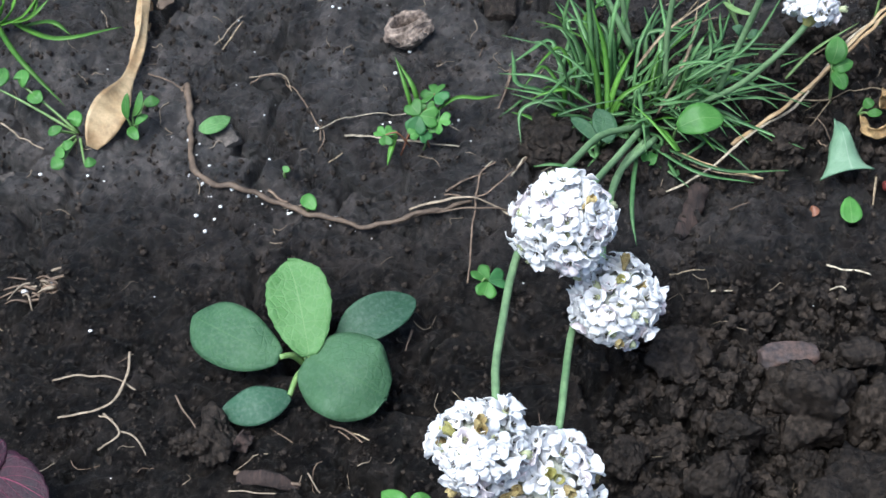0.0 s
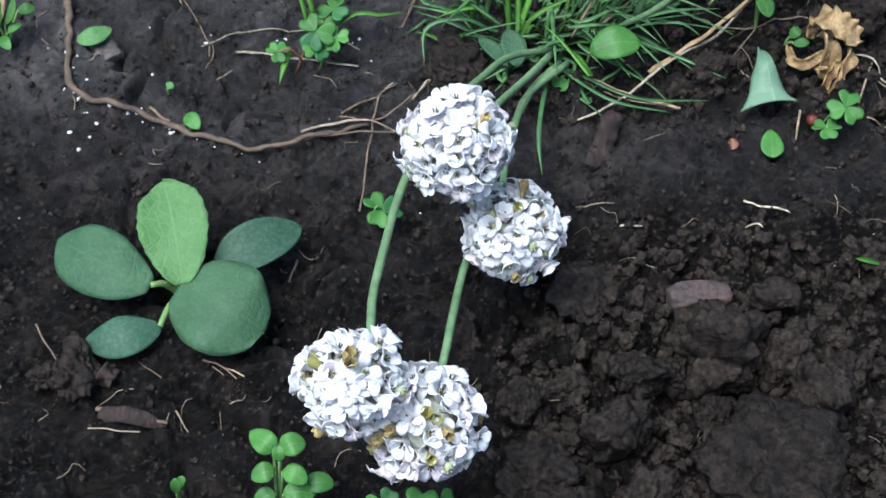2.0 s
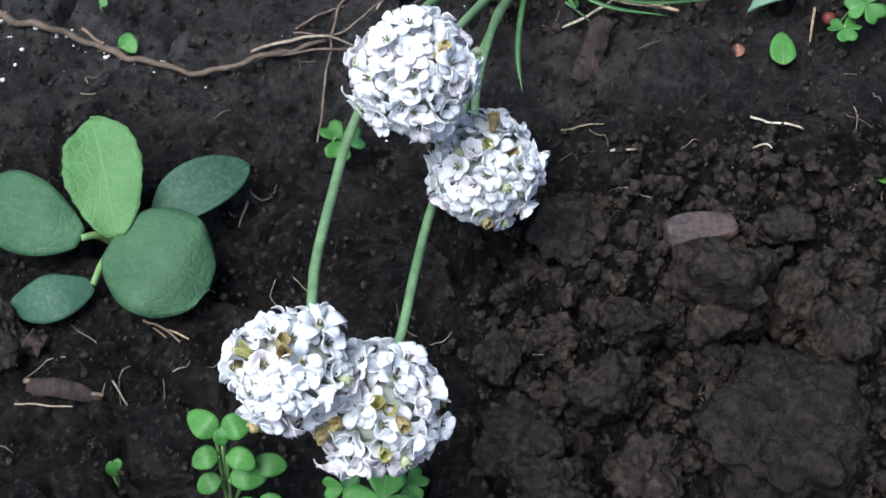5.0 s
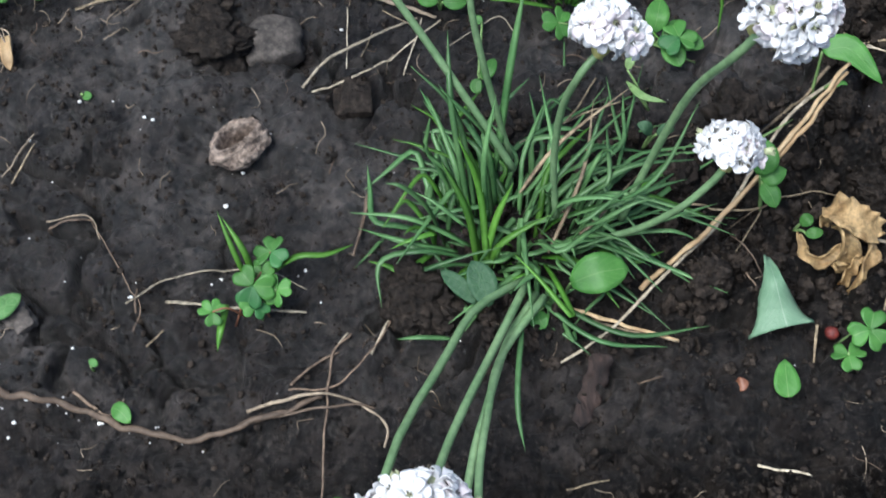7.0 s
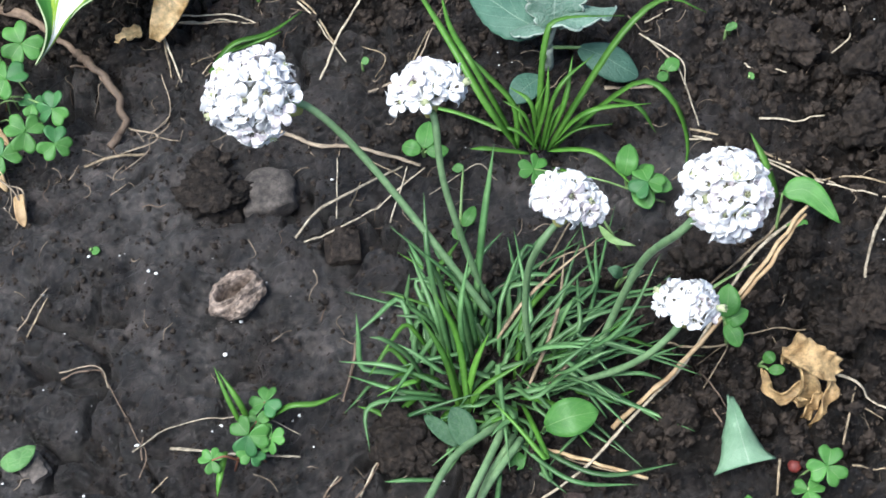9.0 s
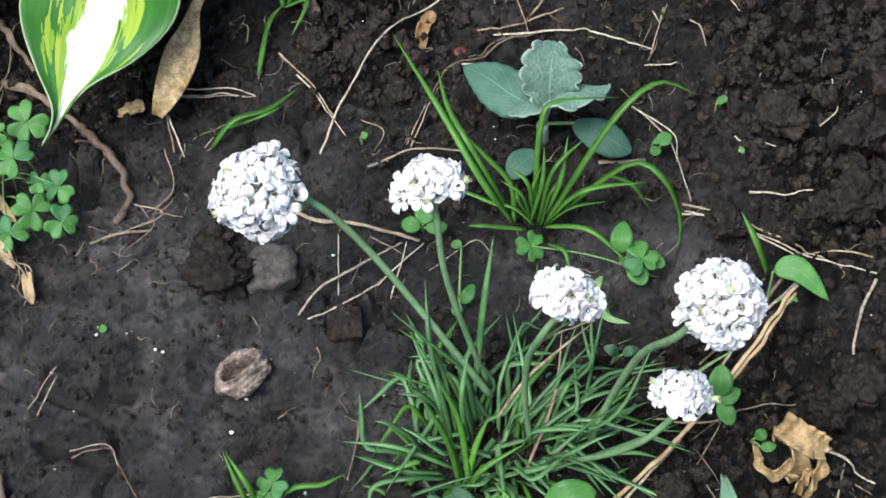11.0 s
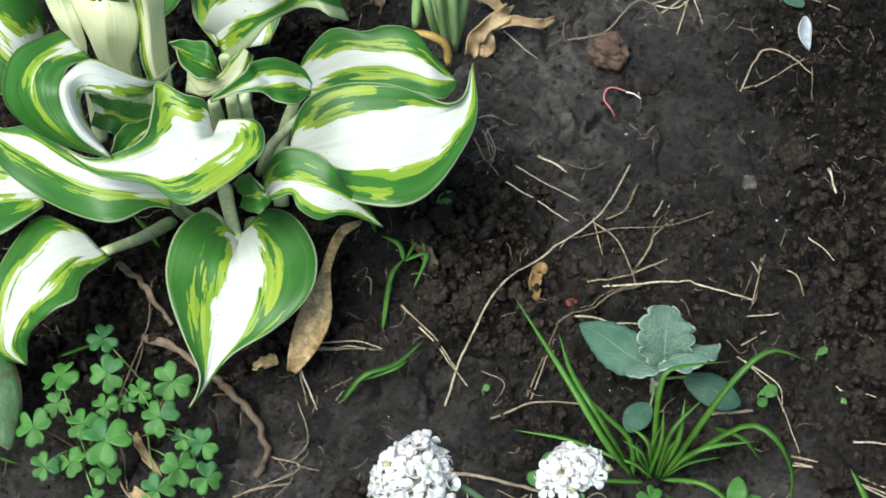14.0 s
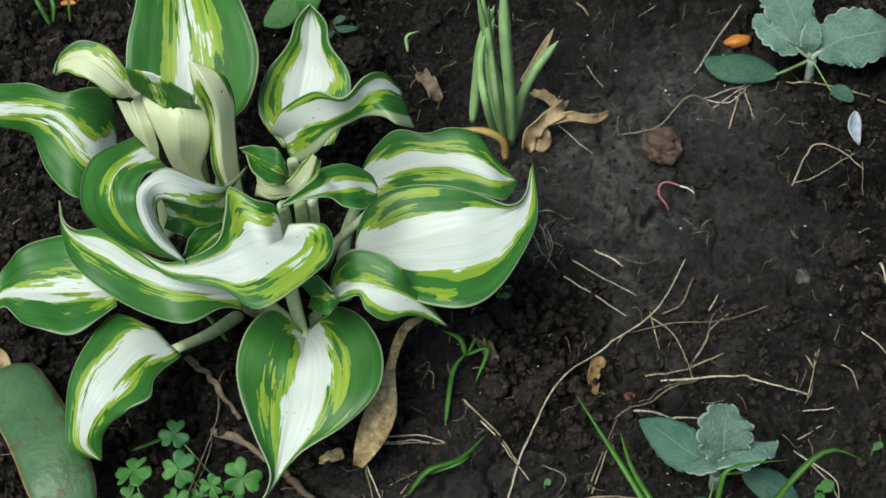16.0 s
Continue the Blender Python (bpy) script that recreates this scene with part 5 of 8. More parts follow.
silver_plant((0.1451, 0.1575, 0), [
    ([(0.1475, 0.1578, 0.022), (0.1482, 0.1618, 0.029), (0.1500, 0.1690, 0.034), (0.1525, 0.1748, 0.035)], 0.0225, SILVER, dict(face_dir=(0, -0.75, 0.6), cup=16, teeth=0.2, nteeth=5.6, ruffle=0.0012)),
    ([(0.1440, 0.1584, 0.020), (0.1355, 0.1640, 0.022), (0.1275, 0.1735, 0.021), (0.1200, 0.1822, 0.017)], 0.0172, SILVER_DARK, dict(face_dir=(-0.1, -0.3, 1), cup=-12, kind="lance", teeth=0.06, nteeth=8)),
    ([(0.1455, 0.1580, 0.022), (0.1494, 0.1570, 0.027), (0.1590, 0.1590, 0.027), (0.1690, 0.1632, 0.022)], 0.0165, SILVER, dict(face_dir=(0.1, 0.55, 1), cup=-25, teeth=0.16, nteeth=5.6, ruffle=0.001)),
    ([(0.1450, 0.1580, 0.021), (0.1420, 0.1568, 0.025), (0.1375, 0.1575, 0.024), (0.1335, 0.1600, 0.020)], 0.0120, SILVER, dict(face_dir=(0, 0.5, 1), cup=-20, teeth=0.16, nteeth=4.6)),
    ([(0.1565, 0.1588, 0.008), (0.1628, 0.1532, 0.01), (0.1694, 0.1487, 0.008), (0.1748, 0.1461, 0.005)], 0.013, SILVER_DARK, dict(face_dir=(0.2, -0.3, 1), cup=-20)),
    ([(0.1419, 0.1509, 0.004), (0.1359, 0.1458, 0.006), (0.1312, 0.1416, 0.004)], 0.010, SILVER_DARK, dict(face_dir=(0, -0.3, 1), cup=10))],
    "silver-green felted seedling with lobed leaves beside grass")
silver_plant((0.2275, 0.3521, 0), [
    ([(0.2293, 0.3525, 0.015), (0.2407, 0.3545, 0.02), (0.2529, 0.3538, 0.022), (0.2666, 0.3565, 0.02)], 0.029, SILVER, dict(face_dir=(0, -0.4, 1), cup=-12, teeth=0.155, nteeth=8.5, ruffle=0.0012)),
    ([(0.2224, 0.3555, 0.015), (0.2163, 0.359, 0.02), (0.2111, 0.3649, 0.022), (0.2056, 0.3746, 0.02)], 0.019, SILVER, dict(face_dir=(0.2, -0.4, 1), cup=15, teeth=0.17, nteeth=6.5, ruffle=0.001)),
    ([(0.2247, 0.3558, 0.018), (0.2207, 0.3698, 0.026), (0.2182, 0.3823, 0.028), (0.2092, 0.4001, 0.026)], 0.024, SILVER, dict(face_dir=(0, -0.5, 1), cup=-10, teeth=0.16, nteeth=6.5, ruffle=0.001)),
    ([(0.2257, 0.3532, 0.015), (0.2267, 0.3553, 0.022), (0.2303, 0.3664, 0.024)], 0.010, SILVER, dict(face_dir=(0, -0.5, 0.8), cup=20, teeth=0.18, nteeth=5.5)),
    ([(0.2124, 0.3525, 0.004), (0.2014, 0.3561, 0.006), (0.1904, 0.3595, 0.006), (0.1821, 0.3671, 0.004)], 0.0155, SEEDLING_DARK, dict(face_dir=(0, -0.2, 1), cup=-15)),
    ([(0.2338, 0.3393, 0.004), (0.2384, 0.3368, 0.004), (0.2424, 0.332, 0.003)], 0.008, SILVER_DARK, dict(face_dir=(0, -0.2, 1), cup=10))],
    "silver-green seedling with broad felted leaves on the soil")


# ---- wood sorrel ----
def sorrel(foot, fronds, label, dark=False, group="wood sorrel"):
    """fronds: (place of the leaf's middle, leaflet length, turn in degrees)."""
    s = thing("wood_sorrel", foot, label, "wood sorrel", group)
    rng = random.Random(int(foot[0] * 1e5) & 0xffff)
    for at, ln, turn in fronds:
        c = Vector(at)
        b = bmesh.new()
        f = on(Vector(foot) + Vector((rng.gauss(0, 0.003), rng.gauss(0, 0.003), -Vector(foot).z)))
        tube(b, spline([f, (f + c) / 2 + Vector((0, 0, 0.004)), c], 7), 0.0004, 0.0003, 5)
        part("stalk", b, RED_STALK if rng.random() < 0.3 else STALK, s)
        tilt = Vector((rng.gauss(0, 0.2), -0.25 + rng.gauss(0, 0.2), 1)).normalized()
        for k in range(3):
            a = radians(turn + 120 * k + rng.gauss(0, 6))
            d = Vector((math.cos(a), math.sin(a), 0))
            d = (d - tilt * d.dot(tilt)).normalized()
            bm = bmesh.new()
            heart_leaflet(bm, c, d, tilt, ln * rng.uniform(0.92, 1.08))
            part("leaflet", bm, CLOVER_DARK if dark or rng.random() < 0.2 else CLOVER, s)
    return s


def heart_leaflet(bm, c, d, up, ln):
    """A notched, heart-shaped leaflet folded a little along its middle."""
    side = d.cross(up).normalized()
    grid, uvs, n = [], [], 8
    for i in range(n + 1):
        u = i / n
        w = ln * 0.56 * (math.sin(math.pi * (u * 0.80) ** 1.1) ** 0.75 if u > 0 else 0.02)
        row, ur = [], []
        for j in range(7):
            v = (j - 3) / 3
            x = u * ln - (0.22 * ln * (1 - abs(v)) ** 1.3 + 0.10 * ln * abs(v) ** 4) * smooth(0.4, 1.0, u)
            row.append(c + d * x + side * (w * v) + up * (abs(v) * w * 0.22 - 0.12 * ln * u * u))
            ur.append((u, 0.5 + v / 2))
        grid.append(row)
        uvs.append(ur)
    sheet(bm, grid, uvs, 0.00025)


sorrel((-0.0496, 0.1729, 0), [((-0.0605, 0.1856, 0.02), 0.0076, 60), ((-0.0356, 0.1786, 0.02), 0.0083, 100), ((-0.0409, 0.1656, 0.018), 0.0081, 20), ((-0.0622, 0.2015, 0.02), 0.0067, 80),
                          ((-0.035, 0.1469, 0.012), 0.0073, 30), ((-0.0261, 0.1551, 0.012), 0.0071, 70), ((-0.0255, 0.1421, 0.01), 0.0068, 100), ((-0.0493, 0.1797, 0.014), .0055, 50), ((-0.034, 0.1595, 0.01), .005, 15), ((-0.0442, 0.1408, 0.008), 0.0068, 10)],
       "clump of wood sorrel with bright green notched leaves")
sorrel((-0.0732, 0.1661, -0), [((-0.0611, 0.1581, 0.02), 0.0100, 15), ((-0.0787, 0.1875, 0.02), 0.0085, 75), ((-0.0712, 0.1693, 0.014), 0.0073, 130), ((-0.0636, 0.1766, 0.012), 0.0061, 10),
                         ((-0.077, 0.1555, 0.01), 0.0066, 50), ((-0.0638, 0.1513, 0.008), 0.0061, 90), ((-0.0888, 0.1682, 0.018), 0.0085, 30), ((-0.082, 0.1802, 0.012), .006, 100), ((-0.0681, 0.1413, 0.006), .0045, 70), ((-0.0858, 0.1544, 0.012), .006, 0), ((-0.0546, 0.1778, 0.01), 0.0049, 40)],
       "clump of wood sorrel with bright green notched leaves")
sorrel((0.0374, 0.0257, 0), [((0.0441, 0.0364, 0.012), .006, 70), ((0.041, 0.0314, 0.01), .004, 20), ((0.0387, 0.0262, 0.012), .0066, 120), ((0.0452, 0.0254, 0.01), .005, 0), ((0.0387, 0.0223, 0.008), .005, 80), ((0.0267, 0.021, 0.008), .0042, 160)],
       "small wood sorrel with grass blades on the crust")
sorrel((0.2027, -0.0043, 0), [((0.2075, -0.0025, 0.01), .0068, 70), ((0.2012, -0.0078, 0.006), .0052, 20)], "small wood sorrel on crumbly soil")
sorrel((0.0598, -0.0427, 0), [((0.0605, -0.0422, 0.006), .0068, 20)], "single wood sorrel leaf on the crust")
sorrel((0.171, 0.1023, 0), [((0.1713, 0.1019, 0.008), .0066, 100), ((0.1353, 0.1128, 0.006), .0058, 60)], "wood sorrel beside grass blades")
sorrel((0.0682, -0.1427, 0), [((0.0706, -0.1485, 0.016), .0085, 200), ((0.062, -0.1446, 0.014), .005, 60), ((0.0764, -0.1432, 0.012), .005, 40)], "wood sorrel under the thrift heads")


# ---- small weeds with round leaves ----
def weed(foot, leaves, label, kind="oval", material=CLOVER):
    s = thing("weed_seedling", foot, label, "weed", "weed seedlings")
    f = on((foot[0], foot[1], 0))
    for mid, w in leaves:
        bm = bmesh.new()
        leaf_blade(bm, mid, w, (0, -0.35, 1), kind, cup=12, nu=10, nv=6, thick=0.0004)
        part("leaf", bm, material, s)
        b = bmesh.new()
        tube(b, spline([f, f.lerp(Vector(mid[0]), 0.6) + Vector((0, 0, 0.001)), mid[0]], 6), 0.0006, 0.0004, 5)
        part("stalk", b, STALK, s)
    return s


weed((0.0345, -0.1422, 0), [([(0.0342, -0.1372, 0.028), (0.0321, -0.1357, 0.03), (0.028, -0.1314, 0.028)], .0062), ([(0.036, -0.1369, 0.028), (0.0387, -0.1362, 0.03), (0.0422, -0.1348, 0.028)], .0062), ([(0.0342, -0.1396, 0.022), (0.0318, -0.1403, 0.023), (0.0284, -0.1413, 0.021)], .0054), ([(0.0363, -0.1396, 0.022), (0.0393, -0.1408, 0.023), (0.0425, -0.1423, 0.021)], .0054),
                       ([(0.0356, -0.1387, 0.026), (0.0355, -0.1376, 0.028), (0.0357, -0.1353, 0.029)], .0036), ([(0.0342, -0.1424, 0.016), (0.0317, -0.1435, 0.016), (0.0289, -0.1445, 0.014)], .005), ([(0.0364, -0.1427, 0.016), (0.0401, -0.1426, 0.017), (0.0445, -0.1423, 0.015)], .0062), ([(0.0412, -0.1403, 0.016), (0.0452, -0.1399, 0.017), (0.0492, -0.1395, 0.015)], .0056),
                       ([(0.0367, -0.1476, 0.012), (0.0402, -0.15, 0.014), (0.0426, -0.1505, 0.012)], .007), ([(0.045, -0.1497, 0.01), (0.0491, -0.1506, 0.012), (0.0529, -0.1505, 0.01)], .006), ([(0.0425, -0.1484, 0.012), (0.0452, -0.1482, 0.013), (0.049, -0.1478, 0.012)], .006)],
     "leafy green weed on damp soil")
weed((-0.083, 0.0319, 0), [([(-0.0836, 0.0299, 0.006), (-0.0829, 0.0307, 0.008), (-0.0833, 0.0351, 0.008)], .0058), ([(-0.1003, 0.0441, 0.008), (-0.0982, 0.0411, 0.009), (-0.0956, 0.0398, 0.008)], .0058), ([(-0.1044, 0.047, 0.01), (-0.1033, 0.0473, 0.012), (-0.1041, 0.0518, 0.012)], .0065),
                       ([(-0.1154, 0.0467, 0.01), (-0.111, 0.0474, 0.012), (-0.1104, 0.0531, 0.012)], .006), ([(-0.0778, 0.0134, 0.004), (-0.076, 0.013, 0.005), (-0.074, 0.0146, 0.004)], .004), ([(-0.0862, 0.0109, 0.004), (-0.0868, 0.0121, 0.005), (-0.0887, 0.0159, 0.005)], .0048),
                       ([(-0.0864, 0.0201, 0.005), (-0.0846, 0.0202, 0.006), (-0.0829, 0.0223, 0.006)], .004), ([(-0.092, 0.0265, 0.006), (-0.0898, 0.0263, 0.007), (-0.0871, 0.0282, 0.007)], .004), ([(-0.0888, 0.0189, 0.004), (-0.087, 0.018, 0.005), (-0.0853, 0.0153, 0.005)], .004)],
     "creeping round-leaved weed on the soil")
weed((-0.0632, 0.0315, -0), [([(-0.0593, 0.0385, 0.008), (-0.0565, 0.038, 0.009), (-0.054, 0.0395, 0.008)], .0045), ([(-0.0626, 0.0322, 0.008), (-0.06, 0.0324, 0.012), (-0.0588, 0.0367, 0.016)], .0035), ([(-0.0637, 0.0305, 0.004), (-0.0625, 0.0268, 0.005), (-0.0604, 0.0242, 0.004)], .004),
                       ([(-0.0644, 0.0308, 0.008), (-0.0645, 0.0325, 0.012), (-0.0636, 0.0355, 0.016)], .003), ([(-0.0617, 0.0299, 0.006), (-0.0594, 0.0307, 0.008), (-0.0572, 0.0321, 0.008)], .003)], "small green weed beside a dry leaf")
weed((-0.0345, 0.0295, 0), [([(-0.0395, 0.0292, 0.004), (-0.0341, 0.0288, 0.006), (-0.0286, 0.0335, 0.005)], .0066)], "fallen green oval leaf on a stone", material=SEEDLING_YOUNG)
weed((0.0002, -0.0059, 0), [([(-0.002, -0.0033, 0.003), (0.0005, -0.0052, 0.004), (0.003, -0.0084, 0.003)], .0052)], "tiny sprout beside a dry root")
weed((0.1841, -0.0129, -0), [([(0.1835, -0.017, 0.002), (0.1836, -0.0136, 0.003), (0.1843, -0.0061, 0.003)], .0075)], "lone pale green leaf on the soil")
weed((0.1884, 0.0462, 0), [([(0.1859, 0.0483, 0.012), (0.1874, 0.0509, 0.016), (0.1885, 0.0562, 0.018)], .008), ([(0.1868, 0.0473, 0.01), (0.1893, 0.0475, 0.012), (0.1939, 0.0493, 0.012)], .006), ([(0.1866, 0.0463, 0.01), (0.1883, 0.0428, 0.01), (0.1895, 0.0392, 0.008)], .006)],
     "young weed with oval leaves beside the thrift")
weed((0.2111, 0.0846, 0), [([(0.2124, 0.0895, 0.012), (0.22, 0.0881, 0.014), (0.2285, 0.0774, 0.01)], .0085), ([(0.217, 0.0841, 0.003), (0.2178, 0.0813, 0.004), (0.2192, 0.0786, 0.003)], .005)], "weed with a long oval leaf beside straw", "lance")
weed((0.1028, 0.0237, 0), [([(0.1041, 0.0156, 0.008), (0.1029, 0.0223, 0.01), (0.1004, 0.0282, 0.012)], .0085), ([(0.1008, 0.0178, 0.006), (0.0963, 0.023, 0.008), (0.0916, 0.0282, 0.008)], .005)], "oval weed leaves at the foot of the thrift", material=SEEDLING)
weed((0.127, 0.0227, 0), [([(0.1275, 0.0185, 0.012), (0.1351, 0.019, 0.016), (0.1438, 0.0207, 0.014)], .0115), ([(0.1184, 0.0147, 0.004), (0.1181, 0.012, 0.004), (0.1195, 0.0095, 0.003)], .006)], "round green leaf among thrift leaves", material=CLOVER)
weed((0.0991, 0.1282, 0), [([(0.0994, 0.1274, 0.004), (0.1008, 0.1316, 0.005), (0.1022, 0.1373, 0.005)], .0075), ([(0.0983, 0.1262, 0.004), (0.0952, 0.1273, 0.005), (0.0922, 0.1293, 0.004)], .006), ([(0.1002, 0.1259, 0.004), (0.104, 0.1254, 0.004), (0.1078, 0.1263, 0.003)], .005)], "small weed under a flower stalk")
weed((0.1653, 0.1058, -0), [([(0.1642, 0.1062, 0.006), (0.1655, 0.1094, 0.01), (0.1674, 0.1159, 0.01)], .0075), ([(0.1669, 0.1047, 0.005), (0.1698, 0.1059, 0.006), (0.1723, 0.11, 0.006)], .006), ([(0.1676, 0.103, 0.004), (0.174, 0.1027, 0.005), (0.1793, 0.1004, 0.004)], .007), ([(0.1665, 0.1021, 0.004), (0.1697, 0.0984, 0.004), (0.171, 0.0944, 0.003)], .007)],
     "leafy weed among grass blades")
weed((0.109, 0.0999, 0), [([(0.1098, 0.0953, 0.004), (0.1119, 0.0971, 0.006), (0.1142, 0.1011, 0.006)], .0045), ([(0.1088, 0.0954, 0.004), (0.1077, 0.0935, 0.003), (0.1083, 0.0912, 0.002)], .004), ([(0.1118, 0.1177, 0.003), (0.1104, 0.1184, 0.003), (0.1081, 0.1182, 0.003)], .0035)], "tiny weed beside the thrift")
weed((0.1865, 0.1498, -0), [([(0.1858, 0.1492, 0.002), (0.1874, 0.1508, 0.003), (0.1902, 0.1524, 0.003)], .0055), ([(0.1854, 0.1483, 0.002), (0.1837, 0.1471, 0.002), (0.1816, 0.1469, 0.002)], .004)], "tiny weed sprout on crumbly soil")
for a, b in (((-0.0142, 0.1035, 0.001), (-0.011, 0.1023, 0.002)), ((0.2105, 0.1655, 0.001), (0.2129, 0.1658, 0.002)), ((-0.0087, 0.0107, 0.001), (-0.0073, 0.0124, 0.002)), ((0.0805, 0.1683, 0.001), (0.0832, 0.1686, 0.002)),
             ((0.213, 0.1434, 0.001), (0.2146, 0.1438, 0.002)), ((0.2088, 0.1645, 0.001), (0.2123, 0.166, 0.002)), ((0.1836, 0.1513, 0.001), (0.1888, 0.1513, 0.003))):
    weed(a, [([a, tuple((Vector(a) + Vector(b)) / 2), b], .003)], "tiny green sprout on the soil")


# ---- grass ----
def grass(foot, blades, label, material=GRASS, name="grass_tuft", category="grass"):
    g = thing(name, foot, label, category, "grass tufts")
    for pts, w in blades:
        bm = bmesh.new()
        ribbon(bm, pts, w * 0.8, 0.0004, 0.35, 14)
        part("blade", bm, material, g)
    return g


grass((0.139, 0.1231, -0), [([(0.1308, 0.1237, 0.003), (0.1216, 0.131, 0.02), (0.1106, 0.1544, 0.03), (0.0965, 0.1905, 0.03)], .0032), ([(0.1302, 0.1267, 0.004), (0.1188, 0.1396, 0.03), (0.1128, 0.1565, 0.03), (0.1107, 0.1729, 0.03)], .0026),
                          ([(0.138, 0.124, 0.003), (0.1399, 0.1332, 0.02), (0.1429, 0.1427, 0.035), (0.1483, 0.1471, 0.04), (0.1697, 0.1495, 0.035)], .0026), ([(0.1407, 0.1214, 0.003), (0.151, 0.1273, 0.02), (0.1675, 0.1389, 0.04), (0.182, 0.1465, 0.045), (0.1951, 0.1432, 0.04)], .0030),
                          ([(0.1428, 0.1222, 0.003), (0.1572, 0.1268, 0.015), (0.1718, 0.1261, 0.03), (0.1801, 0.1184, 0.03), (0.1854, 0.1122, 0.015), (0.184, 0.1044, 0.004)], .0028), ([(0.1408, 0.1225, 0.003), (0.1544, 0.1235, 0.02), (0.1753, 0.1242, 0.02)], .0026),
                          ([(0.1308, 0.1237, 0.003), (0.1309, 0.1324, 0.015), (0.1227, 0.1395, 0.025), (0.1179, 0.1454, 0.028)], .0026), ([(0.1345, 0.121, 0.003), (0.1203, 0.1215, 0.008), (0.1149, 0.1236, 0.006)], .0022),
                          ([(0.138, 0.124, 0.003), (0.1363, 0.1291, 0.02), (0.1304, 0.1367, 0.02)], .002), ([(0.14, 0.1237, 0.003), (0.1471, 0.1278, 0.02), (0.1515, 0.1399, 0.03)], .0024), ([(0.1407, 0.1214, 0.003), (0.1553, 0.1139, 0.01), (0.1677, 0.102, 0.004)], .0024),
                          ([(0.139, 0.1239, 0.003), (0.1371, 0.1271, 0.015), (0.1417, 0.1326, 0.025)], .002), ([(0.1378, 0.1229, 0.003), (0.1329, 0.1254, 0.015), (0.1324, 0.1296, 0.02)], .002), ([(0.1295, 0.1291, 0.004), (0.1104, 0.1408, 0.004), (0.09, 0.1486, 0.003)], .002),
                          ([(0.1417, 0.1145, 0.003), (0.1461, 0.1063, 0.01), (0.1471, 0.098, 0.004)], .0018), ([(0.1635, 0.1376, 0.006), (0.1718, 0.1288, 0.012), (0.1775, 0.1231, 0.004)], .0022), ([(0.1368, 0.123, 0.003), (0.1339, 0.126, 0.018), (0.1275, 0.1303, 0.022)], .0018), ([(0.1397, 0.1219, 0.003), (0.1431, 0.1264, 0.015), (0.1496, 0.1308, 0.02)], .0018), ([(0.1357, 0.1224, 0.003), (0.1412, 0.1285, 0.02), (0.1431, 0.1365, 0.03)], .002), ([(0.1407, 0.1218, 0.003), (0.1506, 0.1224, 0.012), (0.1628, 0.1232, 0.012)], .0018), ([(0.1377, 0.1222, 0.003), (0.131, 0.1259, 0.01), (0.1234, 0.1291, 0.01)], .0018), ([(0.1387, 0.1221, 0.003), (0.1452, 0.1299, 0.025), (0.1583, 0.139, 0.03)], .002)],
      "loose tuft of bright green grass blades")
grass((0.0347, 0.026, 0), [([(0.0371, 0.0302, 0.003), (0.0343, 0.0347, 0.015), (0.0303, 0.0455, 0.022)], .0020), ([(0.0381, 0.0319, 0.003), (0.0369, 0.0353, 0.015), (0.0311, 0.045, 0.02)], .0024), ([(0.0407, 0.0326, 0.003), (0.051, 0.034, 0.012), (0.0596, 0.034, 0.012), (0.0673, 0.0377, 0.01)], .0024),
                        ([(0.0301, 0.0254, 0.003), (0.0288, 0.017, 0.006), (0.0272, 0.0111, 0.003)], .0026)], "few green grass blades in wood sorrel")
grass((-0.1157, 0.0835, 0), [([(-0.1151, 0.0854, 0.004), (-0.0938, 0.0674, 0.012), (-0.0708, 0.0734, 0.012)], .0030), ([(-0.1247, 0.0919, 0.004), (-0.1068, 0.0588, 0.012), (-0.0886, 0.0413, 0.004)], .0026), ([(-0.1193, 0.0855, 0.004), (-0.105, 0.076, 0.014), (-0.0962, 0.0813, 0.02)], .003),
                      ([(-0.1191, 0.084, 0.004), (-0.112, 0.0807, 0.014), (-0.1089, 0.0832, 0.02)], .003), ([(-0.1104, 0.0829, 0.004), (-0.0979, 0.0786, 0.01), (-0.0903, 0.0739, 0.008)], .0028), ([(-0.121, 0.0825, 0.004), (-0.1081, 0.0797, 0.012), (-0.1006, 0.083, 0.02)], .0026), ([(-0.1199, 0.0886, 0.004), (-0.1156, 0.0838, 0.014), (-0.1136, 0.0863, 0.02)], .0026),
                      ([(-0.1127, 0.0838, 0.004), (-0.1036, 0.0805, 0.014), (-0.1021, 0.0861, 0.02)], .0026)],
      "green grass blades on the soil")
grass((0.0281, 0.1727, 0), [([(0.0266, 0.1705, 0.002), (0.0359, 0.177, 0.008), (0.0489, 0.1802, 0.008), (0.0605, 0.1916, 0.004)], .0028), ([(0.0331, 0.1777, 0.003), (0.0467, 0.178, 0.008), (0.0531, 0.1821, 0.006)], .0026)], "fallen green grass blade on the soil")
grass((0.0449, 0.2021, 0), [([(0.0445, 0.2008, 0.001), (0.0498, 0.2213, 0.004), (0.0561, 0.2285, 0.006)], .0026), ([(0.0559, 0.2285, 0.004), (0.0544, 0.2341, 0.008), (0.0478, 0.2405, 0.006)], .0026), ([(0.0559, 0.2285, 0.004), (0.0651, 0.2286, 0.006), (0.0583, 0.2148, 0.004)], .0024),
                         ([(0.0571, 0.2297, 0.004), (0.0634, 0.237, 0.006), (0.0649, 0.2279, 0.005)], .002)], "curled green blades on crumbly soil")
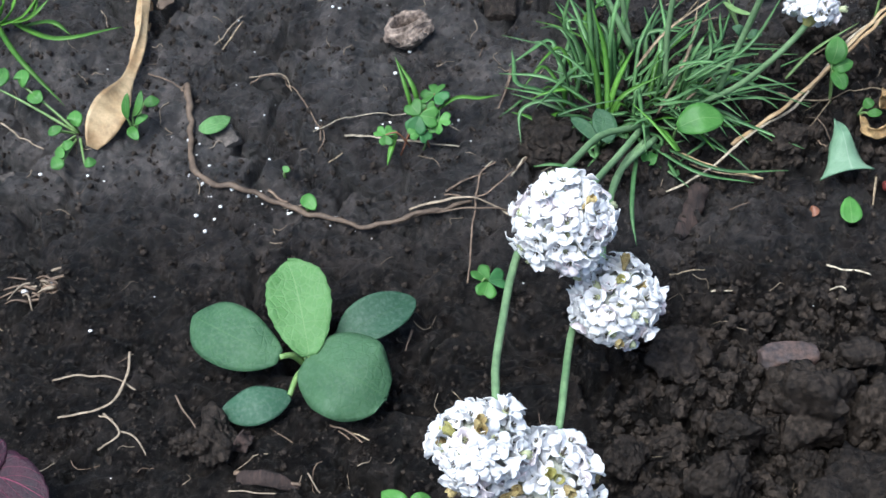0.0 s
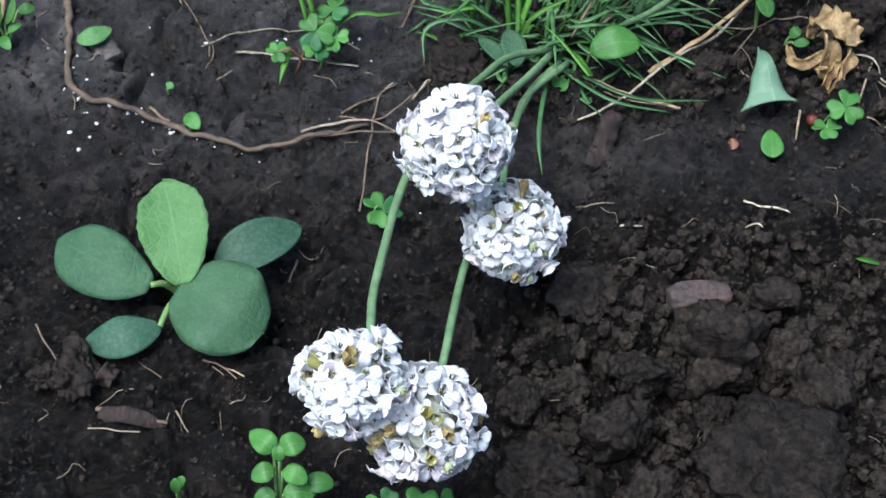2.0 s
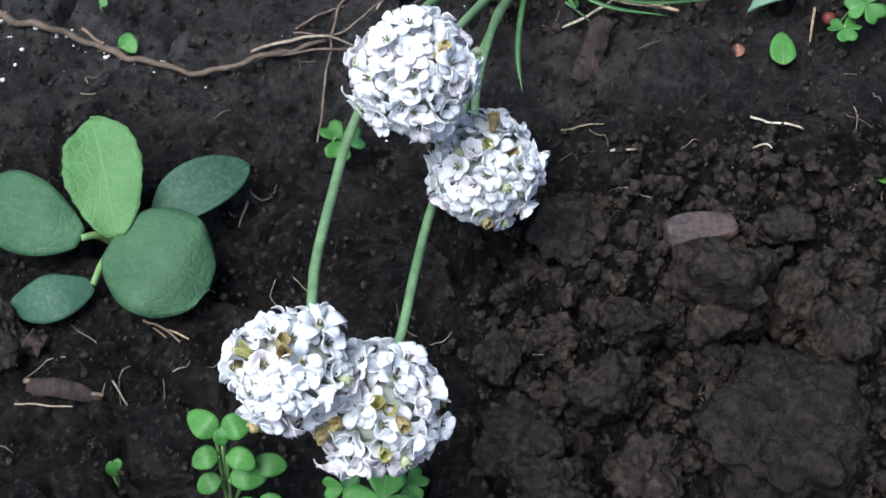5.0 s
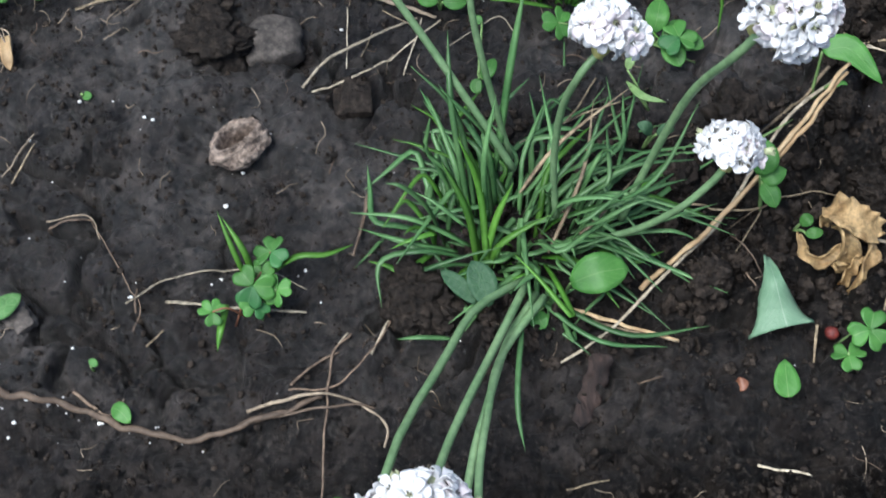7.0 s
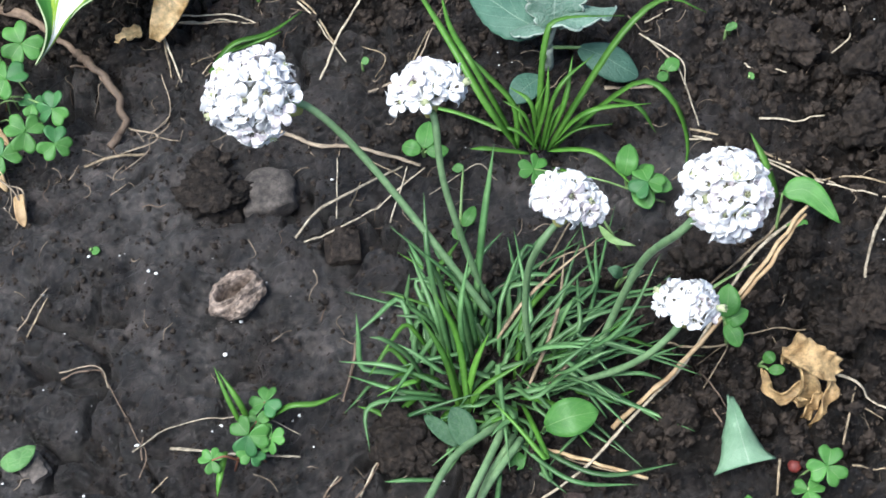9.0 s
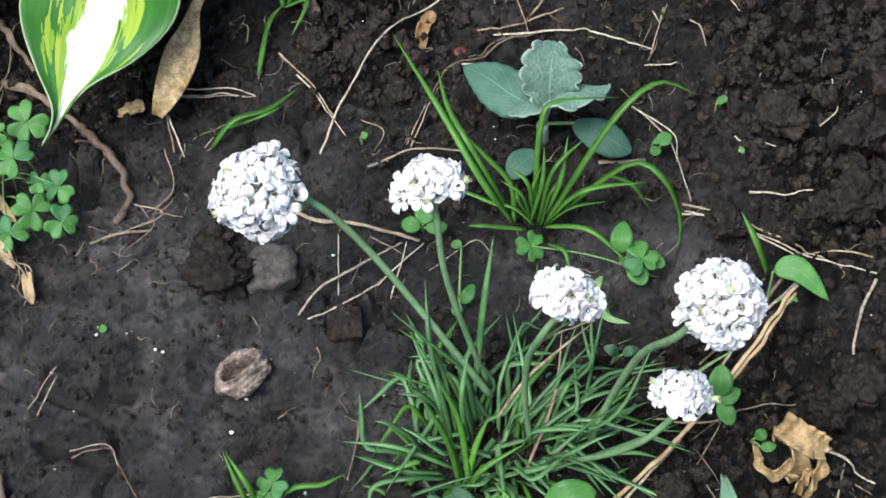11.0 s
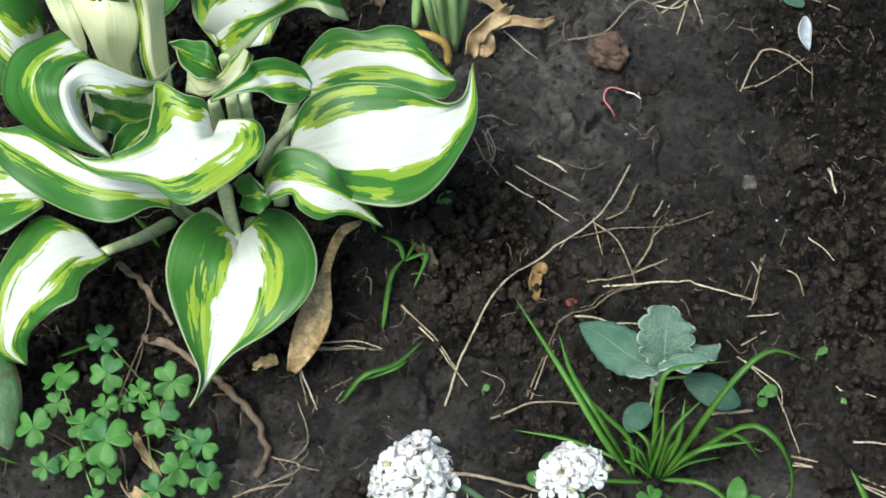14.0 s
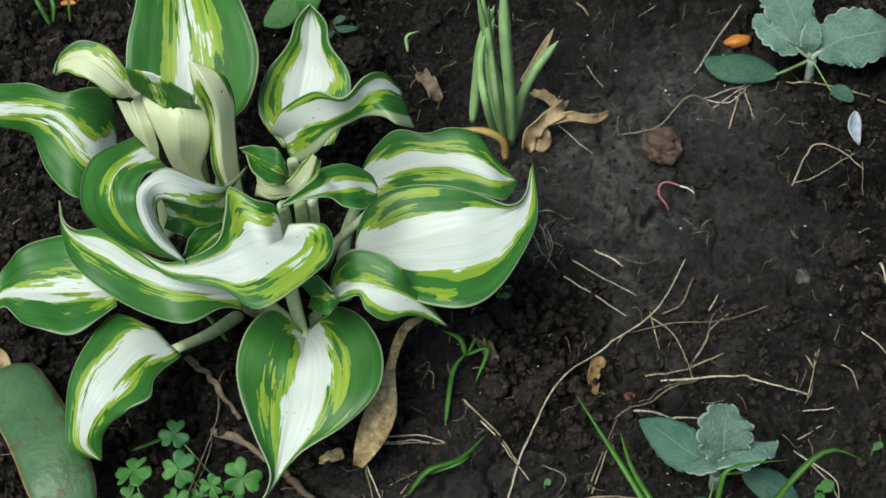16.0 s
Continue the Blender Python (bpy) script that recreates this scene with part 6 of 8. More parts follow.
grass((0.2058, 0.1005, 0), [([(0.2122, 0.0928, 0.004), (0.2085, 0.0994, 0.015), (0.2053, 0.1099, 0.018)], .0030)], "single green blade beside straw")
grass((0.0428, 0.2469, 0), [([(0.0455, 0.2437, 0.004), (0.0434, 0.2489, 0.02), (0.0454, 0.2604, 0.03)], .0022), ([(-0.0573, 0.2292, 0.002), (-0.0499, 0.2263, 0.004), (-0.0411, 0.2263, 0.003)], .0022), ([(-0.0436, 0.2506, 0.004), (-0.0485, 0.2567, 0.012), (-0.0523, 0.2607, 0.015)], .0024), ([(-0.0676, 0.2101, 0.003), (-0.0769, 0.2044, 0.008), (-0.0834, 0.2027, 0.008)], .002)],
      "thin green blades under the hosta")
grass((-0.1155, 0.1625, 0), [([(-0.128, 0.1652, 0.003), (-0.1191, 0.1657, 0.01), (-0.1132, 0.1682, 0.008)], .002), ([(-0.1232, 0.1598, 0.003), (-0.1079, 0.1619, 0.01), (-0.098, 0.16, 0.006)], .002), ([(-0.1142, 0.1563, 0.003), (-0.105, 0.1607, 0.012), (-0.1125, 0.1661, 0.01)], .002), ([(-0.1307, 0.1727, 0.003), (-0.1212, 0.1746, 0.012), (-0.1181, 0.1791, 0.012)], .002)],
      "short green blades at the edge of the bed")
grass((0.178, 0.077, 0), [([(0.1713, 0.0503, 0.003), (0.1815, 0.0574, 0.01), (0.1965, 0.0612, 0.02)], .0016)], "thin green blade by the thrift", STALK)


# ---- strap-leaved bulb ----
def bulb():
    foot = (0.0843, 0.3374, 0)
    s = thing("bulb_plant", foot, "upright pale green strap leaves of a bulb", "bulb plant")
    for pts, w in (([(0.0848, 0.3351, 0), (0.0838, 0.3381, 0.03), (0.0836, 0.3504, 0.05), (0.0831, 0.3717, 0.07)], .0034), ([(0.088, 0.3358, 0), (0.0898, 0.3403, 0.03), (0.0903, 0.348, 0.055), (0.0925, 0.3637, 0.08)], .0052),
                   ([(0.082, 0.3395, 0), (0.079, 0.3358, 0.03), (0.0783, 0.3459, 0.045), (0.082, 0.3516, 0.06)], .0036), ([(0.0893, 0.3398, 0), (0.0954, 0.3434, 0.025), (0.1031, 0.35, 0.035), (0.1141, 0.3594, 0.04)], .0044), ([(0.0832, 0.3392, 0), (0.0828, 0.3513, 0.03), (0.0829, 0.357, 0.05), (0.0855, 0.3673, 0.06)], .003), ([(0.072, 0.349, 0.003), (0.076, 0.356, 0.022), (0.08, 0.36, 0.042), (0.088, 0.367, 0.06)], .0046), ([(0.087, 0.338, 0.003), (0.086, 0.344, 0.03), (0.083, 0.354, 0.05), (0.081, 0.364, 0.072)], .0034), ([(0.083, 0.337, 0.003), (0.082, 0.346, 0.025), (0.083, 0.355, 0.045), (0.087, 0.36, 0.06)], .0034)):
        bm = bmesh.new()
        ribbon(bm, pts, w, 0.0008, 0.16, 18, up=(0, -0.6, 1), taper=0.78)
        part("strap_leaf", bm, STRAP, s)
    bm = bmesh.new()
    ribbon(bm, [(0.0844, 0.3262, 0.002), (0.0841, 0.3299, 0.012), (0.076, 0.3324, 0.018), (0.0649, 0.3371, 0.016)], 0.0036, 0.0006, 0.3, 14, up=(0, -0.4, 1))
    part("yellowed_leaf", bm, YELLOW, s, "yellowed arching leaf")


bulb()


# ---- stones, clods and nuts ----
def stone(name, at, size, seed, label, category, material, rough=0.22, sub=4, turn=0.0, squash=None, sink=0.35, group="", grain=0.03, dent=None, knobs=0.0):
    bm = bmesh.new()
    c = on((at[0], at[1], 0))
    lump(bm, (0, 0, 0), size, seed, rough, sub, turn, squash, grain, knobs)
    for v in bm.verts if dent else ():
        k = v.co.normalized().dot(Vector(dent).normalized())
        v.co *= 1 - 0.5 * smooth(0.93, 0.97, k)
    ob = mesh_ob(name, bm, material)
    ob.location = c + Vector((0, 0, size[2] * (1 - 2 * sink)))
    return tagged(ob, label, category, group)


stone("stone", (0.0449, 0.1199, 0), (.0112, .0095, .0078), 3, "rounded grey stone with a pale worn face", "stone", ROCK, 0.2, turn=0.4, squash=0.92, sink=0.2)
stone("soil_clod", (0.0268, 0.1195, 0), (.0125, .010, .006), 8, "dark crumbly clod beside the grey stone", "clod", CLOD, 0.34, 5, sink=0.3, group="clods", grain=0.08, knobs=0.42)
stone("soil_clod", (0.025, 0.1312, 0), (.007, .006, .004), 9, "dark crumbly clod beside the grey stone", "clod", CLOD, 0.34, 5, sink=0.3, group="clods", grain=0.08, knobs=0.42)
stone("flat_stone", (0.0694, 0.0959, 0), (.0075, .0085, .0035), 14, "flat dark stone half sunk in the soil", "stone", CLOD, 0.3, squash=0.8, sink=0.3)
stone("brick_fragment", (0.1535, -0.0712, 0), (.0125, .0055, .0052), 4, "weathered brown brick fragment on crumbly soil", "brick fragment", BRICKBIT, 0.12, turn=0.12, squash=0.72, sink=0.15)
stone("stone", (0.1749, -0.0734, 0), (.0078, .0055, .0042), 16, "small dark grey stone among crumbs", "stone", CLOD, 0.25, squash=0.85, sink=0.25)
stone("stone", (-0.0304, 0.0281, 0), (.0052, .0062, .0028), 18, "flat pale stone under a fallen leaf", "stone", ROCK, 0.25, turn=0.6, squash=0.8, sink=0.25)
stone("stone", (-0.107, 0.016, 0), (.0042, .0034, .0026), 19, "small pale stone on the soil", "stone", ROCK, 0.2, sink=0.25)
stone("stone", (0.1695, 0.3025, 0), (.0046, .0038, .0022), 20, "small flat dark stone beside the nut", "stone", CLOD, 0.2, sink=0.3)
stone("stone", (0.2002, 0.2467, 0), (.0036, .0042, .0018), 22, "small flat grey stone on the crust", "stone", ROCK, 0.3, squash=0.8, sink=0.3)
for k, (at, s, h) in enumerate((((0.1561, -0.0912, 0), .0150, .011), ((0.1653, -0.1304, 0), .0200, .010), ((0.1258, -0.1183, 0), .0085, .007), ((0.183, -0.1077, 0), .0095, .007), ((0.1041, -0.1305, 0), .0100, .005),
                                ((0.1103, -0.1425, 0), .0095, .006), ((0.1767, -0.0959, 0), .0065, .005), ((0.1911, -0.0935, 0), .0075, .005), ((0.1764, -0.0936, 0), .0085, .006), ((0.1313, -0.1017, 0), .0070, .005),
                                ((0.1194, -0.0706, 0), .0100, .003), ((0.142, -0.0981, 0), .006, .004), ((0.0995, -0.1059, 0), .0065, .003), ((0.1142, -0.0995, 0), .006, .003), ((-0.0234, -0.0979, 0), .0080, .0045), ((-0.0327, -0.0987, 0), .004, .003),
                                ((0.1538, -0.1098, 0), .006, .005), ((0.1326, -0.1376, 0), .009, .006), ((0.0853, 0.023, 0), .0120, .005), ((0.1684, 0.0216, 0), .0075, .004), ((0.1842, 0.0732, 0), .0085, .006), ((0.1653, 0.057, 0), .006, .004),
                                ((0.2212, 0.0422, 0), .007, .005), ((0.2315, 0.0488, 0), .009, .006), ((0.2027, 0.1144, 0), .007, .004), ((0.217, 0.0732, 0), .006, .004), ((0.247, 0.1176, 0), .010, .005), ((0.2295, 0.1533, -0), .009, .004),
                                ((0.2546, 0.1424, 0), .010, .005), ((0.0734, 0.247, 0), .007, .004), ((0.0803, 0.2081, 0), .008, .0016), ((0.063, 0.2403, 0), .006, .003), ((0.2219, 0.2575, 0), .008, .003), ((0.1868, 0.2293, 0), .006, .003),
                                ((0.0961, 0.185, 0), .005, .0016), ((0.0656, 0.2137, -0), .006, .002), ((0.0233, 0.394, 0), .010, .005), ((0.0371, 0.3639, 0), .008, .004), ((0.058, 0.4165, 0), .008, .004), ((-0.1283, 0.2558, 0), .008, .004), ((-0.1498, 0.4475, 0), .009, .005))):
    stone("soil_clod", at, (s, s * 0.85, h * 1.55), 30 + k, "dark crumbly clod of garden soil", "clod", CLOD, 0.3, 5, k * 1.7, None, 0.1, "clods", 0.08, None, 0.3)


def half_shell(at):
    """An old nut shell lying with its split side up, its thick wall torn in layers round a long hollow."""
    bm = bmesh.new()
    lump(bm, (0, 0, 0), (.0100, .0070, .0054), 7, 0.16, 5, 0.55, None, 0.04)
    rot = Matrix.Rotation(0.55, 3, "Z")
    for v in bm.verts:
        q = rot.inverted() @ v.co
        n = noise.noise(Vector((q.x * 330, q.y * 330, 2.0)))
        e = (q.x / (.0066 + .0010 * n)) ** 2 + ((q.y - .0006) / (.0027 + .0008 * n)) ** 2
        if q.z > 0:
            # fibrous layers follow the rim, and the hollow drops inside it
            v.co.z += .0007 * math.sin(e * 4.5 + 3 * n) * smooth(0.6, 1.3, e)
            v.co.z += .0012 * noise.noise(Vector((q.x * 120, q.y * 420, 5.0)))
            v.co.z -= .0085 * smooth(1.15, 0.55, e)
    ob = mesh_ob("nut_shell", bm, SHELL)
    ob.location = on(at, .0032)
    tagged(ob, "old brown half nut shell lying split side up", "nut shell")


half_shell((0.0341, 0.0795, 0))
stone("nut", (0.1543, 0.3212, 0), (.0084, .0086, .0078), 41, "whole brown nut with a worm hole on the crust", "nut", NUT, 0.18, 5, sink=0.12, grain=0.05, dent=(0.75, -0.35, 0.45))


def grains():
    """White grains on the soil."""
    rng = random.Random(3)
    vs, fs = [], []
    near = [(-0.0357, 0.0087, 0), (-0.0389, 0.0114, 0), (-0.037, 0.0069, 0), (-0.0298, -0.0042, 0), (-0.0319, -0.0075, 0), (-0.0378, -0.0078, 0), (-0.0345, -0.0134, 0), (-0.026, 0.0015, 0), (-0.0205, 0.0007, 0), (-0.0175, 0.0001, 0), (-0.0066, -0.0057, 0), (0.002, 0.032, 0), (-0.067, -0.0565, 0), (-0.0956, 0.0168, 0), (-0.078, 0.0135, 0), (-0.0468, 0.0537, 0), (-0.0348, 0.0134, 0), (0.0278, 0.0365, 0), (0.0525, 0.0373, -0), (0.0296, 0.0607, 0)]
    more = [(0.0672, 0.1222, 0), (0.0013, 0.0318, 0), (0.0252, 0.0343, 0), (0.05, 0.036, 0), (-0.0235, 0.1889, 0), (-0.0305, 0.0897, 0), (0.0058, 0.0915, 0), (0.0084, 0.0901, 0), (0.0435, 0.0863, 0), (0.0348, 0.0721, 0), (0.0805, 0.0675, 0), (-0.0142, 0.0169, 0), (-0.0148, 0.1006, 0), (0.0566, 0.0254, 0), (0.0266, 0.0711, 0)]
    far = [(0.1619, 0.3547, 0), (0.1638, 0.2933, 0), (0.1923, 0.3449, 0), (0.155, 0.2796, 0), (0.1317, 0.3939, 0), (0.1049, 0.2825, 0), (0.1418, 0.3727, 0), (0.2514, 0.3563, 0), (0.2128, 0.395, 0), (0.1805, 0.2221, 0), (0.2071, 0.2261, 0), (0.2231, 0.1892, 0), (0.1917, 0.3706, 0), (0.2252, 0.3785, 0), (0.173, 0.3351, 0), (0.1135, 0.3606, 0), (0.0886, 0.4182, 0), (0.2071, 0.2717, 0)]
    spots = [Vector(p) for p in near + more + far]
    strand = spline([(-0.0429, 0.0297, 0), (-0.0398, 0.0122, 0), (-0.0308, 0.0029, 0), (-0.0127, -0.0005, -0), (0.0032, -0.0094, -0), (0.0186, -0.013, 0)], 40)
    spots += [q + Vector((rng.gauss(0, .0016), rng.gauss(0, .0016), .0008)) for q in strand]
    for _ in range(150):
        spots.append(Vector((rng.uniform(-0.15, 0.27), rng.uniform(-0.15, 0.45), 0)))
    for k, p in enumerate(spots):
        b = bmesh.new()
        s = rng.uniform(.0005, .0010) if k < len(near) else rng.uniform(.0004, .0008) if k < 55 else rng.uniform(.0002, .0005)
        lump(b, on(p, s * 0.4), (s, s * 0.8, s * 0.7), k, 0.3, 1)
        n0 = len(vs)
        vs.extend(v.co.copy() for v in b.verts)
        fs.extend([v.index + n0 for v in f.verts] for f in b.faces)
        b.free()
    me = bpy.data.meshes.new("white_grains")
    me.from_pydata(vs, [], fs)
    me.shade_smooth()
    me.materials.append(PERLITE)
    tagged(new("white_grains", me), "small white mineral grains strewn on the soil", "white grains", kind="stuff")


grains()
stone("blue_grain", (0.1164, -0.102, 0), (.0009, .0007, .0006), 51, "tiny blue grain on the soil", "grain", BLUE, 0.2, 1, sink=0.2)
stone("red_scrap", (0.1198, 0.2029, 0), (.0025, .0017, .0008), 52, "small red scrap on the soil", "scrap", REDBIT, 0.3, 2, sink=0.1)
stone("red_berry", (0.2008, 0.0035, 0), (.0022, .0022, .002), 53, "dark red berry on the soil", "berry", REDBIT, 0.08, 2, sink=0.1)
stone("red_scrap", (0.1241, -0.0732, 0), (.0018, .0014, .001), 54, "small red scrap on the soil", "scrap", REDBIT, 0.3, 2, sink=0.1)
stone("bark_chip", (0.032, 0.1999, 0), (.0075, .0045, .002), 56, "reddish brown bark scrap on the soil", "bark", BARK, 0.4, 3, sink=0.2)
stone("orange_petal", (0.2001, 0.3781, 0), (.0062, .0034, .0028), 57, "orange dried petal lying behind a leaf", "petal", ORANGE, 0.15, 3, sink=0.1)
stone("orange_petal", (-0.1212, 0.4639, 0), (.0055, .002, .0015), 58, "orange dried petal on the soil", "petal", ORANGE, 0.15, 3, sink=0.1)


# ---- straw, twigs and roots ----
def stick(pts, r, material=STRAW, name="straw", label="dry pale straw lying on the soil", category="straw", group="dry straws", lift=0.0, flat=0.5, lumps=0.3, sides=6, taper=0.7):
    r *= 0.46
    if material is STRAW and int(abs(pts[0][0]) * 1e4) % 2:
        material = PALE_STRAW
    path = [on(p, r * flat + lift) for p in pts]
    bm = bmesh.new()
    n = max(14, 12 * (len(pts) - 1))
    line = [q + Vector((noise.noise(q * 190), noise.noise(q * 190 + Vector((7, 0, 0))), 0)) * (r * 0.5 if material in (STRAW, PALE_STRAW) or name == "stick" else r * 1.1) for q in spline(path, n)]
    # it bridges the hollows and rests on the crumbs
    high = [max(q.z, max(gz(q.x + dx, q.y + dy) for dx, dy in ((0, 0), (.0012, 0), (-.0012, 0), (0, .0012), (0, -.0012))) + r * 0.7) for q in line]
    for k, q in enumerate(line):
        near = high[max(0, k - 2):k + 3]
        q.z = 0.5 * max(near) + 0.5 * sum(near) / len(near)
    tube(bm, line, r, r * taper, sides, flat, lumps)
    o = path[0].copy()
    for v in bm.verts:
        v.co -= o
    ob = mesh_ob(name, bm, material)
    ob.location = o
    return tagged(ob, label, category, group)


# around the bulb and the silver seedlings
stick([(0.0651, 0.1638, 0), (0.0738, 0.1837, 0.002), (0.0911, 0.2095, 0.004), (0.1107, 0.224, 0.006), (0.1321, 0.2333, 0.004), (0.1424, 0.2442, 0.003), (0.1532, 0.261, 0.002)], .0011, PALE_STRAW, label="long curved pale straw on the soil")
for pts, r in (([(0.1013, 0.2611, 0), (0.1243, 0.2385, 0)], .0009), ([(0.1063, 0.2681, 0), (0.1301, 0.2477, 0)], .0010), ([(0.1163, 0.2729, 0), (0.1273, 0.2638, 0)], .0013), ([(0.1394, 0.2375, 0), (0.1475, 0.2398, 0.002), (0.1551, 0.2528, 0)], .0013),
               ([(0.1338, 0.2358, 0.003), (0.1414, 0.2258, 0.004), (0.1447, 0.2125, 0.003), (0.1461, 0.2055, 0)], .0009), ([(0.1344, 0.2389, 0), (0.1347, 0.2274, 0.003), (0.1355, 0.2215, 0)], .0007), ([(0.1462, 0.2113, 0), (0.1546, 0.2217, 0.003), (0.1574, 0.2266, 0.003), (0.1662, 0.232, 0)], .0013),
               ([(0.1184, 0.2257, 0), (0.1258, 0.2306, 0), (0.1422, 0.2301, 0.002), (0.1603, 0.229, 0.002), (0.1806, 0.233, 0), (0.198, 0.2372, 0)], .0009), ([(0.1274, 0.2099, 0), (0.1443, 0.2099, 0.002), (0.1604, 0.215, 0)], .0011), ([(0.1329, 0.2064, 0), (0.1627, 0.2035, 0), (0.1708, 0.1984, 0), (0.1903, 0.1918, 0)], .0011),
               ([(0.112, 0.1935, 0), (0.1273, 0.1987, 0.002), (0.1479, 0.2042, 0)], .0012), ([(0.1184, 0.1972, 0), (0.1313, 0.2019, 0.002), (0.1493, 0.2055, 0)], .0007), ([(0.1197, 0.1939, 0), (0.1459, 0.188, 0)], .0012), ([(0.192, 0.203, 0), (0.1853, 0.1918, 0)], .0006),
               ([(0.1978, 0.2114, 0), (0.1936, 0.2001, 0), (0.1895, 0.1904, 0)], .0009), ([(0.1931, 0.21, 0), (0.1949, 0.2039, 0), (0.1991, 0.2117, 0)], .0006), ([(0.2054, 0.2044, 0), (0.209, 0.2004, 0), (0.2102, 0.1917, 0)], .0009), ([(0.1591, 0.2378, 0), (0.1641, 0.244, 0)], .0010), ([(0.2329, 0.2472, 0), (0.2333, 0.2352, 0)], .0016),
               ([(0.2179, 0.2179, 0), (0.2259, 0.2065, 0)], .0008), ([(0.1791, 0.1694, 0), (0.1868, 0.1607, 0.002), (0.192, 0.1532, 0.002), (0.1915, 0.1447, 0)], .0008), ([(0.0966, 0.1624, 0), (0.1058, 0.1788, 0), (0.113, 0.1923, 0)], .0007), ([(0.0526, 0.2101, 0), (0.0625, 0.1952, 0), (0.0719, 0.1782, 0)], .0010),
               ([(0.01, 0.1897, 0), (0.0124, 0.172, 0)], .0010), ([(0.0151, 0.1955, 0), (0.028, 0.1946, 0.001), (0.0402, 0.1911, 0)], .0011), ([(0.1817, 0.1739, 0), (0.1925, 0.1781, 0)], .0009), ([(0.1859, 0.1846, 0), (0.1989, 0.1844, 0)], .0008), ([(0.1286, 0.3768, 0), (0.1345, 0.3636, 0)], .0009),
               ([(0.1107, 0.3443, 0), (0.1236, 0.3239, 0)], .0009), ([(0.1299, 0.4179, 0), (0.1344, 0.4082, 0)], .0018), ([(0.1574, 0.4018, 0), (0.167, 0.4073, 0)], .0010), ([(0.1769, 0.3622, 0), (0.1904, 0.3778, 0.002), (0.2059, 0.3981, 0)], .0011), ([(0.217, 0.3516, 0), (0.2375, 0.3429, 0.002), (0.2578, 0.3291, 0)], .0013),
               ([(0.1809, 0.34, 0), (0.2023, 0.3522, 0)], .0010), ([(0.1788, 0.345, 0), (0.1883, 0.3415, 0.003), (0.1978, 0.349, 0)], .0008), ([(0.186, 0.3292, 0), (0.1959, 0.35, 0)], .0010), ([(0.1781, 0.3464, 0), (0.1985, 0.3506, 0.002)], .0009), ([(0.1969, 0.3475, 0), (0.1983, 0.333, 0)], .0007),
               ([(0.1642, 0.2802, 0), (0.1696, 0.2826, 0)], .0009), ([(0.0972, 0.2808, 0), (0.1039, 0.2752, 0), (0.0996, 0.2709, 0)], .0005), ([(0.0897, 0.2702, 0), (0.0986, 0.2756, 0.003), (0.097, 0.2883, 0)], .0005), ([(0.0342, 0.227, 0), (0.0406, 0.2289, 0.002), (0.0357, 0.2174, 0)], .0005), ([(0.0196, 0.1763, 0), (0.0313, 0.1808, 0)], .0006),
               ([(0.0808, 0.1774, 0), (0.0888, 0.1699, 0.003), (0.0846, 0.1642, 0)], .0005), ([(0.125, 0.2689, 0), (0.1362, 0.2637, 0.003), (0.1442, 0.2672, 0)], .0005), ([(0.1834, 0.2298, 0), (0.1894, 0.2358, 0)], .0006), ([(0.2131, 0.2362, 0), (0.2157, 0.24, 0)], .0007)):
    stick(pts, r)
for pts, r in (([(0.138, 0.3337, 0), (0.155, 0.3353, 0), (0.1695, 0.3447, 0.004), (0.1771, 0.344, 0.004), (0.1812, 0.3386, 0)], .0010), ([(0.2065, 0.2938, 0), (0.2195, 0.3107, 0.004), (0.231, 0.3069, 0.004), (0.2385, 0.2967, 0)], .0011), ([(0.2074, 0.2943, 0), (0.2217, 0.2981, 0.002), (0.2368, 0.3058, 0)], .0009), ([(0.2385, 0.2998, 0), (0.2364, 0.2863, 0)], .0005)):
    stick(pts, r, PALE_TWIG, "root", "dry curled root lying on the soil", "root", "dry roots")
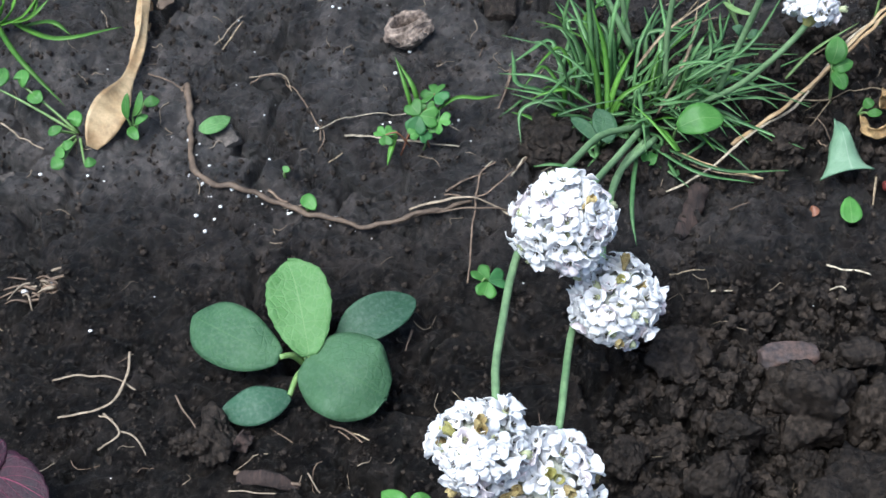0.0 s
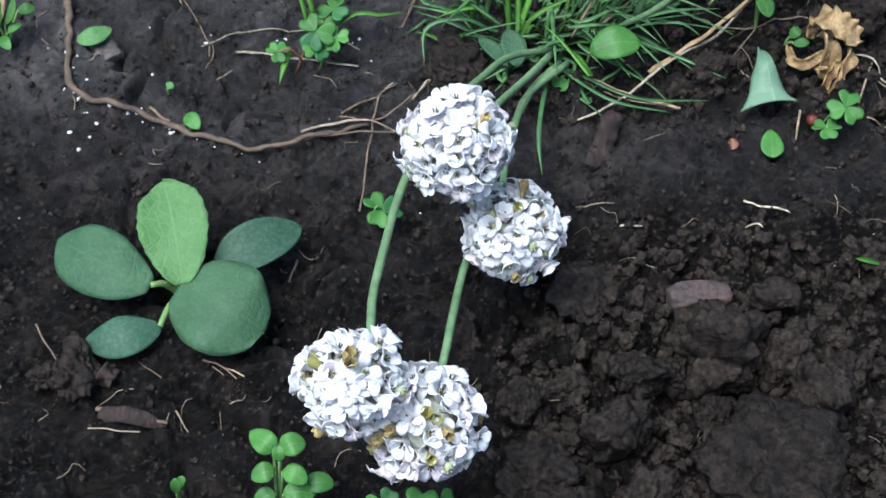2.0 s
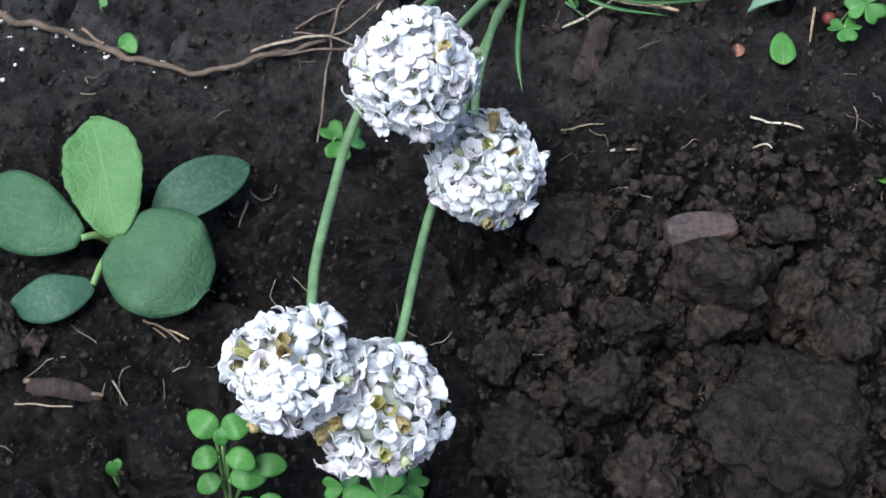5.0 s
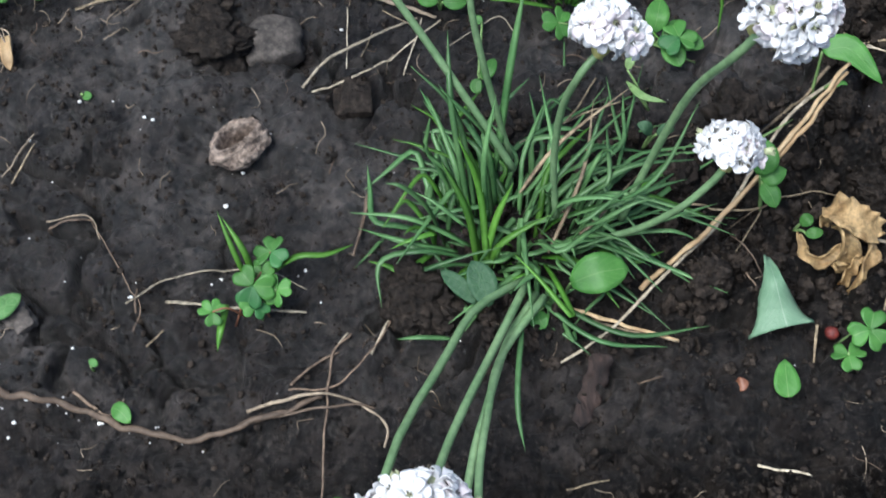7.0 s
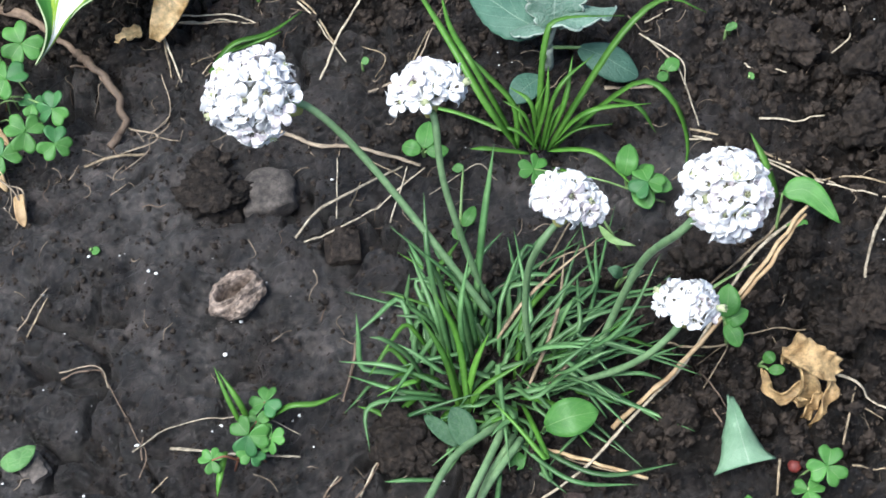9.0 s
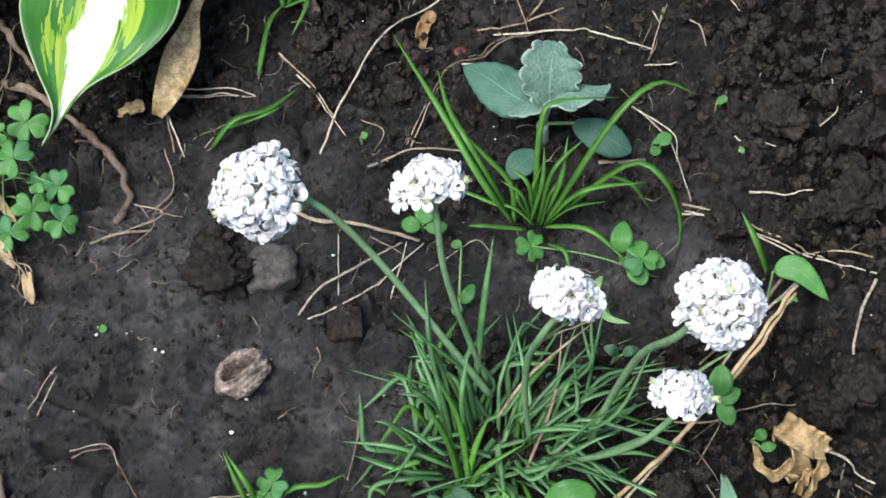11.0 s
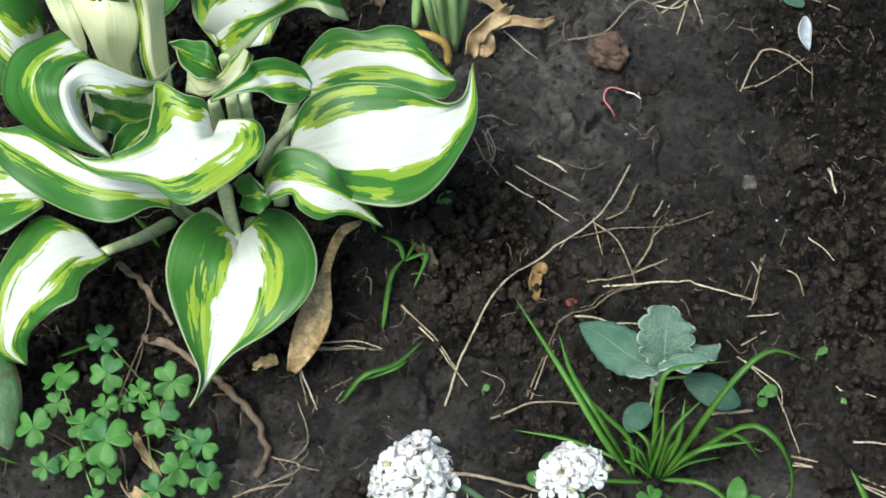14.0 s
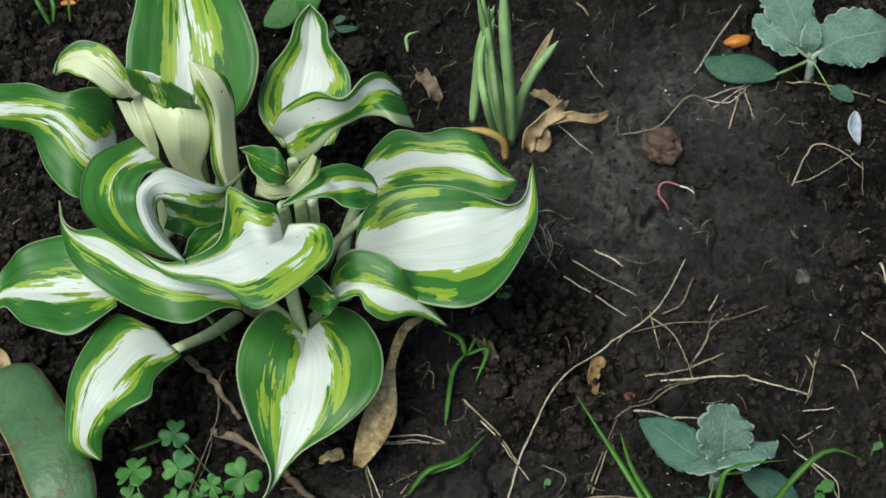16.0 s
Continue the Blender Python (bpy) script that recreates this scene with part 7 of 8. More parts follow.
# around the stone and the grass tuft
stick([(0.0462, 0.1433, 0), (0.063, 0.1369, 0.002), (0.0819, 0.1288, 0.002), (0.0978, 0.1238, -0)], .0020, PALE_TWIG, "stick", "pale dry stick beside the grey stone", "stick", "sticks")
stick([(0.1635, 0.1464, 0), (0.1801, 0.1458, 0)], .0020, PALE_TWIG, "stick", "short pale stick under the grass", "stick", "sticks")
stick([(0.0719, 0.056, 0), (0.0669, 0.0378, 0)], .0012, TWIG, "stick", "short brown stick by the thrift", "stick", "sticks")
for pts, r in (([(0.0541, 0.0994, 0), (0.0616, 0.1075, 0.002), (0.0773, 0.1144, 0.003), (0.0914, 0.1233, -0)], .0013), ([(0.0571, 0.097, -0), (0.0781, 0.106, 0.001), (0.099, 0.1223, 0)], .0009), ([(0.0857, 0.1029, 0), (0.0908, 0.1156, 0), (0.093, 0.124, 0)], .0007), ([(0.0728, 0.1086, 0), (0.0771, 0.1174, 0)], .0006), ([(0.0697, 0.1292, 0), (0.0682, 0.1048, 0)], .0006),
               ([(0.0587, 0.1992, 0), (0.0679, 0.1836, 0), (0.0748, 0.172, 0)], .0008), ([(0.0091, 0.192, 0), (0.0161, 0.1693, 0)], .0010), ([(0.0153, 0.1979, -0), (0.0325, 0.1957, 0.001), (0.0436, 0.1917, 0)], .0010), ([(-0.0178, 0.1373, 0), (-0.0067, 0.1382, 0.001), (0.0034, 0.1396, 0)], .0016), ([(-0.0356, 0.0753, 0), (-0.0283, 0.0873, 0)], .0009),
               ([(0.0005, 0.0295, 0), (0.0124, 0.0363, 0.002), (0.0267, 0.038, 0.003), (0.0408, 0.0363, 0.003), (0.0528, 0.0296, 0)], .0007), ([(0.0116, 0.031, 0), (0.0297, 0.0262, 0.001), (0.0525, 0.0225, 0)], .0013), ([(0.0064, 0.016, 0), (0.0112, 0.021, 0)], .0007), ([(0.0703, 0.0069, 0), (0.0768, 0.0208, 0)], .0010), ([(0.0593, 0.0085, 0), (0.0639, 0.0144, 0)], .0008),
               ([(0.2229, 0.0912, 0), (0.2002, 0.0726, 0.003), (0.1751, 0.0419, 0.008), (0.1557, 0.0229, 0.01), (0.139, 0.0093, 0.006), (0.1226, 0.0002, 0.001)], .0014), ([(0.2176, 0.0924, 0), (0.2034, 0.0786, 0.001), (0.1843, 0.0642, 0.002)], .0014), ([(0.1262, 0.016, 0), (0.1407, 0.0094, 0.004), (0.1557, 0.0017, 0.003)], .0010),
               ([(0.1599, 0.0279, 0), (0.1692, 0.0272, 0.002), (0.1775, 0.0323, 0)], .0009), ([(0.1666, 0.0485, 0), (0.1863, 0.046, 0.004), (0.1974, 0.048, 0.002), (0.2137, 0.0486, 0)], .0010), ([(0.1892, 0.124, -0), (0.212, 0.1145, 0.002), (0.2288, 0.1046, 0.002), (0.2504, 0.0977, 0)], .0012),
               ([(0.1897, 0.1216, 0), (0.2079, 0.1128, 0.002), (0.2261, 0.1014, 0.003), (0.2483, 0.0888, 0)], .0010), ([(0.1883, 0.1213, -0), (0.2012, 0.1164, 0), (0.2198, 0.1063, 0.002), (0.2336, 0.0995, 0)], .0010), ([(0.2139, 0.1283, 0), (0.2351, 0.125, 0)], .0011), ([(0.2131, 0.1516, 0), (0.2175, 0.1471, 0), (0.2261, 0.1438, -0)], .0009),
               ([(0.2435, 0.1513, 0), (0.251, 0.1571, -0), (0.2512, 0.1697, -0)], .0008), ([(0.1815, 0.1675, 0), (0.189, 0.1544, 0.006), (0.1908, 0.143, 0.008), (0.1921, 0.1241, 0.002)], .0009), ([(0.2183, 0.0305, 0), (0.2259, 0.0242, 0), (0.2319, 0.0186, 0)], .0011), ([(0.2152, 0.0065, 0), (0.2182, 0.014, 0.002), (0.2229, 0.0246, 0)], .0009),
               ([(0.2178, 0.0233, 0), (0.2304, 0.0152, 0)], .0007), ([(0.2479, 0.0873, 0), (0.2399, 0.0754, 0.002), (0.2346, 0.061, 0.003), (0.2406, 0.0558, 0)], .0014), ([(0.2266, 0.0427, 0), (0.2381, 0.0452, 0)], .0006), ([(0.0835, 0.1565, 0), (0.0896, 0.1581, 0)], .0008), ([(0.0806, 0.1261, 0), (0.0872, 0.1216, 0.002), (0.0925, 0.1177, 0)], .0006),
               ([(0.1448, 0.0931, 0), (0.1379, 0.082, 0.006), (0.1323, 0.0732, 0.008)], .0009), ([(0.13, 0.0779, 0), (0.1509, 0.0836, 0.004)], .0008), ([(0.1768, 0.0301, 0), (0.1877, 0.0443, 0.004), (0.1781, 0.0406, 0.006)], .0006), ([(0.2162, -0.0005, 0), (0.2265, -0.0013, 0)], .0008), ([(0.1962, 0.0051, 0), (0.1938, -0.0054, 0)], .0010),
               ([(0.1227, 0.1137, 0), (0.1156, 0.1192, -0), (0.0996, 0.1111, 0)], .0006), ([(0.0809, 0.0106, 0), (0.0845, 0.0129, 0)], .0006)):
    stick(pts, r)
for pts, r in (([(0.1782, 0.0386, 0), (0.1802, 0.0293, 0.003), (0.1842, 0.0231, 0)], .0008), ([(0.1796, 0.0241, 0), (0.1821, 0.0163, 0)], .0008), ([(-0.0246, 0.0597, 0), (-0.0155, 0.06, 0), (-0.0116, 0.0611, 0.001), (-0.0101, 0.0589, 0.001), (0.0013, 0.0356, 0), (0.0042, 0.0296, 0), (0.0025, 0.0214, 0)], .0009), ([(0.0031, 0.0275, 0), (0.0034, 0.0354, 0)], .0008)):
    stick(pts, r, TWIG, "twig", "thin brown twig lying on the soil", "twig", "twigs")
# fine root hairs below the hosta
for pts in ([(0.0086, 0.1743, 0), (0.0119, 0.1608, 0.001), (0.0099, 0.1538, 0.001), (0.0018, 0.1484, 0)], [(0.0117, 0.1566, -0), (0.0052, 0.1477, 0.002), (0.0045, 0.1403, 0.001), (-0.0049, 0.1328, -0)], [(0.0028, 0.1459, 0), (0.0003, 0.1496, 0.002), (-0.0033, 0.1534, 0)], [(0.0156, 0.143, 0), (0.0082, 0.1462, 0.002), (0.0042, 0.1469, 0)], [(-0.0412, 0.133, 0), (-0.0384, 0.1229, 0.001), (-0.0413, 0.1172, 0)], [(-0.0455, 0.1406, 0), (-0.0422, 0.1279, 0.001), (-0.0429, 0.1219, 0), (-0.0385, 0.1179, -0)]):
    stick(pts, .0005, PALE_TWIG, "root", "fine dry root hair on the soil", "root", "dry roots")
# brown roots at the hosta
for pts, r in (([(-0.0237, 0.1899, 0), (-0.0157, 0.1785, 0.002), (-0.0076, 0.1659, 0.003), (-0.0037, 0.1539, 0.002), (-0.0076, 0.1436, -0)], .0036), ([(-0.0607, 0.2474, -0), (-0.0491, 0.2301, 0.003), (-0.0399, 0.2143, 0)], .0030), ([(-0.0505, 0.2089, 0), (-0.0421, 0.2029, 0.002), (-0.0308, 0.1985, 0)], .0026), ([(-0.0237, 0.1799, 0), (-0.0172, 0.181, 0)], .0011),
               ([(-0.0609, 0.2469, 0), (-0.0507, 0.2314, 0.003), (-0.0387, 0.2127, 0)], .0030), ([(-0.0505, 0.2097, 0), (-0.036, 0.2005, 0.003), (-0.0187, 0.1843, 0), (-0.0103, 0.1708, 0)], .0030)):
    stick(pts, r, TWIG, "root", "thick brown root at the surface of the soil", "root", "dry roots", flat=0.9, lumps=0.35, sides=8)
for pts, r in (([(-0.0463, 0.2209, 0), (-0.0541, 0.1973, 0.002), (-0.0611, 0.1793, 0), (-0.0574, 0.1452, 0)], .0008), ([(-0.0452, 0.2377, 0), (-0.0488, 0.2131, 0.002), (-0.0624, 0.1831, 0)], .0008), ([(-0.0583, 0.1715, 0), (-0.0521, 0.1624, 0.002), (-0.0438, 0.1529, 0)], .0007), ([(-0.0542, 0.1448, 0), (-0.0487, 0.1348, 0), (-0.0387, 0.1304, 0.002), (-0.0376, 0.1177, 0)], .0009)):
    stick(pts, r, PALE_TWIG, "twig", "thin pale twig among wood sorrel", "twig", "twigs")
# the long root on the crust and its neighbours
stick([(-0.0469, 0.0551, 0), (-0.0444, 0.0427, 0.001), (-0.0427, 0.0288, 0.001), (-0.0396, 0.0113, 0.001), (-0.0308, 0.0029, 0), (-0.0125, -0.0014, 0.001), (0.0032, -0.0094, -0), (0.0187, -0.0138, 0.001), (0.0378, -0.0106, 0), (0.0561, -0.0053, 0.001)], .0026, TWIG, "root", "long brown root with white grains on the crust", "root", "dry roots", flat=0.85, lumps=0.4, sides=8)
for pts, r in (([(-0.0141, 0.0044, 0), (-0.0088, -0.0006, 0), (0.0003, -0.0079, -0)], .0013), ([(0.0301, -0.0115, 0), (0.0493, -0.0093, 0.002), (0.0646, -0.0082, 0.003), (0.0704, -0.0088, 0)], .0010), ([(-0.0616, 0.0607, 0), (-0.0544, 0.0576, 0), (-0.0465, 0.0508, 0)], .0008), ([(-0.0453, 0.0508, 0), (-0.0483, 0.0523, 0), (-0.0469, 0.0557, 0)], .0010),
               ([(0.0647, 0.014, 0), (0.0594, 0.0074, 0.001), (0.0565, -0.0124, 0.001), (0.054, -0.0394, 0)], .0010), ([(0.0471, -0.0013, -0), (0.0554, 0.0058, 0), (0.0614, 0.0083, 0)], .0010), ([(0.0465, -0.0025, 0), (0.0591, -0.0019, 0.002), (0.0701, 0.0068, 0.002), (0.0781, 0.0222, 0)], .0008), ([(0.0721, 0.0589, 0), (0.0671, 0.0378, 0)], .0011),
               ([(-0.0378, -0.0813, 0), (-0.0313, -0.092, 0.002), (-0.0253, -0.1012, 0)], .0008), ([(-0.0175, -0.1084, 0), (-0.0079, -0.1111, 0.001), (0.0026, -0.1138, 0)], .0019), ([(0.0107, -0.0925, 0), (0.0156, -0.0958, 0.002), (0.0207, -0.1001, 0)], .0008), ([(0.0134, -0.0946, 0), (0.0166, -0.098, 0)], .0006), ([(0.0358, -0.0581, 0), (0.0337, -0.0657, 0)], .0009)):
    stick(pts, r, TWIG, "twig", "thin brown twig lying on the crust", "twig", "twigs", lumps=0.25)
for pts, r in (([(-0.0388, 0.0781, 0), (-0.0291, 0.0916, 0)], .0008), ([(-0.0773, -0.0728, 0), (-0.0669, -0.072, 0.001), (-0.0567, -0.0745, 0.002), (-0.0501, -0.0784, 0)], .0010), ([(-0.0534, -0.0647, 0), (-0.0539, -0.0761, 0.002), (-0.0589, -0.0849, 0.002), (-0.0738, -0.0871, 0)], .0011), ([(-0.059, -0.0871, 0), (-0.0532, -0.0945, 0.001), (-0.0598, -0.0986, 0)], .0009), ([(-0.0535, -0.0939, 0), (-0.0484, -0.096, 0), (-0.0448, -0.1009, 0)], .0008),
               ([(-0.0561, -0.0892, 0), (-0.0607, -0.0871, 0)], .0008), ([(-0.1123, 0.0381, 0), (-0.1055, 0.0338, 0), (-0.0953, 0.0264, 0)], .0009), ([(-0.0856, -0.0997, 0), (-0.0775, -0.105, 0.002), (-0.0724, -0.1023, 0)], .0006), ([(0.0046, -0.1101, 0), (0.0087, -0.116, 0)], .0007), ([(-0.0246, 0.0619, 0), (-0.012, 0.0621, 0.001), (-0.0086, 0.0543, 0)], .0007), ([(-0.0186, -0.1155, 0), (-0.0043, -0.1163, 0)], .0007)):
    stick(pts, r, PALE_TWIG, "twig", "pale branching twig on damp soil", "twig", "twigs", lumps=0.25)
for pts, r in (([(0.1196, -0.0383, 0), (0.1315, -0.0367, 0)], .0008), ([(0.1323, -0.0464, 0), (0.1411, -0.0439, 0)], .0009), ([(0.1711, -0.0366, 0), (0.1852, -0.0406, 0)], .0010), ([(0.1675, -0.0512, 0), (0.1746, -0.0523, 0)], .0008), ([(0.1687, -0.0472, 0), (0.1727, -0.0483, 0.002), (0.1744, -0.0496, 0)], .0009), ([(0.1541, -0.0818, 0), (0.1653, -0.0749, 0)], .0009),
               ([(0.1653, -0.0749, 0), (0.1641, -0.0799, 0)], .0008), ([(0.1656, -0.103, 0), (0.1716, -0.1099, 0)], .0008), ([(0.1546, -0.1158, 0), (0.1642, -0.1182, 0)], .0005), ([(0.1645, -0.1169, 0), (0.1762, -0.1152, 0)], .0006), ([(0.1534, -0.1129, 0), (0.16, -0.1113, 0.002), (0.1653, -0.1121, 0)], .0005), ([(0.0481, -0.0819, 0), (0.0532, -0.0862, 0)], .0004),
               ([(0.1739, -0.1196, 0), (0.1805, -0.12, 0.002), (0.1847, -0.1237, 0)], .0006), ([(0.1601, -0.1461, 0), (0.1642, -0.1388, 0)], .0008), ([(0.0168, -0.096, 0), (0.0228, -0.0994, 0)], .0008)):
    stick(pts, r)


# golden straws leaning across the thrift
for pts, r in (([(0.148, 0.02, 0.006), (0.178, 0.042, 0.016), (0.198, 0.06, 0.02), (0.218, 0.081, 0.018)], .0019), ([(0.178, 0.043, 0.014), (0.199, 0.059, 0.018), (0.217, 0.079, 0.016)], .0017), ([(0.126, 0.015, 0.004), (0.141, 0.01, 0.006), (0.156, 0.002, 0.003)], .0017)):
    stick(pts, r, HUSK_PALE, "straw", "golden dry straw leaning across the thrift leaves", "straw", "dry straws", flat=0.45)
# hair roots beside the hosta and round the silver seedling
for pts, r in (([(0.094, 0.297), (0.103, 0.296)], .0009), ([(0.091, 0.286), (0.094, 0.274), (0.099, 0.265)], .0008), ([(0.102, 0.29), (0.096, 0.284), (0.097, 0.275)], .0006), ([(0.091, 0.235), (0.095, 0.238), (0.099, 0.236), (0.1, 0.232)], .0009), ([(0.034, 0.227), (0.041, 0.224), (0.041, 0.216)], .0007),
               ([(0.095, 0.288), (0.098, 0.276), (0.094, 0.266)], .0006), ([(-0.002, 0.152), (0.008, 0.145), (-0.013, 0.137)], .0008), ([(-0.062, 0.157), (-0.057, 0.143), (-0.041, 0.129), (-0.037, 0.117)], .0009), ([(0.016, 0.195), (0.043, 0.191)], .0008), ([(0.098, 0.161), (0.11, 0.184)], .0008),
               ([(0.082, 0.156), (0.1, 0.158), (0.116, 0.155)], .0012), ([(0.035, -0.007), (0.054, -0.005), (0.065, -0.007), (0.073, -0.014), (0.072, -0.02)], .0012)):
    stick([(x, y, 0.0005 + 0.002 * (0 < k < len(pts) - 1)) for k, (x, y) in enumerate(pts)], r, PALE_TWIG, "root", "thin pale dead root on the soil", "root", "dead roots", lumps=0.3)


def root_clump(at):
    rng = random.Random(12)
    t = thing("root_clump", on(at), "clump of dry pale roots with white grains on damp soil", "root clump")
    c = on(at, .002)
    for k in range(44):
        a = rng.uniform(-0.7, 0.7) + (math.pi if k % 2 else 0)
        ln = rng.uniform(.003, .013)
        d = Vector((math.cos(a), math.sin(a) * 0.6, 0))
        s = c + Vector((rng.gauss(0, .004), rng.gauss(0, .0025), rng.uniform(-.001, .002)))
        bm = bmesh.new()
        tube(bm, spline([s, s + d * ln * 0.5 + Vector((0, rng.gauss(0, .001), rng.uniform(0, .002))), s + d * ln + Vector((0, rng.gauss(0, .002), -.001))], 5), rng.uniform(.0004, .0010), .0003, 5, 0.8, 0.4)
        part("rootlet", bm, TWIG if k % 3 else PALE_TWIG, t)
    for k in range(7):
        bm = bmesh.new()
        lump(bm, c + Vector((rng.gauss(0, .008), rng.gauss(0, .003), .0015)), (.0012, .001, .0009), k, 0.3, 1)
        part("grain", bm, PERLITE if k % 2 else CLOD, t)


root_clump((-0.0839, -0.0364, 0))
root_clump((-0.064, 0.1231, 0))


def litter():
    """Hair roots and chaff, too fine to count."""
    rng = random.Random(31)
    for name, material, count, label in (("hair_roots", PALE_TWIG, 950, "fine pale hair roots strewn over the soil"), ("chaff", TWIG, 220, "fine brown chaff strewn over the soil")):
        bm = bmesh.new()
        for _ in range(count):
            x, y = rng.uniform(-0.16, 0.28), rng.uniform(-0.14, 0.46)
            if y < 0.1 and rng.random() < 0.6:
                continue
            a, ln = rng.uniform(0, 6.3), rng.uniform(.003, .012)
            pts, q = [], Vector((x, y, 0))
            for k in range(4):
                pts.append(on((q.x, q.y, 0), .0004 + .0008 * rng.random()))
                q = q + Vector((math.cos(a), math.sin(a), 0)) * ln / 3
                a += rng.gauss(0, 0.6)
            tube(bm, spline(pts, 5), rng.uniform(.00013, .00030), .0001, 3, 1.0, 0.0, False)
        tagged(mesh_ob(name, bm, material), label, "plant litter", kind="stuff")


litter()


# ---- dry leaves ----
def dry_leaf(mids, label, material=HUSK, at=None, name="dry_leaf", kind="strap"):
    p0 = Vector(at or mids[0][0][0])
    t = thing(name, on((p0.x, p0.y, 0)), label, "dry leaf", "dry leaves")
    for k, (mid, w, face, kw) in enumerate(mids):
        bm = bmesh.new()
        leaf_blade(bm, [on(p) for p in mid], w, face, kw.pop("kind", kind), nu=20, nv=8, thick=0.0006, phase=k * 2.0, **kw)
        part("blade", bm, material, t)
    return t


dry_leaf([([(-0.0673, 0.1196, 0.004), (-0.0655, 0.0946, 0.006), (-0.0653, 0.069, 0.007), (-0.0681, 0.0486, 0.007), (-0.0719, 0.0333, 0.007), (-0.0765, 0.0219, 0.001)], .0132, (0.2, -0.3, 1), dict(kind="club", cup=22, ruffle=.0008, waves=3, twist=(45, 5))),
          ([(-0.0673, 0.1196, 0.004), (-0.0668, 0.0926, 0.005), (-0.0656, 0.0741, 0.005), (-0.0688, 0.0555, 0.003)], .0052, (0.5, -0.3, 1), dict(cup=-40, ruffle=.001, waves=3))],
         "long tan shrivelled leaf lying on the soil", HUSK_PALE)
dry_leaf([([(0.0405, 0.2445, 0.014), (0.0322, 0.2350, 0.022), (0.0262, 0.2165, 0.026), (0.0208, 0.1985, 0.024), (0.0085, 0.1825, 0.008)], .0128, (0.25, -0.3, 1), dict(kind="club", cup=24, ruffle=.0009, waves=4, twist=(12, -8))),
          ([(0.0023, 0.1917, 0.005), (-0.0023, 0.1909, 0.004), (-0.0078, 0.1903, 0.001)], .0052, (0, -0.3, 1), dict(cup=40, ruffle=.001, waves=3))],
         "long tan dried leaf with a spotted end under the hosta", HUSK_SPOTTED)
dry_leaf([([(0.2045, 0.0367, 0.014), (0.2083, 0.0307, 0.018), (0.2131, 0.0281, 0.016), (0.218, 0.0281, 0.012)], .0098, (0.1, -0.5, 0.9), dict(cup=45, ruffle=.0014, waves=5)),
          ([(0.2068, 0.0332, 0.012), (0.2073, 0.0275, 0.012), (0.2077, 0.0238, 0.009), (0.2036, 0.0237, 0.005)], .0070, (0.2, -0.5, 0.9), dict(cup=70, ruffle=.002, waves=2)),
          ([(0.2154, 0.0275, 0.01), (0.2138, 0.0225, 0.009), (0.2111, 0.019, 0.005), (0.2079, 0.0162, 0.001)], .0052, (0.2, -0.5, 0.9), dict(cup=80, ruffle=.0014, waves=2, twist=(0, 50))),
          ([(0.2118, 0.0241, 0.008), (0.209, 0.0212, 0.005), (0.2066, 0.0196, 0.002)], .0040, (0.2, -0.5, 0.9), dict(cup=80, ruffle=.001)),
          ([(0.2077, 0.0269, 0.008), (0.2007, 0.024, 0.008), (0.1981, 0.029, 0.006), (0.1971, 0.0359, 0.003)], .0046, (0.2, -0.5, 0.9), dict(cup=80, ruffle=.001)),
          ([(0.2068, 0.038, 0.012), (0.2036, 0.0355, 0.01), (0.2036, 0.0351, 0.005)], .0040, (0.2, -0.5, 0.9), dict(cup=60, ruffle=.001))],
         "crumpled golden-tan dry leaf among straws", HUSK_GOLD)
dry_leaf([([(0.0943, 0.334, 0.001), (0.0989, 0.3369, 0.01), (0.1101, 0.3431, 0.012), (0.1155, 0.3544, 0.008)], .0080, (0.3, -0.5, 0.8), dict(cup=60, ruffle=.002, waves=3)),
          ([(0.1045, 0.3407, 0.008), (0.1161, 0.3404, 0.01), (0.1265, 0.3418, 0.006), (0.135, 0.3503, 0.003)], .0048, (0, -0.5, 1), dict(cup=50, ruffle=.001, waves=3)), ([(0.0957, 0.3347, 0.001), (0.102, 0.3329, 0.004), (0.1043, 0.3392, 0.008)], .0070, (0.2, -0.5, 0.8), dict(cup=-50, ruffle=.002)),
          ([(0.0975, 0.3653, 0.01), (0.1024, 0.3713, 0.014), (0.1157, 0.3922, 0.012)], .0040, (0.1, -0.6, 0.8), dict(cup=40)), ([(0.1109, 0.3495, 0.008), (0.1067, 0.3569, 0.008), (0.1009, 0.363, 0.006)], .0050, (0.1, -0.6, 0.8), dict(cup=40, ruffle=.001))],
         "crumpled tan dry leaves beside the bulb", HUSK_PALE)
dry_leaf([([(0.1091, 0.2216, 0.005), (0.1062, 0.2127, 0.006), (0.1064, 0.2044, 0.001)], .0058, (0.1, -0.5, 1), dict(cup=60, ruffle=.0012)), ([(0.1069, 0.2219, 0.005), (0.1104, 0.2195, 0.007), (0.1114, 0.217, 0.004)], .0040, (0, -0.4, 1), dict(cup=-40))],
         "small curled ochre dry leaf on the soil")
dry_leaf([([(0.135, -0.0002, 0.007), (0.1309, -0.0086, 0.006), (0.1255, -0.02, 0.002)], .0072, (0.2, -0.3, 1), dict(cup=-45, ruffle=.0014, waves=4))], "dark brown curved bark chip under the thrift", BARK, name="bark_chip")
dry_leaf([([(-0.0166, -0.1103, 0.002), (-0.0076, -0.1126, 0.003), (0.0023, -0.1143, 0.001)], .0050, (0, -0.3, 1), dict(cup=-50, ruffle=.0006))], "narrow brown bark strip on damp soil", BARK, name="bark_chip")
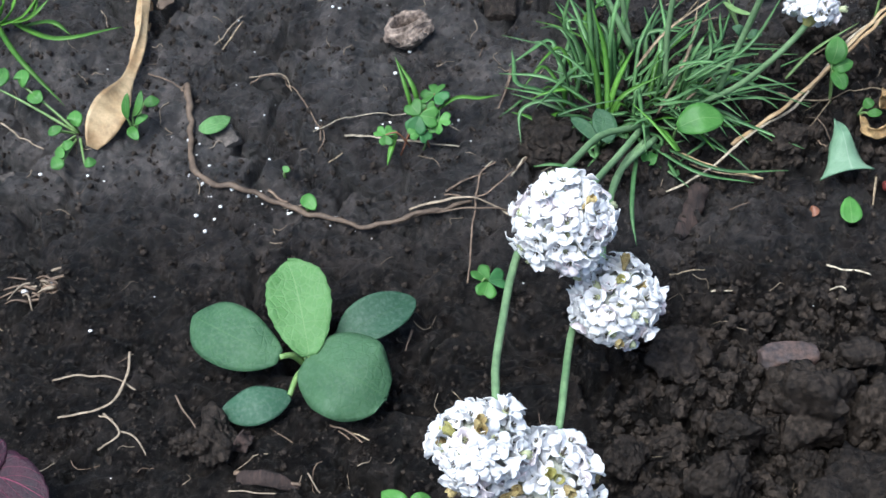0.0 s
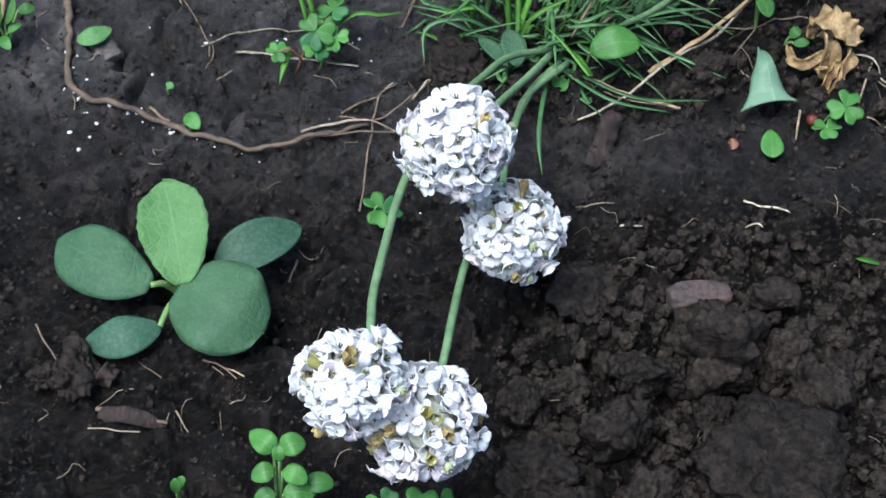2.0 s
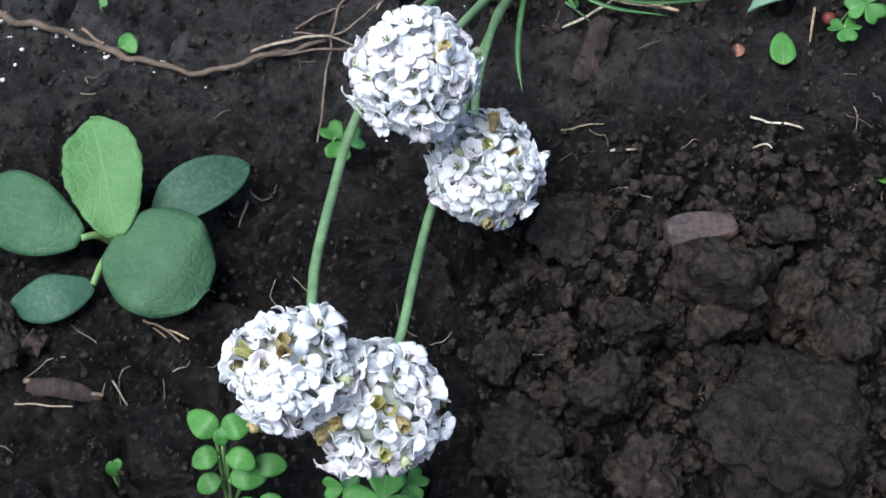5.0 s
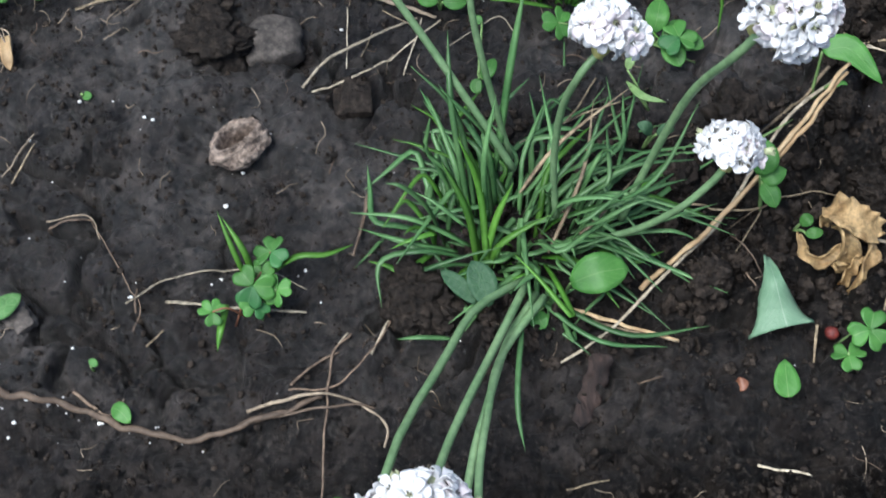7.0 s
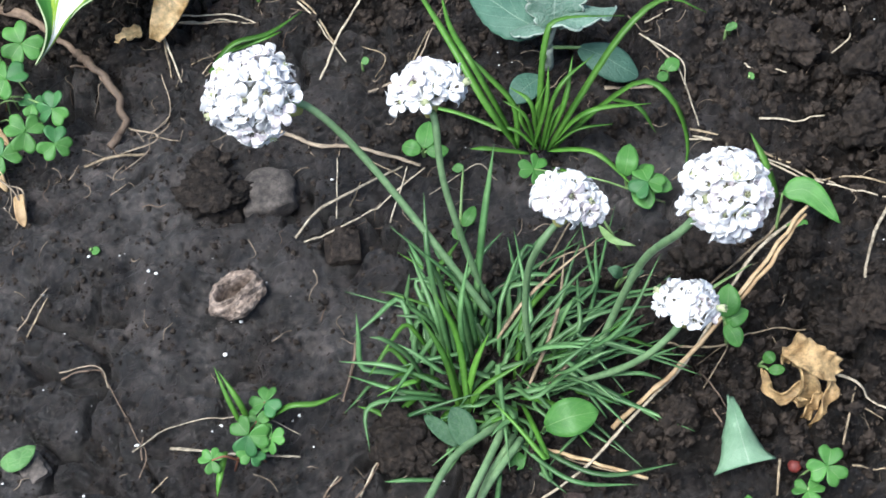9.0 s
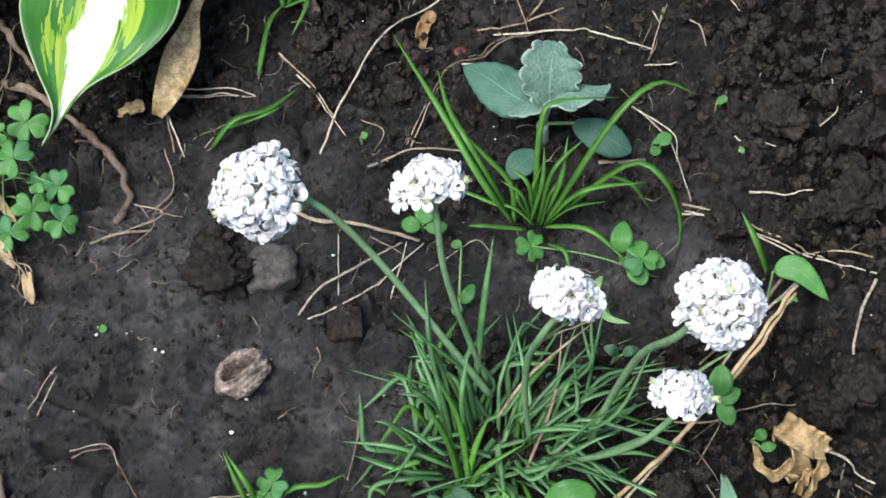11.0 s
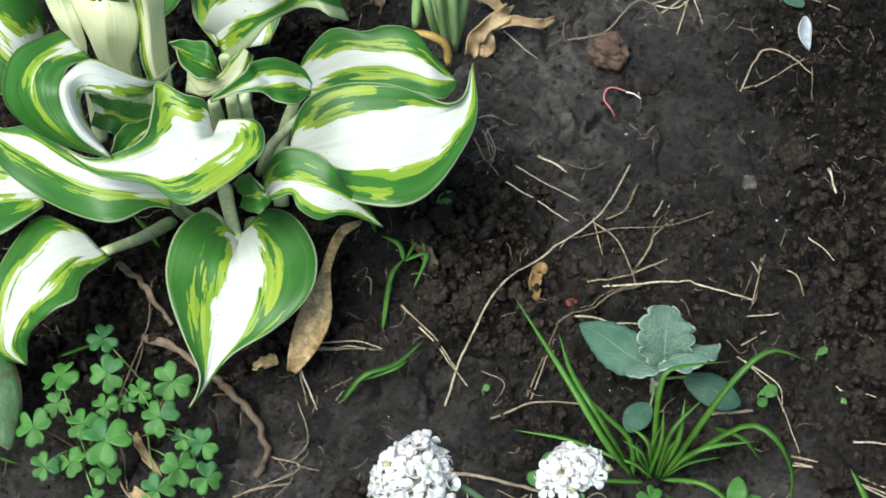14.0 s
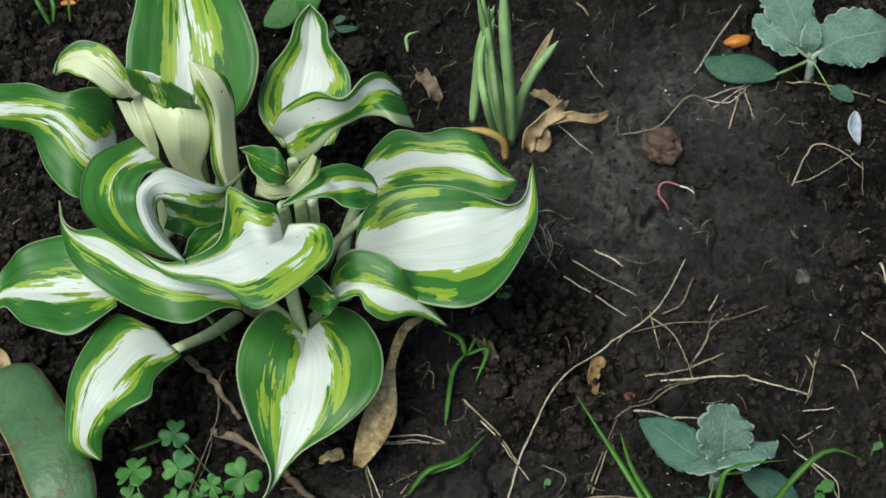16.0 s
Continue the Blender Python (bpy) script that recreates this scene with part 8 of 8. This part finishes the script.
dry_leaf([([(-0.0298, -0.0976, 0.003), (-0.0242, -0.0996, 0.006), (-0.0194, -0.1021, 0.002)], .0085, (0, -0.5, 1), dict(cup=-40, ruffle=.001)), ([(-0.017, -0.1016, 0.001), (-0.0149, -0.1001, 0.005), (-0.0136, -0.0965, 0.004)], .0050, (0.4, -0.5, 1), dict(cup=40, ruffle=.001))],
         "dark curled bark scraps on a clod", BARK, name="bark_chip")
dry_leaf([([(0.0512, 0.3821, 0.004), (0.0557, 0.371, 0.006), (0.0572, 0.3646, 0.001)], .0070, (0.1, -0.5, 1), dict(cup=40, ruffle=.002))], "ragged grey-brown dead leaf behind the hosta", TWIG)
dry_leaf([([(0.0617, 0.2374, 0.003), (0.0656, 0.2294, 0.004), (0.068, 0.2213, 0.001)], .0060, (0.1, -0.5, 1), dict(cup=40, ruffle=.002))], "ragged grey-brown dead leaf on crumbly soil", TWIG)
dry_leaf([([(0.2408, 0.3233, 0.01), (0.2386, 0.3164, 0.008), (0.2394, 0.3086, 0.004)], .0072, (0.2, -0.6, 0.6), dict(cup=40, kind="lance"))], "pale grey fallen petal standing on the soil", GREYPETAL, name="fallen_petal")
dry_leaf([([(-0.0756, 0.1192, 0.002), (-0.0686, 0.107, 0.003), (-0.0654, 0.0903, 0.001)], .0062, (0, -0.4, 1), dict(cup=45)), ([(-0.0552, 0.1695, 0.003), (-0.0504, 0.1588, 0.004), (-0.0446, 0.1501, 0.001)], .0034, (0, -0.4, 1), dict(cup=45, ruffle=.001))], "narrow tan dry leaf beside wood sorrel", HUSK_PALE)
dry_leaf([([(-0.0608, 0.1086, 0.002), (-0.0582, 0.1014, 0.003), (-0.0616, 0.0958, 0.001)], .0060, (0, -0.4, 1), dict(cup=30, ruffle=.001))], "brown shrivelled leaf on the soil", TWIG)
dry_leaf([([(-0.0547, 0.1439, 0.002), (-0.0488, 0.1375, 0.004), (-0.0442, 0.1315, 0.001)], .0050, (0, -0.4, 1), dict(cup=40, ruffle=.001)), ([(-0.0395, 0.1278, 0.003), (-0.0383, 0.1209, 0.003), (-0.0377, 0.1162, 0.001)], .0040, (0, -0.4, 1), dict(cup=40))], "shrivelled tan leaf among wood sorrel", HUSK_PALE)
dry_leaf([([(-0.1449, 0.2609, 0.003), (-0.139, 0.2541, 0.006), (-0.139, 0.248, 0.002)], .0060, (0.3, -0.5, 1), dict(cup=40))], "curled tan dry leaf at the bed edge", HUSK_PALE)


# ---- other fallen and single leaves ----
def single(name, mid, w, face, material, label, category="leaf", **kw):
    bm = bmesh.new()
    leaf_blade(bm, [on(p) for p in mid], w, face, kw.pop("kind", "oval"), nu=20, nv=10, thick=0.0006, **kw)
    o = on((mid[0][0], mid[0][1], 0))
    for v in bm.verts:
        v.co -= o
    ob = mesh_ob(name, bm, material)
    ob.location = o
    return tagged(ob, label, category)


single("folded_leaf", [(0.1838, 0.0225, 0.012), (0.1835, 0.0129, 0.014), (0.1849, 0.006, 0.013), (0.1856, 0.0013, 0.01)], .0215, (0, -0.5, 1), FOLDED, "pale green leaf arching over the soil", kind="bell", cup=-50, ruffle=0.0016, waves=1.2, lean=0.12, teeth=0.04, nteeth=9)
single("coleus_leaf", [(-0.1005, -0.1124, 0.012), (-0.0908, -0.1149, 0.016), (-0.0788, -0.1188, 0.016), (-0.0674, -0.125, 0.012)], .0170, (0, -0.4, 1), COLEUS, "dark wine-red toothed leaf at the bed edge", cup=-15, teeth=0.14, nteeth=9)
single("coleus_leaf", [(-0.0901, -0.1135, 0.02), (-0.0861, -0.1123, 0.024), (-0.0825, -0.1067, 0.024)], .0100, (0, -0.4, 1), COLEUS, "dark wine-red toothed leaf at the bed edge", cup=-10, teeth=0.14, nteeth=7)
single("lime_leaf", [(-0.0051, 0.4434, 0.012), (-0.0105, 0.4295, 0.016), (-0.0212, 0.4223, 0.012)], .0150, (0, -0.4, 1), SEEDLING_YOUNG, "yellow-green weed leaf behind the hosta", cup=-15, teeth=0.05, nteeth=7)
single("lime_leaf", [(0.0061, 0.4451, 0.012), (0.0016, 0.4309, 0.014), (-0.0021, 0.4253, 0.01)], .0120, (0, -0.4, 1), CLOVER, "yellow-green weed leaf behind the hosta", cup=-15, teeth=0.05, nteeth=7)
stick([(0.1522, 0.294, 0), (0.1486, 0.2981, 0.002), (0.1516, 0.3024, 0.003), (0.159, 0.3018, 0.003)], .0011, PINK, "pink_stem", "curved pink stem with a white tip on the crust", "stem", "stems", flat=0.9, lumps=0.05)
stick([(0.159, 0.3018, 0.003), (0.162, 0.3002, 0.002), (0.1641, 0.2975, 0)], .0010, PERLITE, "stem_tip", "white tip of a curved pink stem", "stem", "stems", flat=0.9, lumps=0.05)
grass((-0.1328, 0.4519, 0), [([(-0.1291, 0.4475, 0.002), (-0.1326, 0.4542, 0.01), (-0.1367, 0.4645, 0.012)], .003), ([(-0.1277, 0.4492, 0.002), (-0.1254, 0.4528, 0.01), (-0.1281, 0.4629, 0.012)], .003), ([(-0.1191, 0.4476, 0.002), (-0.1176, 0.4514, 0.01), (-0.1186, 0.4611, 0.012)], .002)], "green grass blades behind the hosta")
grass((0.0456, 0.4007, 0), [([(0.0461, 0.399, 0.001), (0.0466, 0.4042, 0.006), (0.0528, 0.4067, 0.006)], .002)], "yellowish sprout on crumbly soil", STRAP)
weed((0.014, 0.421, 0), [([(0.0117, 0.4233, 0.002), (0.0147, 0.4228, 0.004), (0.0181, 0.424, 0.004)], .004), ([(0.0128, 0.4194, 0.002), (0.017, 0.417, 0.003), (0.0238, 0.4174, 0.002)], .004), ([(0.0113, 0.4179, 0.002), (0.0098, 0.4156, 0.002), (0.0083, 0.4137, 0.002)], .003)], "small weed behind the hosta", material=SEEDLING_DARK)
weed((0.0723, 0.2585, 0), [([(0.0722, 0.2559, 0.002), (0.0748, 0.2571, 0.004), (0.0787, 0.2593, 0.004)], .003), ([(0.0721, 0.255, 0.002), (0.075, 0.2542, 0.004), (0.0782, 0.2546, 0.004)], .003)], "tiny green weed beside the hosta")
weed((0.007, -0.1345, 0), [([(0.0071, -0.1352, 0.002), (0.0073, -0.1351, 0.006), (0.0071, -0.1339, 0.008)], .003), ([(0.0076, -0.1349, 0.004), (0.0089, -0.1346, 0.008), (0.0092, -0.1337, 0.009)], .0025)], "tiny pale sprout on damp soil")
grass((0.2068, -0.0558, 0), [([(0.2027, -0.057, 0.003), (0.206, -0.059, 0.004), (0.2108, -0.0595, 0.003)], .0026)], "fallen green blade on the soil")
weed((0.1965, 0.0374, 0), [([(0.1973, 0.0363, 0.002), (0.1989, 0.0367, 0.004), (0.2005, 0.0379, 0.004)], .004), ([(0.1981, 0.0333, 0.002), (0.2004, 0.0326, 0.003), (0.2031, 0.0328, 0.003)], .0035)], "tiny green weed beside a dry leaf")
weed((0.172, -0.0109, 0), [([(0.1701, -0.0117, 0.001), (0.1712, -0.0124, 0.003), (0.1732, -0.0119, 0.003)], .004)], "tiny yellow-red sprout on the soil", material=RED_STALK)
weed((0.1604, 0.0847, 0), [([(0.1534, 0.0885, 0.006), (0.1569, 0.0815, 0.008), (0.1637, 0.0786, 0.008)], .0025), ([(0.1538, 0.0915, 0.008), (0.1549, 0.0934, 0.01), (0.1571, 0.0963, 0.01)], .003)], "pale green sprig among thrift leaves", "lance", STALK)
weed((0.1564, 0.0704, 0), [([(0.1579, 0.069, 0.006), (0.156, 0.0691, 0.01), (0.1535, 0.0705, 0.01)], .004), ([(0.1596, 0.0688, 0.006), (0.1623, 0.069, 0.008), (0.1652, 0.0702, 0.006)], .0035)], "small lobed weed by the thrift", "lance", SEEDLING)
